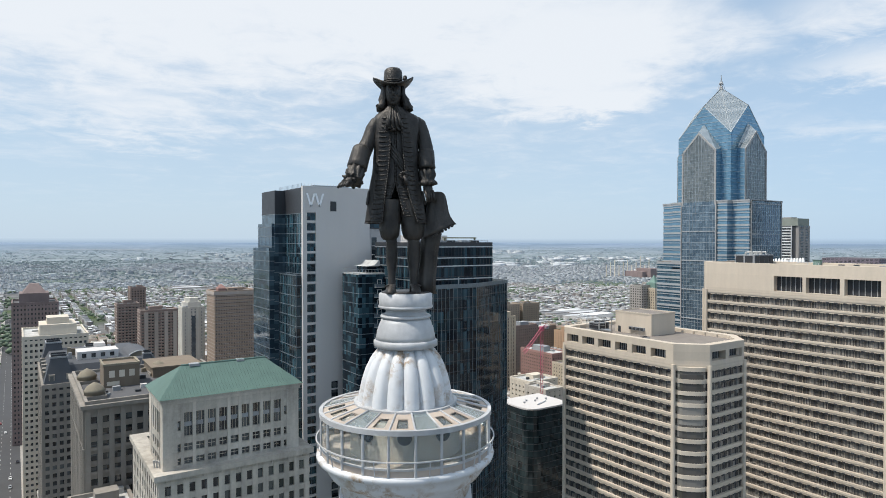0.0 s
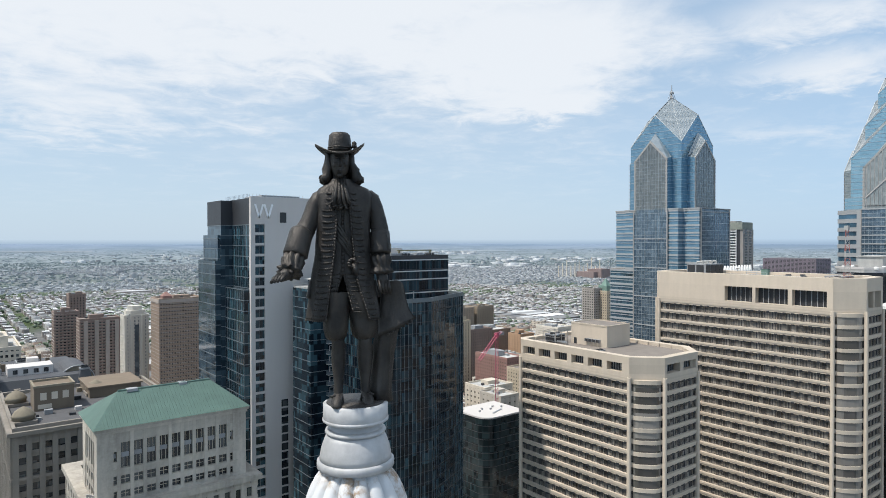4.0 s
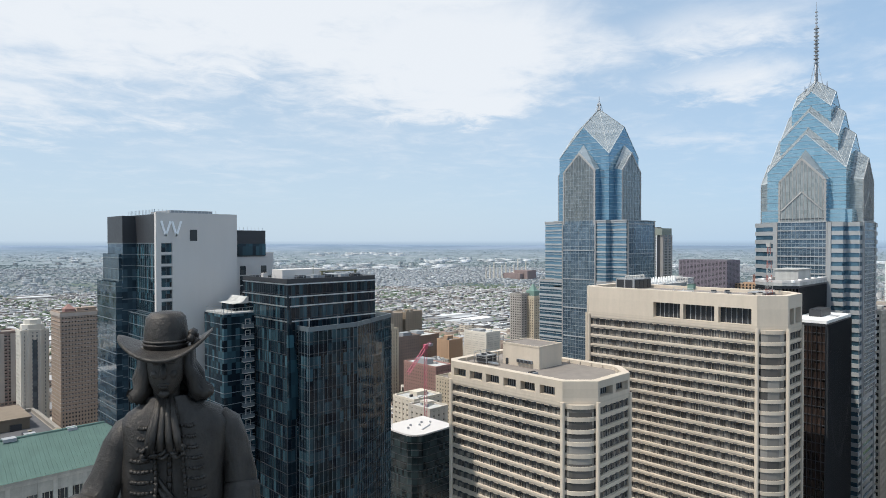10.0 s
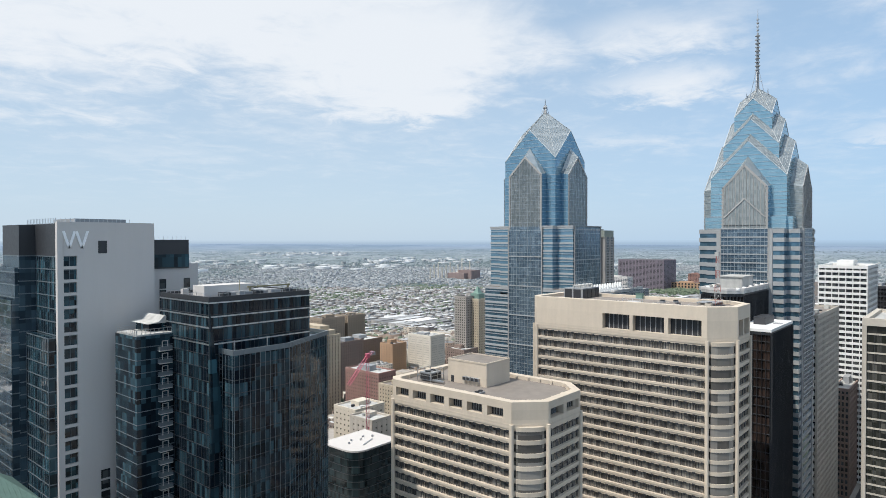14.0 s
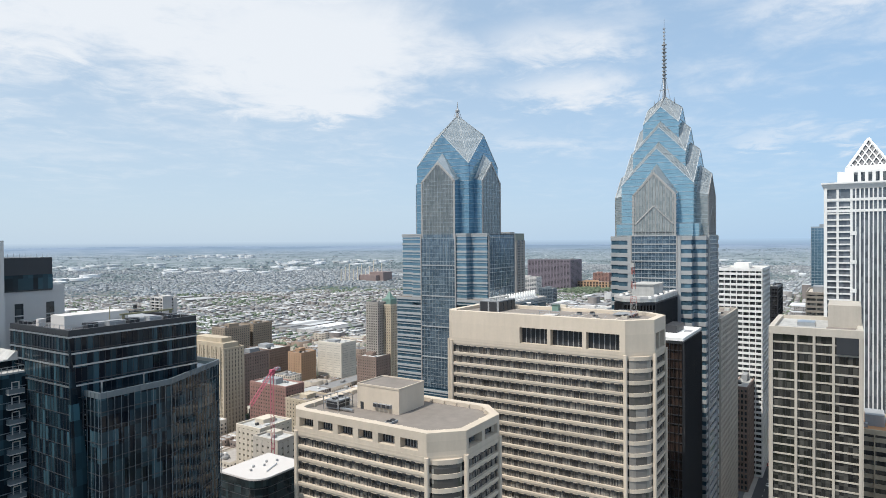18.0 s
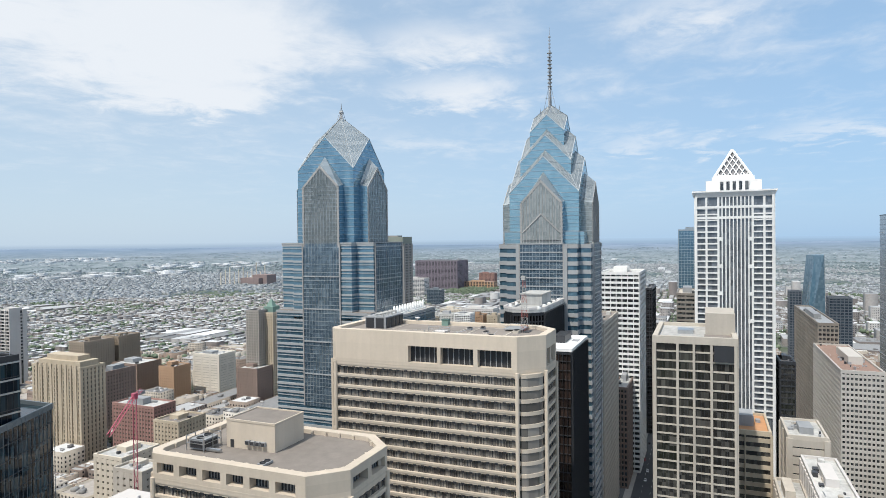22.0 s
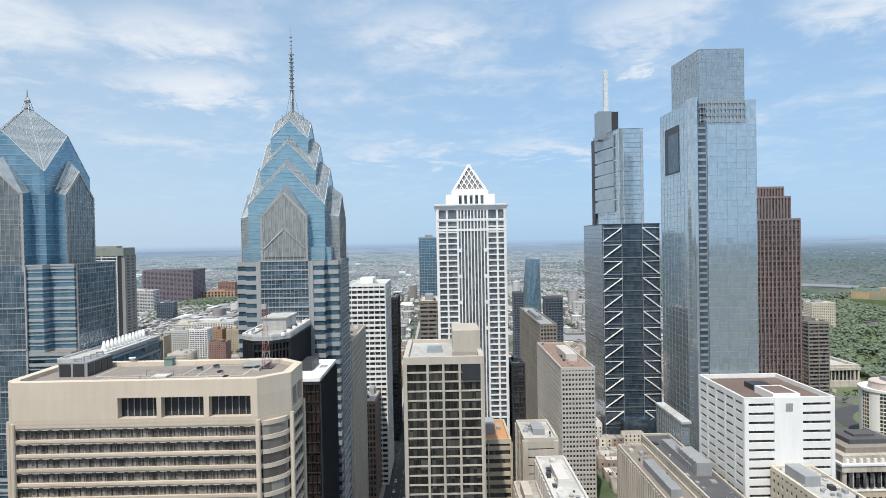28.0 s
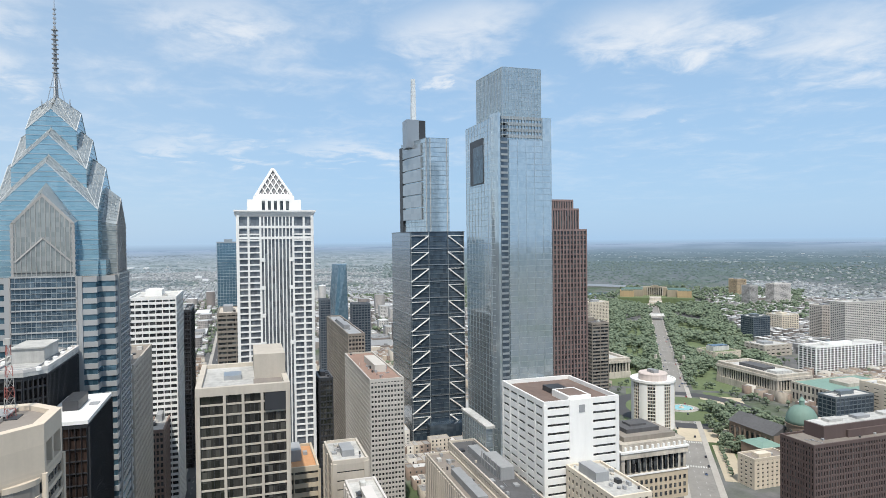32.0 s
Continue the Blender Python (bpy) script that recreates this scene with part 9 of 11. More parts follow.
rh = thing("round_hotel", "round cream hotel with dark window strips", "hotel", -614, 384, 0)
part("drum", Mesh().lathe([(20.5, 0), (20.5, 46), (20.0, 46.2)], 40, centre=(-614, 384)), WINDOW, rh)
for k in range(8):
    a = 2 * math.pi * (k + 0.62) / 8
    q = [(-614 + r * math.cos(a + s), 384 + r * math.sin(a + s)) for r, s in ((21.1, -0.21), (21.3, -0.07), (21.3, 0.07), (21.1, 0.21), (19.8, 0.21), (19.8, -0.21))]
    part("wall_panel", Mesh().prism(q, 0, 46), WHITE_PANEL, rh, "blank white wall panel")
    for s in (0.21, 0.33, 0.455, 0.575):
        part("mullion", Mesh().tube((-614 + 20.8 * math.cos(a + s), 384 + 20.8 * math.sin(a + s), 0), (-614 + 20.8 * math.cos(a + s), 384 + 20.8 * math.sin(a + s), 46), 0.3, 4), CREAM, rh)
for z in [2 + 3.4 * i for i in range(13)]:
    part("floor_ring", Mesh().ring([(-614 + 20.6 * math.cos(a * 0.2618), 384 + 20.6 * math.sin(a * 0.2618)) for a in range(24)], 0.35, 0.6, z, z + 0.75), WHITE_PANEL, rh)
part("roof_ring", Mesh().lathe([(21.4, 45.2), (22.2, 46.2), (22.2, 48.3), (20.8, 48.4), (20.6, 47)], 40, centre=(-614, 384)), WHITE_PANEL, rh)
part("roof_drum", Mesh().lathe([(14.0, 46.5), (14.0, 53), (14.4, 53.2), (13.4, 54)], 28, centre=(-614, 384)), stone("pink_concrete", (0.50, 0.43, 0.40), 0.9), rh)
for k in range(3):
    part("roof_box", Mesh().box(-618 + k * 4, -615 + k * 4, 380, 386, 53, 57), GREY_METAL, rh)

ch = thing("cathedral", "brown stone cathedral with a green copper dome", "church", -510, 432, 0)
BROWNSTONE = stone("brown_stone", (0.25, 0.19, 0.15), 0.9)
part("nave", Mesh().box(-548, -496, 420, 445, 0, 19), BROWNSTONE, ch)
m = Mesh().prism([(-549, 419), (-496, 419), (-496, 446), (-549, 446)], 19, 26.5, [(-549, 432.2), (-496, 432.2), (-496, 432.8), (-549, 432.8)])
part("nave_roof", m, ROOF_DARK, ch)
for i in range(8):
    part("nave_window", Mesh().box(-545 + i * 6, -542.6 + i * 6, 419.6, 420.3, 5, 15), WINDOW, ch)
    part("buttress", Mesh().box(-541.2 + i * 6, -540.2 + i * 6, 418.8, 420.2, 0, 16), BROWNSTONE, ch)
part("drum", Mesh().lathe([(12.4, 17), (12.4, 30), (13.1, 30.4), (13.1, 31.2)], 32, centre=(-487, 441)), BROWNSTONE, ch)
part("dome", Mesh().lathe([(12.8, 31), (12.6, 34), (11.6, 38.2), (9.4, 42.2), (6.2, 45.0), (2.4, 46.4)], 32, 16, 0.06, (31, 46), (-487, 441)), COPPER, ch, "green copper dome", True)
part("lantern", Mesh().lathe([(2.2, 46), (2.2, 50), (2.6, 50.2), (0.4, 53.5)], 12, centre=(-487, 441)), COPPER, ch)
part("cross", Mesh().box(-487.15, -486.85, 440.85, 441.15, 53, 57).box(-487.15, -486.85, 440, 442, 55.3, 55.6), STEEL, ch)
for k in range(12):
    a = k * math.pi / 6
    part("drum_window", Mesh().tube((-487 + 12.2 * math.cos(a), 441 + 12.2 * math.sin(a), 25.5), (-487 + 12.6 * math.cos(a), 441 + 12.6 * math.sin(a), 25.5), 1.6, 10), WINDOW, ch)
ph = thing("parish_house", "small brown stone hall with a green copper roof", "church hall", -496, 407, 0)
part("wall", Mesh().box(-508, -484, 396, 418, 0, 14.5), BROWNSTONE, ph)
part("roof", Mesh().prism(rect(-508.6, -483.4, 395.4, 418.6), 14.5, 17.5, rect(-502, -490, 402, 412)), COPPER, ph, "green copper hipped roof")
for i in range(5):
    part("window", Mesh().box(-484.2, -483.8, 398.5 + i * 4, 400.2 + i * 4, 5, 11), WINDOW, ph)
fg = thing("glass_pavilion", "tall glass entrance pavilion with a white slab roof", "pavilion", -460, 131, 0)
part("glass_box", Mesh().box(-481, -438, 132.2, 137, 0, 71.5), SKY_GLASS, fg)
part("roof", Mesh().box(-483, -436.5, 131.8, 138, 71.5, 73), ROOF_WHITE, fg)
slab_lines(fg, rect(-481, -438, 132.2, 137), 30, 71, 4.2, SILVER, th=0.3)
uprights(fg, rect(-481, -438, 132.2, 137), (0, 1), 30, 71.5, 3.4, SILVER, 0.25)
for k, (s_, t_) in enumerate(((476, 19.5), (476, -19.5))):
    x, y = pk(s_, t_)
    py = thing("pylon", "pale stone memorial pylon beside the avenue", "monument", x, y, 0, "pylons of the avenue")
    part("pedestal", Mesh().box(x - 3, x + 3, y - 3, y + 3, 0, 5), LIMESTONE, py)
    part("shaft", Mesh().prism(rect(x - 1.9, x + 1.9, y - 1.9, y + 1.9), 5, 17, rect(x - 1.3, x + 1.3, y - 1.3, y + 1.3)), LIMESTONE, py)
st = thing("event_stage", "white event canopy before the museum steps", "stage", -1307, 900, 0)
q = [pk(1020, -17), pk(1046, -17), pk(1046, 17), pk(1020, 17)]
part("canopy", Mesh().prism(q, 9, 13, [pk(1026, -15), pk(1042, -15), pk(1042, 15), pk(1026, 15)]), ROOF_WHITE, st)
for c in q:
    part("post", Mesh().tube((*c, 0), (*c, 9.2), 0.5, 6), STEEL, st)
mb = building("gallery_building", "low white gallery building with a dark skylight box", R(-900, -858, 674, 722), 13, CREAM, WINDOW, 6, 4.5, bays=8, pier=5, roof=GRASS, join=True, category="building")
part("skylight_box", Mesh().box(-888, -872, 682, 712, 12.5, 20), ROOF_WHITE, mb)
part("skylight", Mesh().prism(rect(-887, -873, 683, 711), 20, 21), NAVY_GLASS, mb)

# museum on its hill
mus = thing("museum", "tan classical museum with wings and broad steps on a hill", "museum", -1668, 1160, 0)
u = Vector((-0.8138, 0.5812, 0))
v = Vector((0.5812, 0.8138, 0)) * 0.88
mc = Vector((-1668, 1160, 0))
GOLDSTONE = stone("golden_stone", (0.42, 0.31, 0.18), 0.85)
TANSTONE = stone("tan_museum_stone", (0.33, 0.285, 0.215), 0.85)


def mpris(a0, a1, b0, b1, z0, z1):
    return Mesh().prism([tuple((mc + u * a + v * b).xy) for a, b in ((a0, b0), (a1, b0), (a1, b1), (a0, b1))][::-1], z0, z1)


part("hill", mpris(-70, 60, -120, 120, 0, 16), GRASS, mus)
part("steps", Mesh().prism([tuple((mc + u * a + v * b).xy) for a, b in ((-150, -22), (-60, -22), (-60, 22), (-150, 22))][::-1], 0, 1.5).prism([tuple((mc + u * a + v * b).xy) for a, b in ((-110, -20), (-40, -20), (-40, 20), (-110, 20))][::-1], 1.5, 9).prism([tuple((mc + u * a + v * b).xy) for a, b in ((-80, -18), (-30, -18), (-30, 18), (-80, 18))][::-1], 9, 17), LIMESTONE, mus, "broad pale stone steps")
part("centre_block", mpris(10, 50, -38, 38, 16, 40), TANSTONE, mus)
part("wing", mpris(-30, 40, 38, 100, 16, 36), TANSTONE, mus)
part("wing", mpris(-30, 40, -100, -38, 16, 36), TANSTONE, mus)
for b in (90, -90):
    part("end_block", mpris(-46, 20, b - 22, b + 22, 16, 34), GOLDSTONE, mus, "golden stone end block")
    part("end_roof", mpris(-44, 18, b - 20, b + 20, 34, 35.5), ROOF_COPPER, mus)
for b in (69, -69):
    part("wing_roof", mpris(-28, 38, b - 29, b + 29, 36, 37.5), ROOF_COPPER, mus)
for b in (0,):
    a = 4 if b == 0 else -36
    w = 26 if b == 0 else 13
    p, q, t = (mc + u * a + v * (b - w)), (mc + u * a + v * (b + w)), (mc + u * a + v * b)
    back = u * 14
    m = Mesh().face((p.x, p.y, 40), (t.x, t.y, 48), (q.x, q.y, 40)).face((p.x, p.y, 40), ((p + back).x, (p + back).y, 40), ((t + back).x, (t + back).y, 48), (t.x, t.y, 48)).face((t.x, t.y, 48), ((t + back).x, (t + back).y, 48), ((q + back).x, (q + back).y, 40), (q.x, q.y, 40))
    part("pediment", m, TANSTONE, mus)
    for k in range(8 if b == 0 else 6):
        bb = b - w + 2 + (2 * w - 4) * k / (7 if b == 0 else 5)
        c = mc + u * (a + 1.5) + v * bb
        part("column", Mesh().tube((c.x, c.y, 16), (c.x, c.y, 40), 1.4, 8, 1.2), LIMESTONE, mus)
    part("porch_wall", mpris(a + 6, a + 14, b - w, b + w, 16, 40), WINDOW, mus)

# far landmarks
ps = thing("power_station", "distant power station with a row of tall chimneys", "power station", -2120, -1735, 6)
RUST = stone("rust_wall", (0.26, 0.20, 0.19), 0.9)
part("turbine_hall", Mesh().box(-2150, -2085, -1740, -1650, 6, 34).box(-2170, -2110, -1700, -1630, 6, 46), RUST, ps)
for i in range(11):
    x, y = -2030 - 11.5 * i, -1790 + 12.5 * i
    part("chimney", Mesh().tube((x, y, 6), (x, y, 58 + 11 * (i % 3) + (14 if i in (8, 10) else 0)), 2.6, 8, 1.7), CREAM, ps)

building("hospital_block", "distant purple-brown hospital block", R(-2190, -2080, -960, -800), 105, stone("purple_brown", (0.19, 0.16, 0.19), 0.9), WINDOW, 4, 2.2, bays=12, pier=4, roof=ROOF_DARK, join=True, category="hospital")
ft = thing("facet_tower", "distant blue glass tower with slanted facets", "skyscraper", -1150, 150, 0)
part("shaft", Mesh().prism([(-1190, 128), (-1150, 134), (-1150, 163), (-1190, 170)], 0, 150, [(-1180, 140), (-1156, 147), (-1152, 160), (-1184, 166)]), glass("far_blue_glass", (0.085, 0.15, 0.20), (0.17, 0.25, 0.31), 3.0, 4.0, 0.4, 0.08, 0.3), ft)
part("facet", Mesh().face((-1149.6, 134, 20), (-1149.6, 150, 20), (-1154, 148.5, 149)), MID_BLUE, ft)
for x, y0, y1, h in ((-950, 91, 105, 121), (-900, 127, 151, 118)):
    building("dark_slab", "dark distant apartment slab", R(x - 20, x, y0, y1), h - 12, stone("far_slate_panel", (0.10, 0.115, 0.135), 0.6, 0.1), NAVY_GLASS, 3.4, 1.2, bays=4, pier=0.6, roof=ROOF_DARK, join=True)

bo = made["dark red-brown office building with a paved roof"]
MAROON = bpy.data.materials["maroon_brick"]
part("penthouse", Mesh().box(-392, -377, 340, 468, 60, 68.5), MAROON, bo, "maroon set-back storey")
part("penthouse_roof", Mesh().box(-391, -378, 341, 467, 68.5, 68.9), ROOF_WHITE, bo)
for i in range(5):
    part("roof_plant", Mesh().box(-388, -382, 350 + i * 24, 362 + i * 24, 68.9, 70.6), GREY_METAL if i % 2 else ROOF_WHITE, bo)
up = made["upper tier of the tan stone office building"]
part("plant_frame", Mesh().box(-412, -385, 120, 128, 59, 66), GREY_METAL, up, "grey steel roof plant")
for i in range(7):
    part("plant_post", Mesh().box(-413 + i * 4.6, -412.6 + i * 4.6, 119.4, 119.8, 59, 67), STEEL, up)


# ---- plant, hatches and pipes on the nearer flat roofs ----


def roof_clutter(label, seed, x0, x1, y0, y1, z, n):
    b = made[label]
    rc = random.Random(seed)
    for i in range(n):
        x, y, q = rc.uniform(x0 + 2, x1 - 2), rc.uniform(y0 + 2, y1 - 2), rc.uniform(0.35, 1.3)
        kind_ = rc.random()
        mat_ = rc.choice((GREY_METAL, GREY_METAL, DARK_METAL, STEEL, CONCRETE))
        if kind_ < 0.6:
            part("roof_unit", Mesh().box(x - q, x + q, y - q * 0.7, y + q * 0.7, z - 0.3, z + rc.uniform(0.5, 1.8)), mat_, b)
        elif kind_ < 0.8:
            part("roof_pipe", Mesh().tube((x, y, z + 0.25), (x + rc.choice((-1, 1)) * rc.uniform(2, 6) if x0 + 8 < x < x1 - 8 else x, y + 0.01 + rc.uniform(0, 1), z + 0.25), 0.18, 6), STEEL, b)
        else:
            part("roof_fan", Mesh().lathe([(q * 0.7, z - 0.3), (q * 0.7, z + 0.9), (q * 0.9, z + 1.0), (q * 0.5, z + 1.3)], 12, centre=(x, y)), mat_, b)


roof_clutter("long tan stone office building with stepped roofs", 1, -452, -335, 97, 113, 54, 16)
roof_clutter("upper tier of the tan stone office building", 2, -456, -335, 113.2, 131, 59, 18)
roof_clutter("pale stone building with a cluttered white roof", 3, -362.5, -318, 147.6, 168, 71, 20)
roof_clutter("pale concrete block with a long stained white roof", 4, -347, -296, 29, 42.5, 83.5, 12)
roof_clutter("plain beige block with roof plant", 5, -388, -357, 25, 41.5, 89, 10)
roof_clutter("long beige apartment slab with small windows", 6, -586, -480, 67, 90, 97.5, 22)
roof_clutter("dark red-brown office building with a paved roof", 7, -394, -368, 322, 470, 60, 16)

# ---- the low city between the towers ----
bpy.context.view_layer.update()
SOLID = []                                   # plans of everything already built
for ob in list(bpy.data.objects):
    if ob.type == "EMPTY" and ob.parent is None and ob.children:
        xs, ys = [], []
        for c in ob.children:
            if c.type == "MESH":
                for q in c.bound_box:
                    w = c.matrix_world @ Vector(q)
                    xs.append(w.x)
                    ys.append(w.y)
        SOLID.append((min(xs) - 2, max(xs) + 2, min(ys) - 2, max(ys) + 2))
SOLID = np.array(SOLID)
rng = np.random.default_rng(11)
A0 = np.array((-461.6, 317.8))
AU = np.array((-0.8235, 0.5672))


def along(x, y):
    """Distance along the tree-lined avenue and to the side of it."""
    dx, dy = x - A0[0], y - A0[1]
    return dx * AU[0] + dy * AU[1], -dx * AU[1] + dy * AU[0]


def clear(x, y, hw, hd):
    """True where a block of half width hw and half depth hd stands free of streets, park, river and built things."""
    ok = np.ones(len(x), bool)
    for a, b, c, d in SOLID:
        ok &= ~((x + hw > a) & (x - hw < b) & (y + hd > c) & (y - hd < d))
    ok &= ~((np.abs(y + 49) < 15 + hd) & (x < 0)) & ~((np.abs(x - 23) < 16 + hw) & (y < 0)) & ~((np.abs(y - 52) < 13 + hd) & (x < -100) & (x > -1500))
    ok &= ~((np.abs(x + 275) < 12 + hw) & (np.abs(y) < 600)) & ~((np.abs(x + 425) < 12 + hw) & (y > -600) & (y < 330))
    s, t = along(x, y)
    ok &= ~((s > -60) & (s < 330) & (np.abs(t) < 75 + hw))
    ok &= ~((s >= 330) & (s < 1700) & (np.abs(t) < 150 + hw))
    ok &= np.hypot(x + 656, y - 452) > 105 + hw
    ok &= ~((x < -1780) & (x > -2230) & (y > 840) & (y < 1560))
    ok &= ~((np.abs(x + 2070) < 170) & (np.abs(y + 730) < 60))
    ok &= ~((x > -190) & (y > -170) & (y < 260))
    return ok


def mass(name, label, cx, cy, hw, hd, z0, z1, roof_mat, wall_mat, category="houses", simple=False):
    """Many flat-roofed houses as one object: walls, a roof behind a low parapet, each house an island."""
    n = len(cx)
    sx, sy = np.array((-1, 1, 1, -1)), np.array((-1, -1, 1, 1))
    X, Y = cx[:, None] + hw[:, None] * sx, cy[:, None] + hd[:, None] * sy
    lip = np.minimum(0.5, (z1 - z0) * 0.1)
    inn = np.minimum(0.35, hw * 0.2)
    Xi, Yi = cx[:, None] + (hw - inn)[:, None] * sx, cy[:, None] + (hd - inn)[:, None] * sy
    one = np.ones((1, 4))
    low, high, deck = z0[:, None] * one, z1[:, None] * one, (z1 - lip)[:, None] * one
    V = np.stack([np.stack(q, -1) for q in ((X, Y, low), (X, Y, high), (Xi, Yi, high), (Xi, Yi, deck - 0.05), (Xi, Yi, deck))], 1).reshape(-1, 3)
    F = []
    for k in range(3):
        for i in range(4):
            j = (i + 1) % 4
            F.append((k * 4 + i, k * 4 + j, k * 4 + 4 + j, k * 4 + 4 + i))
    F.append((16, 17, 18, 19))
    if simple:                               # far off, a plain roof without its parapet
        V = np.stack([np.stack(q, -1) for q in ((X, Y, low), (X, Y, high), (X, Y, high))], 1).reshape(-1, 3)
        F = F[:4] + [(8, 9, 10, 11)]
    F = np.array(F)
    per, count = len(F), len(V) // n
    loops = (F[None] + (np.arange(n) * count)[:, None, None]).reshape(-1)
    me = bpy.data.meshes.new(name)
    me.vertices.add(len(V))
    me.vertices.foreach_set("co", V.ravel())
    nf = n * per
    me.loops.add(nf * 4)
    me.loops.foreach_set("vertex_index", loops.astype(np.int32))
    me.polygons.add(nf)
    me.polygons.foreach_set("loop_start", np.arange(0, nf * 4, 4, dtype=np.int32))
    me.materials.append(wall_mat)
    me.materials.append(roof_mat)
    me.polygons.foreach_set("material_index", np.tile(np.array([0] * (per - 1) + [1], dtype=np.int32), n))
    me.update(calc_edges=True)
    me.validate()
    return tagged(new(name, me), label, category, kind="stuff")


def scatter(name, label, base_v, base_f, pos, scale, mat_, category, wobble=0.0, squash=0.8):
    """Many copies of one small shape in one object, each turned and dented."""
    n, m = len(pos), len(base_v)
    a = rng.uniform(0, 6.283, n)
    c, s = np.cos(a)[:, None], np.sin(a)[:, None]
    k = 1 + (rng.uniform(-wobble, wobble, (n, m)) if wobble else 0)
    bx, by, bz = base_v[:, 0] * k, base_v[:, 1] * k, base_v[:, 2] * k
    sc = scale[:, None]
    V = np.stack(((bx * c - by * s) * sc + pos[:, 0:1], (bx * s + by * c) * sc + pos[:, 1:2], bz * sc * squash + pos[:, 2:3]), -1).reshape(-1, 3)
    loops = (base_f[None] + (np.arange(n) * m)[:, None, None]).reshape(-1)
    q = base_f.shape[1]
    nf = n * len(base_f)
    me = bpy.data.meshes.new(name)
    me.vertices.add(len(V))
    me.vertices.foreach_set("co", V.ravel())
    me.loops.add(nf * q)
    me.loops.foreach_set("vertex_index", loops.astype(np.int32))
    me.polygons.add(nf)
    me.polygons.foreach_set("loop_start", np.arange(0, nf * q, q, dtype=np.int32))
    me.materials.append(mat_)
    me.update(calc_edges=True)
    return tagged(new(name, me), label, category, kind="stuff")


ROOFS = islands("mixed_flat_roofs", [(0.0, (0.13, 0.13, 0.135)), (0.2, (0.20, 0.20, 0.20)), (0.42, (0.30, 0.30, 0.30)), (0.62, (0.40, 0.40, 0.40)), (0.76, (0.35, 0.31, 0.27)), (0.88, (0.48, 0.49, 0.50)), (1.0, (0.66, 0.66, 0.65))], 0.9)
WALLS = islands("mixed_brick_walls", [(0.0, (0.16, 0.13, 0.115)), (0.25, (0.23, 0.175, 0.14)), (0.45, (0.29, 0.24, 0.20)), (0.6, (0.36, 0.32, 0.27)), (0.8, (0.44, 0.40, 0.34)), (1.0, (0.56, 0.54, 0.50))], 0.9)
LEAVES = islands("summer_leaves", [(0.0, (0.095, 0.128, 0.086)), (0.35, (0.118, 0.156, 0.105)), (0.7, (0.140, 0.180, 0.120)), (1.0, (0.168, 0.205, 0.135))], 1.0, 0.3)
# farther walls are lightened and greyed: haze put into their colour
MID_WALLS = islands("hazed_brick_walls", [(0.0, (0.20, 0.175, 0.165)), (0.4, (0.30, 0.275, 0.26)), (0.7, (0.42, 0.40, 0.385)), (1.0, (0.60, 0.59, 0.575))], 0.95)
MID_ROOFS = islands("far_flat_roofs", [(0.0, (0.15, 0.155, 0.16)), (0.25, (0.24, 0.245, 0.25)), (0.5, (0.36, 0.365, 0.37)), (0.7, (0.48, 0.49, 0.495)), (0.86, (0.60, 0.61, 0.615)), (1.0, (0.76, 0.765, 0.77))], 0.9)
# far palettes carry distance haze in their colours, the rim ones most
FAR_LEAVES = islands("hazed_far_woods", [(0.0, (0.085, 0.118, 0.125)), (0.5, (0.110, 0.148, 0.158)), (1.0, (0.145, 0.185, 0.200))], 1.0)
FAR_ROOFS = islands("hazed_far_roofs", [(0.0, (0.20, 0.23, 0.255)), (0.35, (0.27, 0.30, 0.325)), (0.65, (0.36, 0.39, 0.415)), (0.85, (0.50, 0.53, 0.55)), (1.0, (0.74, 0.76, 0.77))], 0.95)
RIM_ROOFS = islands("hazed_suburb_roofs", [(0.0, (0.22, 0.265, 0.30)), (0.5, (0.29, 0.33, 0.365)), (0.85, (0.38, 0.42, 0.45)), (1.0, (0.56, 0.59, 0.61))], 0.95)
RIM_LEAVES = islands("hazed_suburb_woods", [(0.0, (0.105, 0.15, 0.175)), (0.5, (0.13, 0.175, 0.20)), (1.0, (0.16, 0.205, 0.23))], 1.0)
FAR_WALLS = islands("hazed_far_walls", [(0.0, (0.25, 0.265, 0.28)), (0.5, (0.36, 0.375, 0.385)), (1.0, (0.56, 0.57, 0.575))], 0.95)
BARK = plain("bark", (0.10, 0.08, 0.06), 0.95)

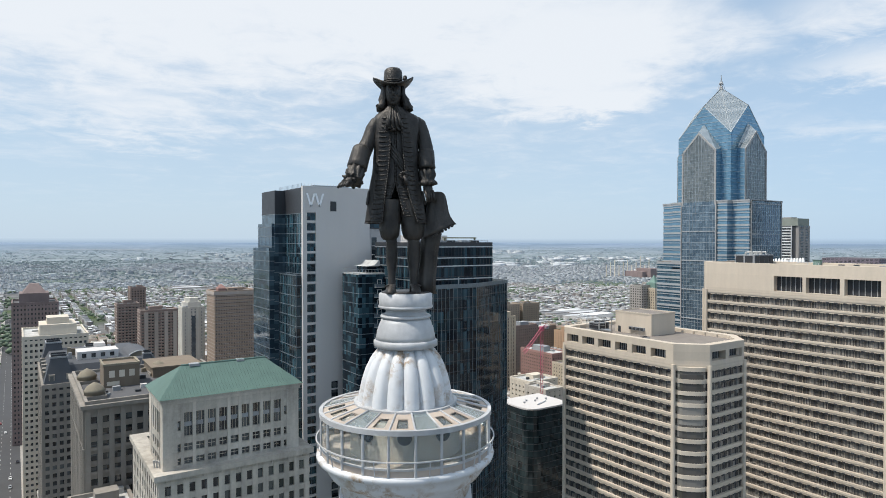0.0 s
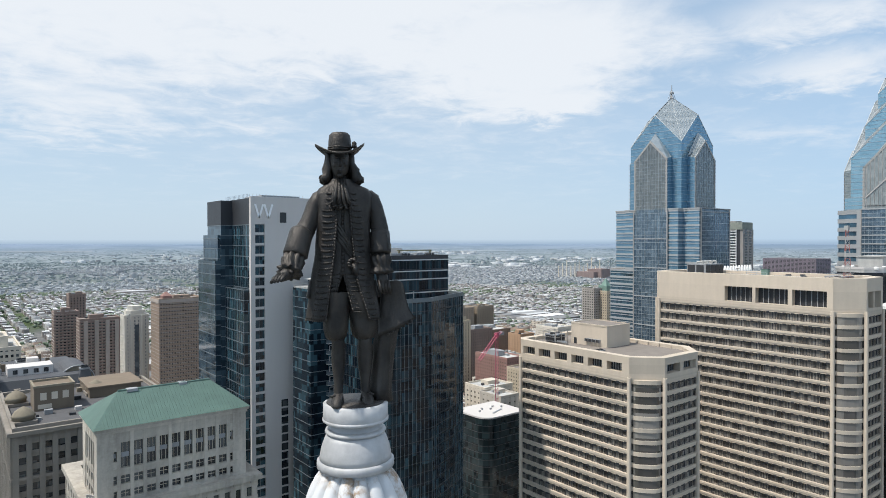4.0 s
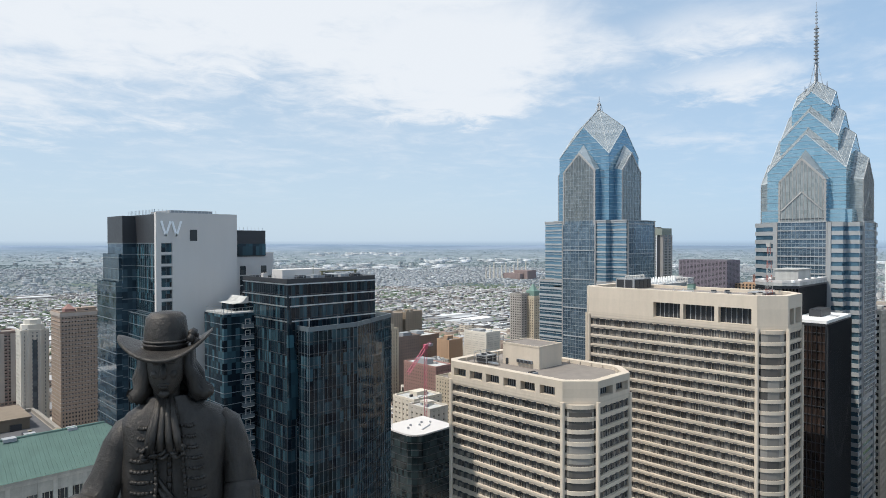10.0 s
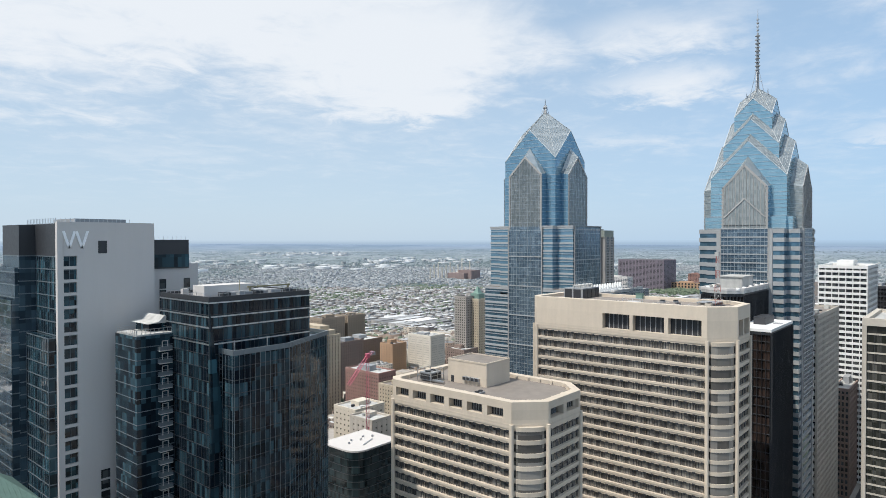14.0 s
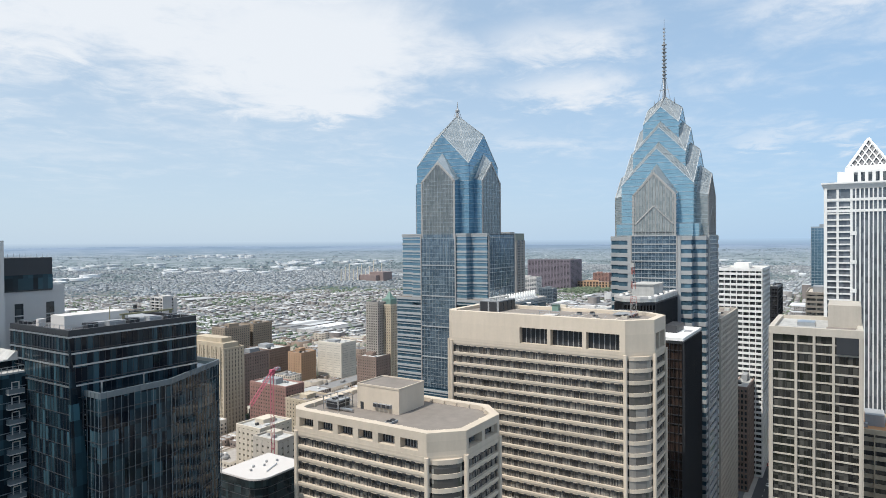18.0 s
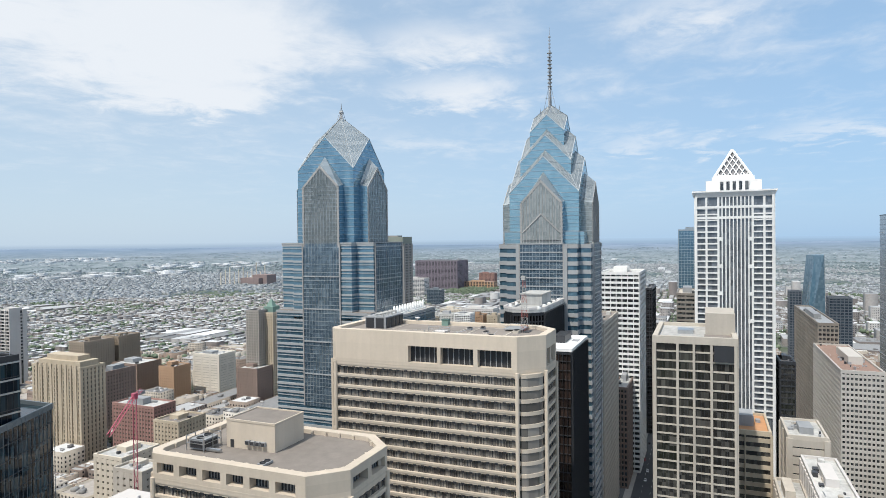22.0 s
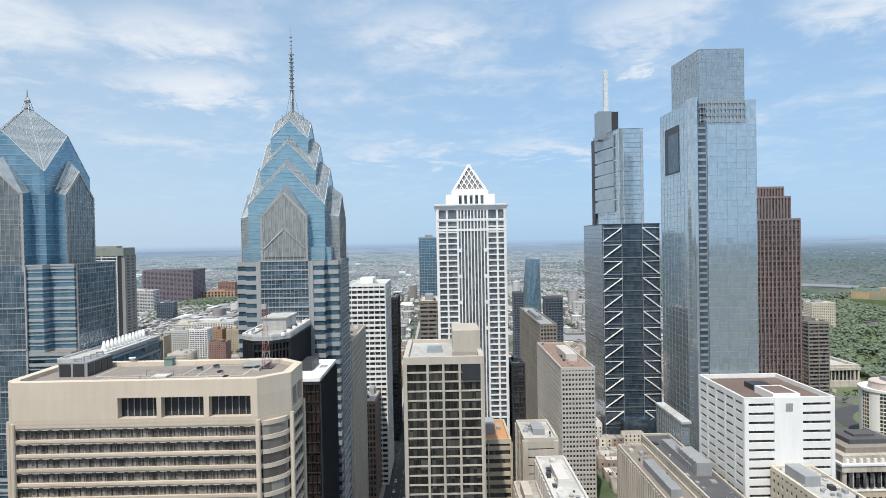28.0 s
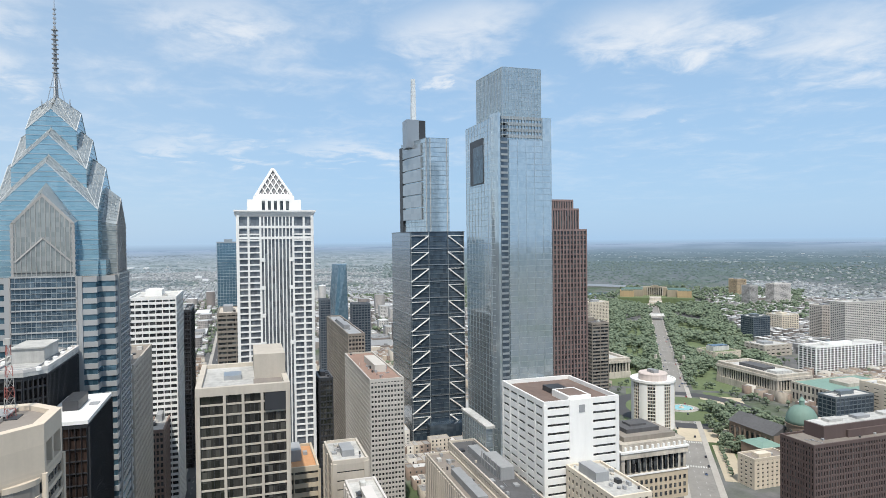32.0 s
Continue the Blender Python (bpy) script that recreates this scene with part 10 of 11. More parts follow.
# row houses: strips of narrow houses in each block
H = []
BLOCK_X, BLOCK_Y = 128.0, 152.0
for bx in range(-19, 2):
    for by in range(-15, 16):
        x0, y0 = bx * BLOCK_X + 22, by * BLOCK_Y - 49
        cx, cy = x0 + BLOCK_X / 2, y0 + BLOCK_Y / 2
        r = math.hypot(cx, cy)
        ang = math.degrees(math.atan2(cy, cx)) % 360
        if not (200 < r < 2230 and 112 < ang < 284):
            continue
        style = rng.random()
        w, d = BLOCK_X - 14, BLOCK_Y - 14
        tall = max(0.0, 1 - (r - 300) / 900)
        if style < (0.5 if r < 800 else 0.12):         # larger flat blocks
            n = int(rng.integers(2, 4)) if r > 600 else int(rng.integers(3, 5))
            ex = np.sort(rng.uniform(0.15, 0.85, n - 1))
            ex = np.concatenate(([0], ex, [1]))
            for i in range(n):
                for lo, hi in ((0, 0.48), (0.52, 1)):
                    a, b = x0 + 7 + w * ex[i], x0 + 7 + w * ex[i + 1] - 1
                    if b - a < 9:
                        continue
                    e, f = y0 + 7 + d * lo, y0 + 7 + d * hi
                    m_ = 1 + int((f - e) / rng.uniform(18, 50))
                    for j in range(m_):
                        g0, g1 = e + (f - e) * j / m_, e + (f - e) * (j + 1) / m_ - 0.5
                        H.append(((a + b) / 2, (g0 + g1) / 2, (b - a) / 2, (g1 - g0) / 2, 0.0, rng.uniform(14, 27) if rng.random() < 0.34 and cy < -170 and 330 < r < 1050 else rng.uniform(8, 13) + tall * rng.uniform(0, 16)))
            continue
        turn = style > 0.6
        L, D = (d, w) if turn else (w, d)
        s = 0.0
        while s + 11 < D:
            depth = rng.uniform(9.5, 12.5)
            base = rng.uniform(6.5, 10.0) + tall * rng.uniform(0, 5)
            p = 0.0
            while p < L - 4:
                wd = rng.uniform(4.6, 6.4) if rng.random() < 0.85 else rng.uniform(9, 22)
                wd = min(wd, L - p)
                if rng.random() > 0.05:
                    dd = depth + rng.uniform(-1.5, 1.5)
                    h = base + rng.choice((0, 0, 0.4, -0.5, 2.8))
                    if turn:
                        H.append((x0 + 7 + s + dd / 2, y0 + 7 + p + wd / 2, dd / 2, wd / 2 - 0.03, 0.0, h))
                    else:
                        H.append((x0 + 7 + p + wd / 2, y0 + 7 + s + dd / 2, wd / 2 - 0.03, dd / 2, 0.0, h))
                p += wd
            s += depth + (3.5 if rng.random() < 0.5 else 8.5)
for gx in range(-860, -330, 44):               # the denser mid-rise quarter to the south-west
    for gy in range(-760, -250, 40):
        if rng.random() < 0.62:
            H.append((gx + rng.uniform(-6, 6), gy + rng.uniform(-5, 5), rng.uniform(8, 16), rng.uniform(8, 15), 0.0, rng.uniform(11, 24)))
for gx in range(-2120, -960, 62):              # mid-rise blocks of the western quarter and across the river
    for gy in range(-560, 330, 52):
        if rng.random() < 0.42 and abs(gy + 49) > 30:
            H.append((gx + rng.uniform(-9, 9), gy + rng.uniform(-7, 7), rng.uniform(10, 19), rng.uniform(9, 17), 0.0, rng.uniform(15, 34) + (rng.random() < 0.12) * 26))
H = np.array(H)
H = H[clear(H[:, 0], H[:, 1], H[:, 2], H[:, 3])]
NEAR = np.hypot(H[:, 0], H[:, 1]) < 1150
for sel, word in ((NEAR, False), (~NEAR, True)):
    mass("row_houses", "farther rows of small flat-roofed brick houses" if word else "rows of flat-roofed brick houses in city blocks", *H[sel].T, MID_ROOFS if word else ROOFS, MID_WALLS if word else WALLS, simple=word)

# windows, chimneys and roof boxes of the nearer ones
CUBE_V = np.array([(x, y, z) for z in (-0.5, 0.5) for x, y in ((-0.5, -0.5), (0.5, -0.5), (0.5, 0.5), (-0.5, 0.5))])
CUBE_F = np.array([(3, 2, 1, 0), (4, 5, 6, 7), (0, 1, 5, 4), (1, 2, 6, 5), (2, 3, 7, 6), (3, 0, 4, 7)])


def cubes(name, label, P, S, mat_, category):
    """Many upright boxes at P with sizes S as one object."""
    n = len(P)
    V = (CUBE_V[None] * S[:, None, :] + P[:, None, :]).reshape(-1, 3)
    loops = (CUBE_F[None] + (np.arange(n) * 8)[:, None, None]).reshape(-1)
    me = bpy.data.meshes.new(name)
    me.vertices.add(len(V))
    me.vertices.foreach_set("co", V.ravel())
    me.loops.add(n * 24)
    me.loops.foreach_set("vertex_index", loops.astype(np.int32))
    me.polygons.add(n * 6)
    me.polygons.foreach_set("loop_start", np.arange(0, n * 24, 4, dtype=np.int32))
    me.materials.append(mat_)
    me.update(calc_edges=True)
    return tagged(new(name, me), label, category, kind="stuff")


WP, WS, BP, BS = [], [], [], []
for cx, cy, hw, hd, z0, z1 in H:
    r = math.hypot(cx, cy)
    if r < 760 or (z1 > 17 and r < 1150) or (z1 > 17 and hw > 9.9 and r < 1650):
        for fx, fy, half in ((1, 0, hd), (0, 1 if cy > 0 else -1, hw), (0, 1, hw)):
            if fy == 1 and cy > 0 and fx == 0 and half is hw and rng.random() < 0.5:
                continue
            n = max(1, int(2 * half / 3.2))
            step = 2 * half / n
            z = 2.0
            while z + 2.0 < z1:
                for i in range(n):
                    o = -half + step * (i + 0.5)
                    if fx:
                        WP.append((cx + hw, cy + o, z + 0.8))
                        WS.append((0.16, 1.3, 1.6))
                    else:
                        WP.append((cx + o, cy + fy * hd, z + 0.8))
                        WS.append((1.3, 0.16, 1.6))
                z += 3.4
    if r < 1250:
        for i in range(int(rng.integers(0, 3)) + int(hw > 9) * 3):
            s = rng.uniform(0.6, 1.6) if hw < 9 else rng.uniform(1, 3.5)
            k = max(0.0, 1 - (s + 0.6) / hw), max(0.0, 1 - (s + 0.6) / hd)
            BP.append((cx + rng.uniform(-1, 1) * hw * k[0], cy + rng.uniform(-1, 1) * hd * k[1], z1 + s * 0.3 - 0.5))
            BS.append((s * rng.uniform(0.8, 1.6), s * rng.uniform(0.8, 1.6), s))
cubes("house_windows", "small dark windows of the city houses", np.array(WP), np.array(WS), WINDOW, "windows")
cubes("roof_boxes", "chimneys and plant boxes on the flat roofs", np.array(BP), np.array(BS), ROOFS, "roof plant")

# the distant city beyond the river and down to the south
RR = np.linspace(2200, 4900, 400)
REAL = 2200 + (RR - 2200) + 21000 * ((RR - 2200) / 2700) ** 3


def distant(n, r0, r1, a0, a1, gx, gy):
    """n places between the real distances r0 and r1, lined up on the street grid: plan, height and scale."""
    rho = np.sqrt(rng.uniform(r0 ** 2, r1 ** 2, n))
    a = np.radians(rng.uniform(a0, a1, n))
    x = np.round(rho * np.cos(a) / gx) * gx + rng.uniform(-2, 2, n)
    y = np.round(rho * np.sin(a) / gy) * gy + rng.uniform(-2, 2, n)
    rho = np.maximum(np.hypot(x, y), 2201)
    r = np.interp(rho, REAL, RR)
    k = r / rho
    return x * k, y * k, HEIGHT * (1 - k), k, np.degrees(np.arctan2(y, x)) % 360, rho


def patchy(x, y, size):
    """A soft field of 0 to 1 that says where the city is dense and where it is green."""
    return 0.5 + 0.25 * np.sin(x / size + 1.3 * np.sin(y / size * 0.7)) + 0.25 * np.sin(y / size * 1.3 + 2.0 + np.sin(x / size * 0.9))


P, P2 = [], []
for n, r0, r1, gx, gy, hw, hd, h in ((84000, 2220, 4600, 12, 13, 5, 4.2, 4.0), (26000, 4600, 10500, 22, 15, 8, 5, 2.2), (420, 2300, 9000, 1, 1, 22, 14, 4)):
    x, y, z, k, ang, rho = distant(n, r0, r1, 112, 284, gx, gy)
    wood = np.where((ang > 112) & (ang < 166), 0.62, 0.47 + 0.10 * np.clip((rho - 3200) / 2500, 0, 1))
    keep = (patchy(x / k, y / k, 420) * 0.6 + patchy(x / k, y / k, 130) * 0.4 > wood * rng.uniform(0.88, 1.14, n)) | (rng.random(n) < 0.04)
    keep &= ~((ang > 138) & (ang < 163) & (rho < 5200))
    keep &= rng.random(n) > np.clip((rho - 5000) / 6000, 0, 0.75)
    f = rng.uniform(0.6, 1.5, n)
    (P2 if r0 == 4600 else P).append(np.stack([x, y, hw * f * k, hd * rng.uniform(0.7, 1.4, n) * k, z - 1, z + h * rng.uniform(0.7, 1.5, n) * k], 1)[keep])
x, y, z, k, ang, rho = distant(110, 2300, 6000, 172, 284, 1, 1)
P.append(np.stack([x, y, 14 * k, 10 * k, z - 1, z + rng.uniform(8, 17, 110) * k], 1))
P, P2 = np.concatenate(P), np.concatenate(P2)
mass("distant_suburbs", "suburbs near the horizon tinted blue-grey for haze", *P2.T, RIM_ROOFS, RIM_ROOFS, simple=True)
mass("distant_houses", "distant houses and sheds tinted pale for haze", P[:, 0], P[:, 1], P[:, 2], P[:, 3], P[:, 4], P[:, 5], FAR_ROOFS, FAR_WALLS, simple=True)

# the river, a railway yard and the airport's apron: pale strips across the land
# pale concrete cooled to blue-grey, with distance haze in its colour
PALE_STRIP = stone("hazed_far_concrete", (0.33, 0.375, 0.41), 0.95, 0.15)
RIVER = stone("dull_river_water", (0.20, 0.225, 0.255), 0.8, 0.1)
SHED_WHITE = islands("far_shed_white", [(0.0, (0.42, 0.44, 0.45)), (0.5, (0.58, 0.59, 0.60)), (1.0, (0.76, 0.77, 0.78))], 0.9)


def far_strip(label, rho0, rho1, ang0, ang1, width, bend):
    m, q = Mesh(), []
    for i in range(41):
        t = i / 40
        a = radians(ang0 + (ang1 - ang0) * t)
        rho = rho0 + (rho1 - rho0) * t + bend * math.sin(math.pi * t)
        for w_ in (-width / 2, width / 2):
            r_ = float(np.interp(rho + w_, REAL, RR))
            q.append((r_ * math.cos(a), r_ * math.sin(a), HEIGHT * (1 - r_ / (rho + w_)) + 5.0))
    for i in range(40):
        m.face(q[2 * i], q[2 * i + 1], q[2 * i + 3], q[2 * i + 2])
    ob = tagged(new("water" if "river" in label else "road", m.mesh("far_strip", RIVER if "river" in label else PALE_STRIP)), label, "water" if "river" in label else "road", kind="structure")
    ob.visible_shadow = False


far_strip("pale wide river near the horizon", 9900, 10600, 261, 270, 330, 100)
far_strip("pale airport apron near the horizon", 9200, 9000, 226, 250, 200, 500)
far_strip("pale bend of the river below the woods", 2480, 2620, 145.5, 152.0, 130, 40)
far_strip("pale far railway yard", 4700, 4300, 190, 216, 26, 300)

# clusters of large white sheds and tanks out on the plain
x, y, hw, hd, z0, z1 = [], [], [], [], [], []
for ang0, rho0, n, da, dr in ((262, 5600, 5, 1.6, 200), (253, 6800, 26, 4, 900), (233, 8300, 46, 4, 900), (241, 5200, 20, 5, 500), (222, 5600, 28, 5, 700), (205, 4600, 30, 6, 500), (192, 5200, 24, 5, 600), (214, 3300, 26, 5, 300), (246, 3500, 22, 5, 300), (230, 4100, 22, 6, 400), (180, 3700, 20, 4, 400)):
    a_ = np.radians(ang0 + rng.uniform(-da, da, n))
    q_ = rho0 + rng.uniform(-dr, dr, n)
    r_ = np.interp(q_, REAL, RR)
    k_ = r_ / q_
    x.append(r_ * np.cos(a_))
    y.append(r_ * np.sin(a_))
    hw.append(rng.uniform(14, 55, n) * k_)
    hd.append(rng.uniform(12, 40, n) * k_)
    z0.append(HEIGHT * (1 - k_) - 1)
    z1.append(HEIGHT * (1 - k_) + rng.uniform(6, 15, n) * k_)
mass("far_sheds", "large white sheds far out on the plain", *[np.concatenate(v_) for v_ in (x, y, hw, hd, z0, z1)], SHED_WHITE, SHED_WHITE, category="sheds", simple=True)

# a glowing band added behind the land's rim imitates horizon haze
rim = Nodes("haze_glow_rim")
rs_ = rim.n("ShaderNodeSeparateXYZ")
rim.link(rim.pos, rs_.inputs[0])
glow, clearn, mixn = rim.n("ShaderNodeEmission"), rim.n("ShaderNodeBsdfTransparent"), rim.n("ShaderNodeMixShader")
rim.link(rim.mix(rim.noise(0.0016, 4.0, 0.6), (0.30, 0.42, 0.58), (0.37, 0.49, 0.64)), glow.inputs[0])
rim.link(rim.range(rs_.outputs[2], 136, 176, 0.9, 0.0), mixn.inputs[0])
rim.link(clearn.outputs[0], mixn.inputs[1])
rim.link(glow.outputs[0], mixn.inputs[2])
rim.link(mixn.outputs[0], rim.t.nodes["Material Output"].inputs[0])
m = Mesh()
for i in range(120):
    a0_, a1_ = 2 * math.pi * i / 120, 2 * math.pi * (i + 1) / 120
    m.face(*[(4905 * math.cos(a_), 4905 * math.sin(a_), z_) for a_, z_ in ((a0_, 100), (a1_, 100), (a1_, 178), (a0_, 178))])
tagged(new("backdrop", m.mesh("backdrop", rim.m)), "glowing backdrop band coloured as pale blue haze", "backdrop", kind="structure").visible_shadow = False

# ---- trees ----
bm = bmesh.new()
bmesh.ops.create_icosphere(bm, subdivisions=1, radius=1.0)
bm.verts.index_update()
ICO_V = np.array([v.co[:] for v in bm.verts])
ICO_F = np.array([[v.index for v in f.verts] for f in bm.faces])
bm.free()

T = []
n = 5200                                   # the wooded avenue
s, t = rng.uniform(330, 1560, n), rng.uniform(15, 150, n) * rng.choice((-1, 1), n)
keep = ((patchy(s * 1.3, t * 2.0, 45) > 0.34) | (np.abs(t) < 34)) & (s > 420)
s, t = s[keep], t[keep]
x, y = A0[0] + AU[0] * s - AU[1] * t, A0[1] + AU[1] * s + AU[0] * t
T.append(np.stack([x, y, rng.uniform(8, 15, len(x))], 1))
for t0 in (15, -15, 22, -22):               # lines of street trees
    s = np.arange(345, 1150, 9.5)
    s = s + rng.uniform(-2, 2, len(s))
    x, y = A0[0] + AU[0] * s - AU[1] * t0, A0[1] + AU[1] * s + AU[0] * t0
    T.append(np.stack([x, y, rng.uniform(6, 10, len(x))], 1))
a, q = rng.uniform(0, 6.283, 60), rng.uniform(84, 118, 60)
T.append(np.stack([-656 + q * np.cos(a), 452 + q * np.sin(a), rng.uniform(6, 10, 60)], 1))
s = np.arange(24, 112, 7.0)
T.append(np.stack([A0[0] + AU[0] * s + AU[1] * 24, A0[1] + AU[1] * s - AU[0] * 24, rng.uniform(4, 6, len(s))], 1))
x, y = rng.uniform(-640, -550, 70), rng.uniform(452, 505, 70)      # the square before the cathedral
T.append(np.stack([x, y, rng.uniform(8, 13, 70)], 1))
x, y = rng.uniform(-900, -770, 200), rng.uniform(520, 700, 200)
T.append(np.stack([x, y, rng.uniform(7, 12, 200)], 1))
x, y = rng.uniform(-2240, -1900, 500), rng.uniform(-800, -660, 500)
T.append(np.stack([x, y, rng.uniform(9, 15, 500)], 1))
n = 14000                                   # yards and side streets
r, a = np.sqrt(rng.uniform(350 ** 2, 2200 ** 2, n)), np.radians(rng.uniform(112, 284, n))
x, y = r * np.cos(a), r * np.sin(a)
keep = (patchy(x, y, 170) > rng.uniform(0.2, 1.0, n)) & ~((along(x, y)[0] > -60) & (along(x, y)[0] < 420) & (np.abs(along(x, y)[1]) < 90))
T.append(np.stack([x, y, rng.uniform(5, 11, n)], 1)[keep])
n = 3600                                    # woods beside and behind the museum
r, a = np.sqrt(rng.uniform(1650 ** 2, 2500 ** 2, n)), np.radians(rng.uniform(134, 166, n))
x, y = r * np.cos(a), r * np.sin(a)
T.append(np.stack([x, y, rng.uniform(10, 18, n)], 1))
T = np.concatenate(T)
ok = np.ones(len(T), bool)
for a, b, c, d in SOLID:
    ok &= ~((T[:, 0] + 3 > a) & (T[:, 0] - 3 < b) & (T[:, 1] + 3 > c) & (T[:, 1] - 3 < d))
s, t = along(T[:, 0], T[:, 1])
ok &= ~((np.abs(t) < 12.5) & (s > -40) & (s < 1250)) & ~((np.abs(T[:, 1] + 49) < 12) & (T[:, 0] < 0)) & ~((np.abs(T[:, 0] - 23) < 11) & (T[:, 1] < 0))
ok &= ~((T[:, 0] < -1830) & (T[:, 0] > -2260) & (T[:, 1] > 940) & (T[:, 1] < 1400) & (np.abs(T[:, 1] - 1170 - (-2020 - T[:, 0]) * 1.05) < 110))
T = T[ok]
n = 30000
r, a = np.sqrt(rng.uniform(950 ** 2, 2250 ** 2, n)), np.radians(rng.uniform(164, 284, n))
x, y = r * np.cos(a), r * np.sin(a)
keep = (patchy(x, y, 75) > rng.uniform(0.3, 0.95, n)) & (np.abs(y + 49) > 14)
FT = np.stack([x, y, rng.uniform(4.5, 9.0, n)], 1)[keep]
near = np.hypot(T[:, 0], T[:, 1]) < 1250
C, S = [], []
for grp, count in ((T[near], 12), (T[~near], 4)):
    m_ = len(grp)
    for i in range(count):
        h = grp[:, 2]
        a, q = rng.uniform(0, 6.283, m_), rng.uniform(0.05, 0.34, m_) * h
        C.append(np.stack([grp[:, 0] + q * np.cos(a), grp[:, 1] + q * np.sin(a), h * rng.uniform(0.45, 0.88, m_)], 1))
        S.append(h * (rng.uniform(0.12, 0.22, m_) if count == 12 else rng.uniform(0.17, 0.28, m_)))
scatter("yard_trees", "small green yard and street trees among houses", ICO_V, ICO_F, FT, rng.uniform(2.4, 5.0, len(FT)), LEAVES, "trees", 0.25)
scatter("tree_crowns", "dense green summer tree crowns of the city", ICO_V, ICO_F, np.concatenate(C), np.concatenate(S), LEAVES, "trees", 0.22)
gt = T[near]
cubes("tree_trunks", "brown trunks of the city trees", np.stack([gt[:, 0], gt[:, 1], gt[:, 2] * 0.28], 1), np.stack([gt[:, 2] * 0.035, gt[:, 2] * 0.035, gt[:, 2] * 0.56], 1), BARK, "tree trunks")
# valley leaves lifted and blued, so the haze sits in the colour
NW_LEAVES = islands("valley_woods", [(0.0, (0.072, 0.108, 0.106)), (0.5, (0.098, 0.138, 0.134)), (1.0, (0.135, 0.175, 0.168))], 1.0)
x, y, z, k, ang, rho = distant(8000, 2230, 5600, 114, 168, 1, 1)
keep = ((ang > 134) | (patchy(x / k, y / k, 420) < rng.uniform(0.2, 0.9, 8000))) & ~((ang > 145) & (ang < 152.5) & (rho > 2330) & (rho < 2690))
scatter("valley_woods", "dark green woods of the river valley tinted blue for haze", ICO_V, ICO_F, np.stack([x, y, z], 1)[keep], (7 * k * rng.uniform(0.6, 1.5, 8000))[keep], NW_LEAVES, "woods", 0.25, 0.6)
for n, r0, r1, a0, a1, size in ((44000, 2230, 5500, 112, 284, 5.2), (16000, 5000, 13000, 112, 284, 9.0)):
    x, y, z, k, ang, rho = distant(n, r0, r1, a0, a1, 1, 1)
    keep = ((patchy(x / k, y / k, 420) * 0.6 + patchy(x / k, y / k, 130) * 0.4 < rng.uniform(0.36, 0.52, n)) | (rng.random(n) < 0.10)) & ~((ang > 130) & (ang < 168))
    scatter("distant_trees", "far woods and trees tinted blue-green for haze", ICO_V, ICO_F, np.stack([x, y, z], 1)[keep], (size * k * rng.uniform(0.6, 1.5, n))[keep], FAR_LEAVES if r0 < 4000 else RIM_LEAVES, "woods", 0.25, 0.55 if r0 < 4000 else 0.3)


def city_tree(x, y, h, seed):
    """One tree: a tapered trunk, limbs, a crown of many leafy clumps."""
    rr = random.Random(seed)
    ob = thing("tree", "leafy green street tree with a rounded crown", "tree", x, y, 0.1, "trees by the circle")
    part("trunk", Mesh().tube((x, y, 0.1), (x + 0.1, y, h * 0.5), h * 0.028, 7, h * 0.015), BARK, ob)
    for i in range(4):
        a = i * 1.6 + rr.random()
        part("limb", Mesh().tube((x, y, h * 0.34), (x + h * 0.22 * math.cos(a), y + h * 0.22 * math.sin(a), h * 0.62), h * 0.013, 5, h * 0.006), BARK, ob)
    m = Mesh()
    for i in range(46):
        a, q, z = rr.uniform(0, 6.283), h * 0.36 * math.sqrt(rr.random()), rr.uniform(0.34, 0.97)
        q *= math.sqrt(max(0.05, 1 - ((z - 0.6) / 0.4) ** 2))
        s = h * rr.uniform(0.06, 0.12)
        n0 = len(m.v)
        for b in ICO_V:
            k = s * rr.uniform(0.7, 1.3)
            m.v.append((x + q * math.cos(a) + b[0] * k, y + q * math.sin(a) + b[1] * k, z * h + b[2] * k * 0.8))
        m.f.extend(tuple(int(i_) + n0 for i_ in f) for f in ICO_F)
    part("crown", m, LEAVES, ob)
    return ob


rr = random.Random(5)
first = [city_tree(-563, 440, 12, 1), city_tree(-558, 452, 10, 2), city_tree(-590, 432, 13, 3)]
for i in range(36):
    x, y = (rr.uniform(-560, -515), rr.uniform(395, 416)) if i % 2 else (rr.uniform(-610, -555), rr.uniform(420, 470))
    src = rr.choice(first)
    if along(x, y)[1] > -24 and along(x, y)[1] < 24:
        x += 36
    s = rr.uniform(0.75, 1.15)
    copy_thing(src, Matrix.Translation((x, y, 0.1)) @ Matrix.Rotation(rr.uniform(0, 6.28), 4, "Z") @ Matrix.Scale(s, 4))

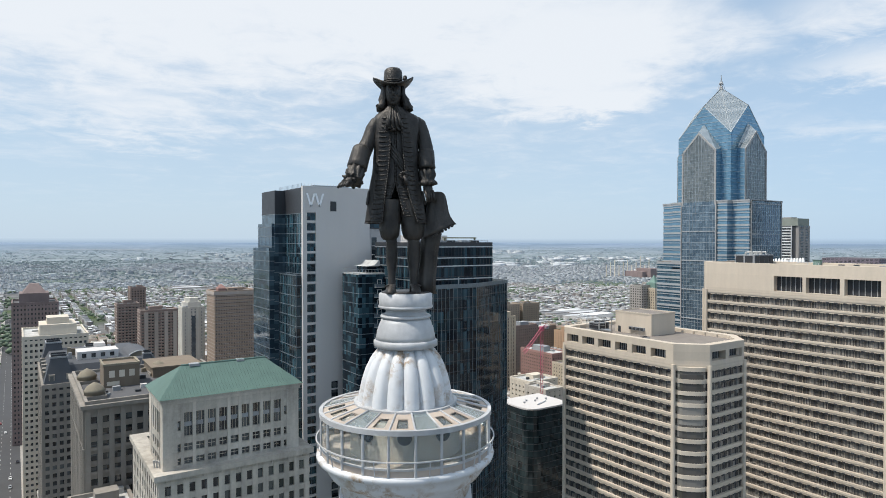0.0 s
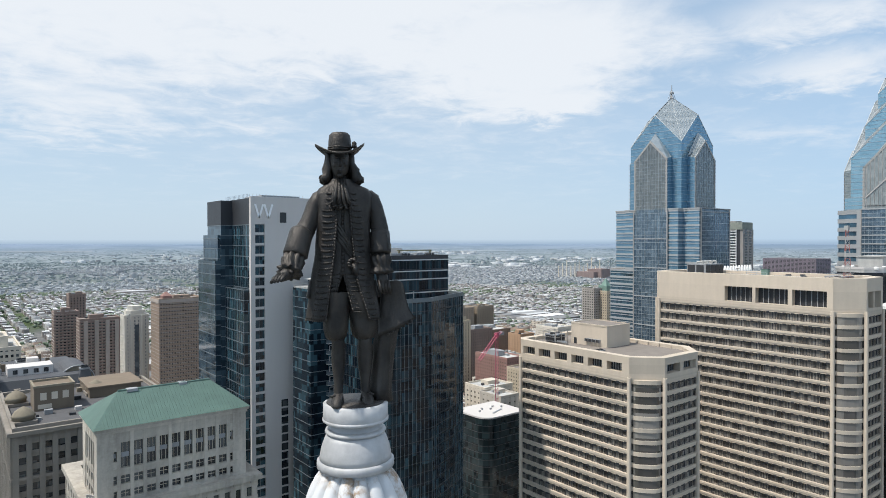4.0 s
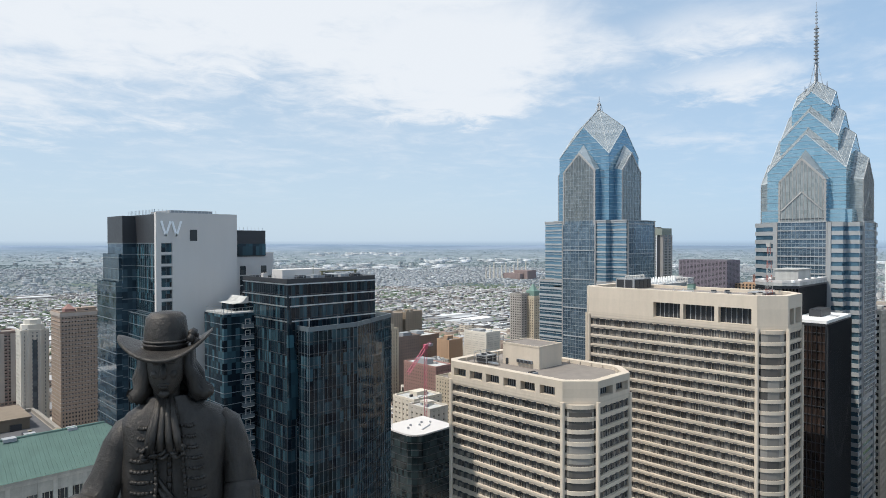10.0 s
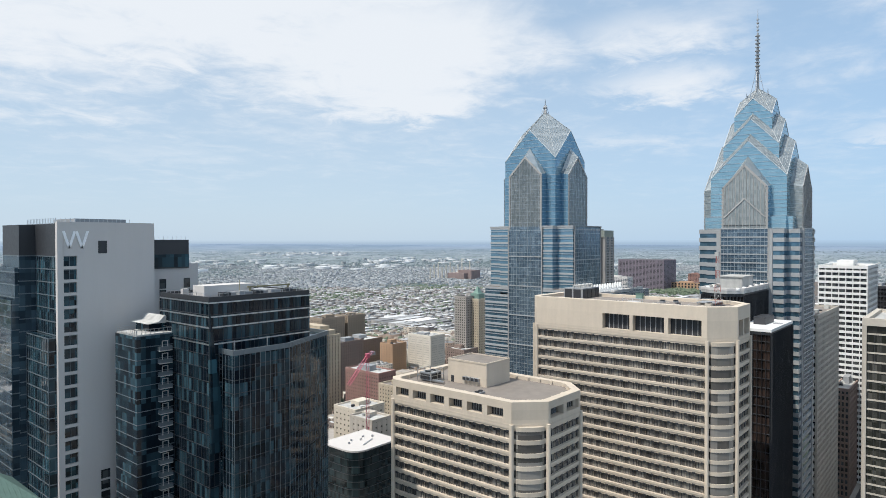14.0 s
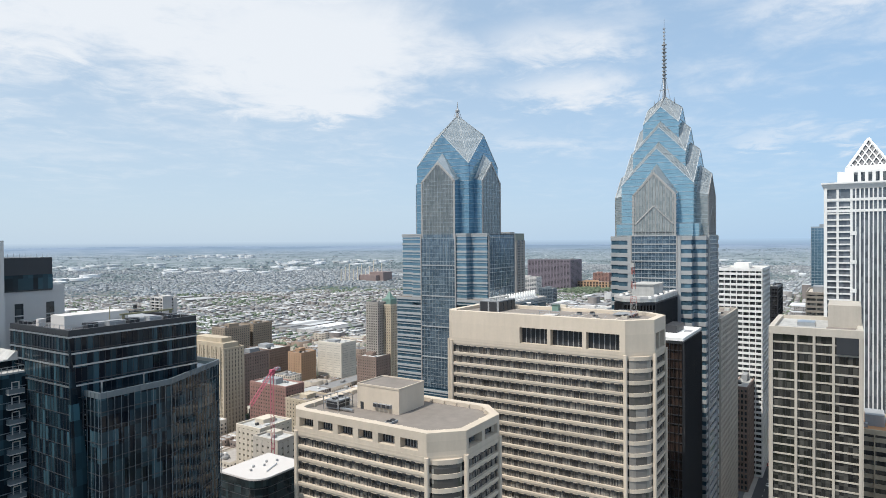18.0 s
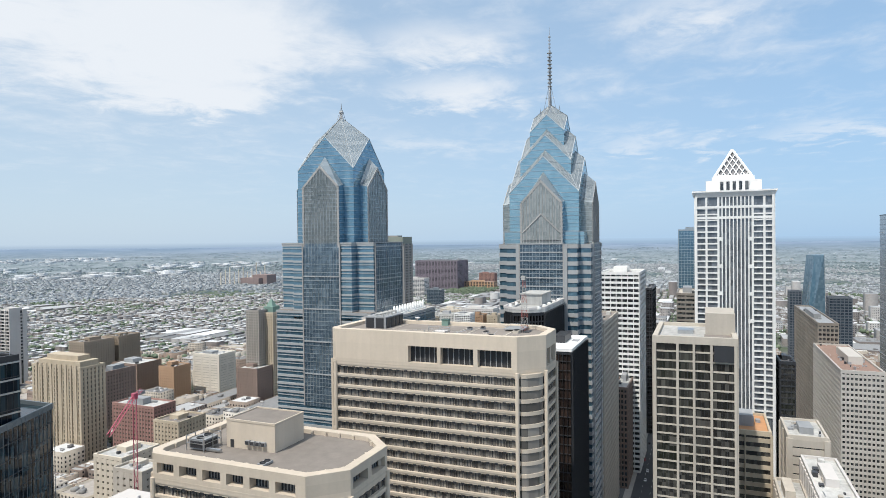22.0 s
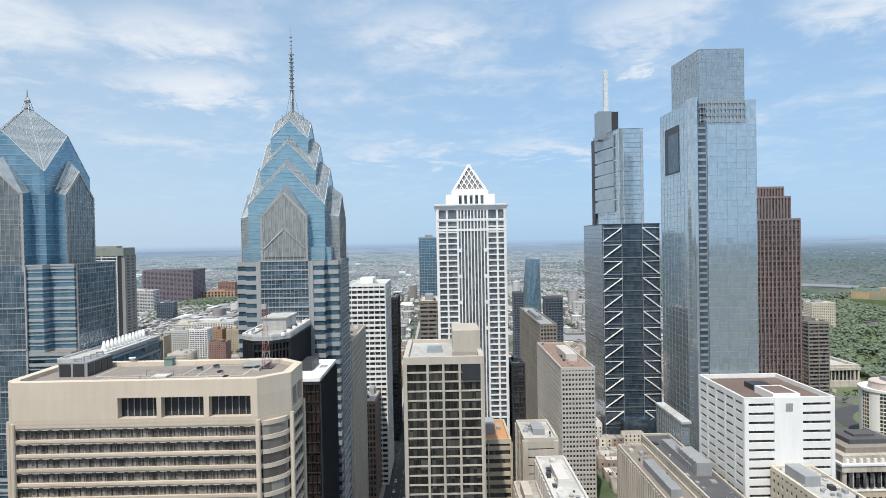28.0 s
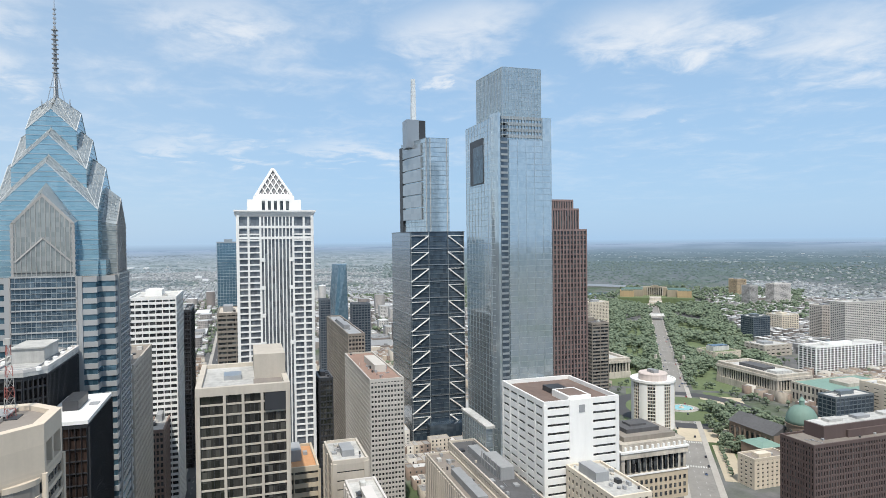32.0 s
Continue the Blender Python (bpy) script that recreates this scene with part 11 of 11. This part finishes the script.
# ---- cars ----
PAINTS = [plain("car_white", (0.7, 0.7, 0.7), 0.3), plain("car_black", (0.03, 0.03, 0.035), 0.25), plain("car_silver", (0.42, 0.43, 0.45), 0.3, 0.5), plain("car_red", (0.32, 0.04, 0.04), 0.3), plain("car_blue", (0.06, 0.10, 0.2), 0.3)]
TYRE = plain("tyre", (0.02, 0.02, 0.02), 0.9)


def car(colour, paint):
    ob = thing("car", colour + " saloon car on the street", "car", 0, 0, 0, "cars on the streets")
    side = [(-2.25, 0.35), (2.25, 0.35), (2.3, 0.75), (1.3, 0.98), (-1.7, 1.02), (-2.3, 0.85)]
    m = Mesh()
    n = len(side)
    for y in (-0.88, 0.88):
        m.v.extend((a, y, b) for a, b in side)
    m.f = [tuple(range(n)), tuple(range(2 * n - 1, n - 1, -1))] + [(i, i + n, (i + 1) % n + n, (i + 1) % n) for i in range(n)]
    part("body", m, paint, ob)
    part("cabin", Mesh().prism(rect(-1.6, 0.9, -0.8, 0.8), 0.95, 1.45, rect(-1.1, 0.3, -0.68, 0.68)), BLACK_GLASS, ob)
    part("roof_panel", Mesh().prism(rect(-1.1, 0.3, -0.68, 0.68), 1.45, 1.5), paint, ob)
    for a in (-1.4, 1.4):
        for y in (-0.8, 0.8):
            part("wheel", Mesh().tube((a, y - 0.1, 0.34), (a, y + 0.1, 0.34), 0.33, 10), TYRE, ob)
    return ob


cars = [car(c, p) for c, p in zip(("white", "black", "silver", "red", "dark blue"), PAINTS)]
rr = random.Random(9)
spots = [(-330 - 21 * i - rr.uniform(0, 9), -49 + rr.choice((-6, -2, 2, 6)), 0.06, 0.0) for i in range(26)]
for i in range(30):
    s, t = 20 + 26 * i + rr.uniform(0, 12), rr.choice((-9, -5, 5, 9))
    spots.append((*pk(s, t), 0.12, math.atan2(AU[1], AU[0])))
spots += [(22 + rr.choice((-6, -2, 2, 6)), -300 - 30 * i - rr.uniform(0, 12), 0.06, math.pi / 2) for i in range(12)]
for i, (x, y, z, a) in enumerate(spots):
    m4 = Matrix.Translation((x, y, z)) @ Matrix.Rotation(a, 4, "Z")
    if i < 5:
        cars[i].matrix_world = m4
    else:
        copy_thing(rr.choice(cars), m4)
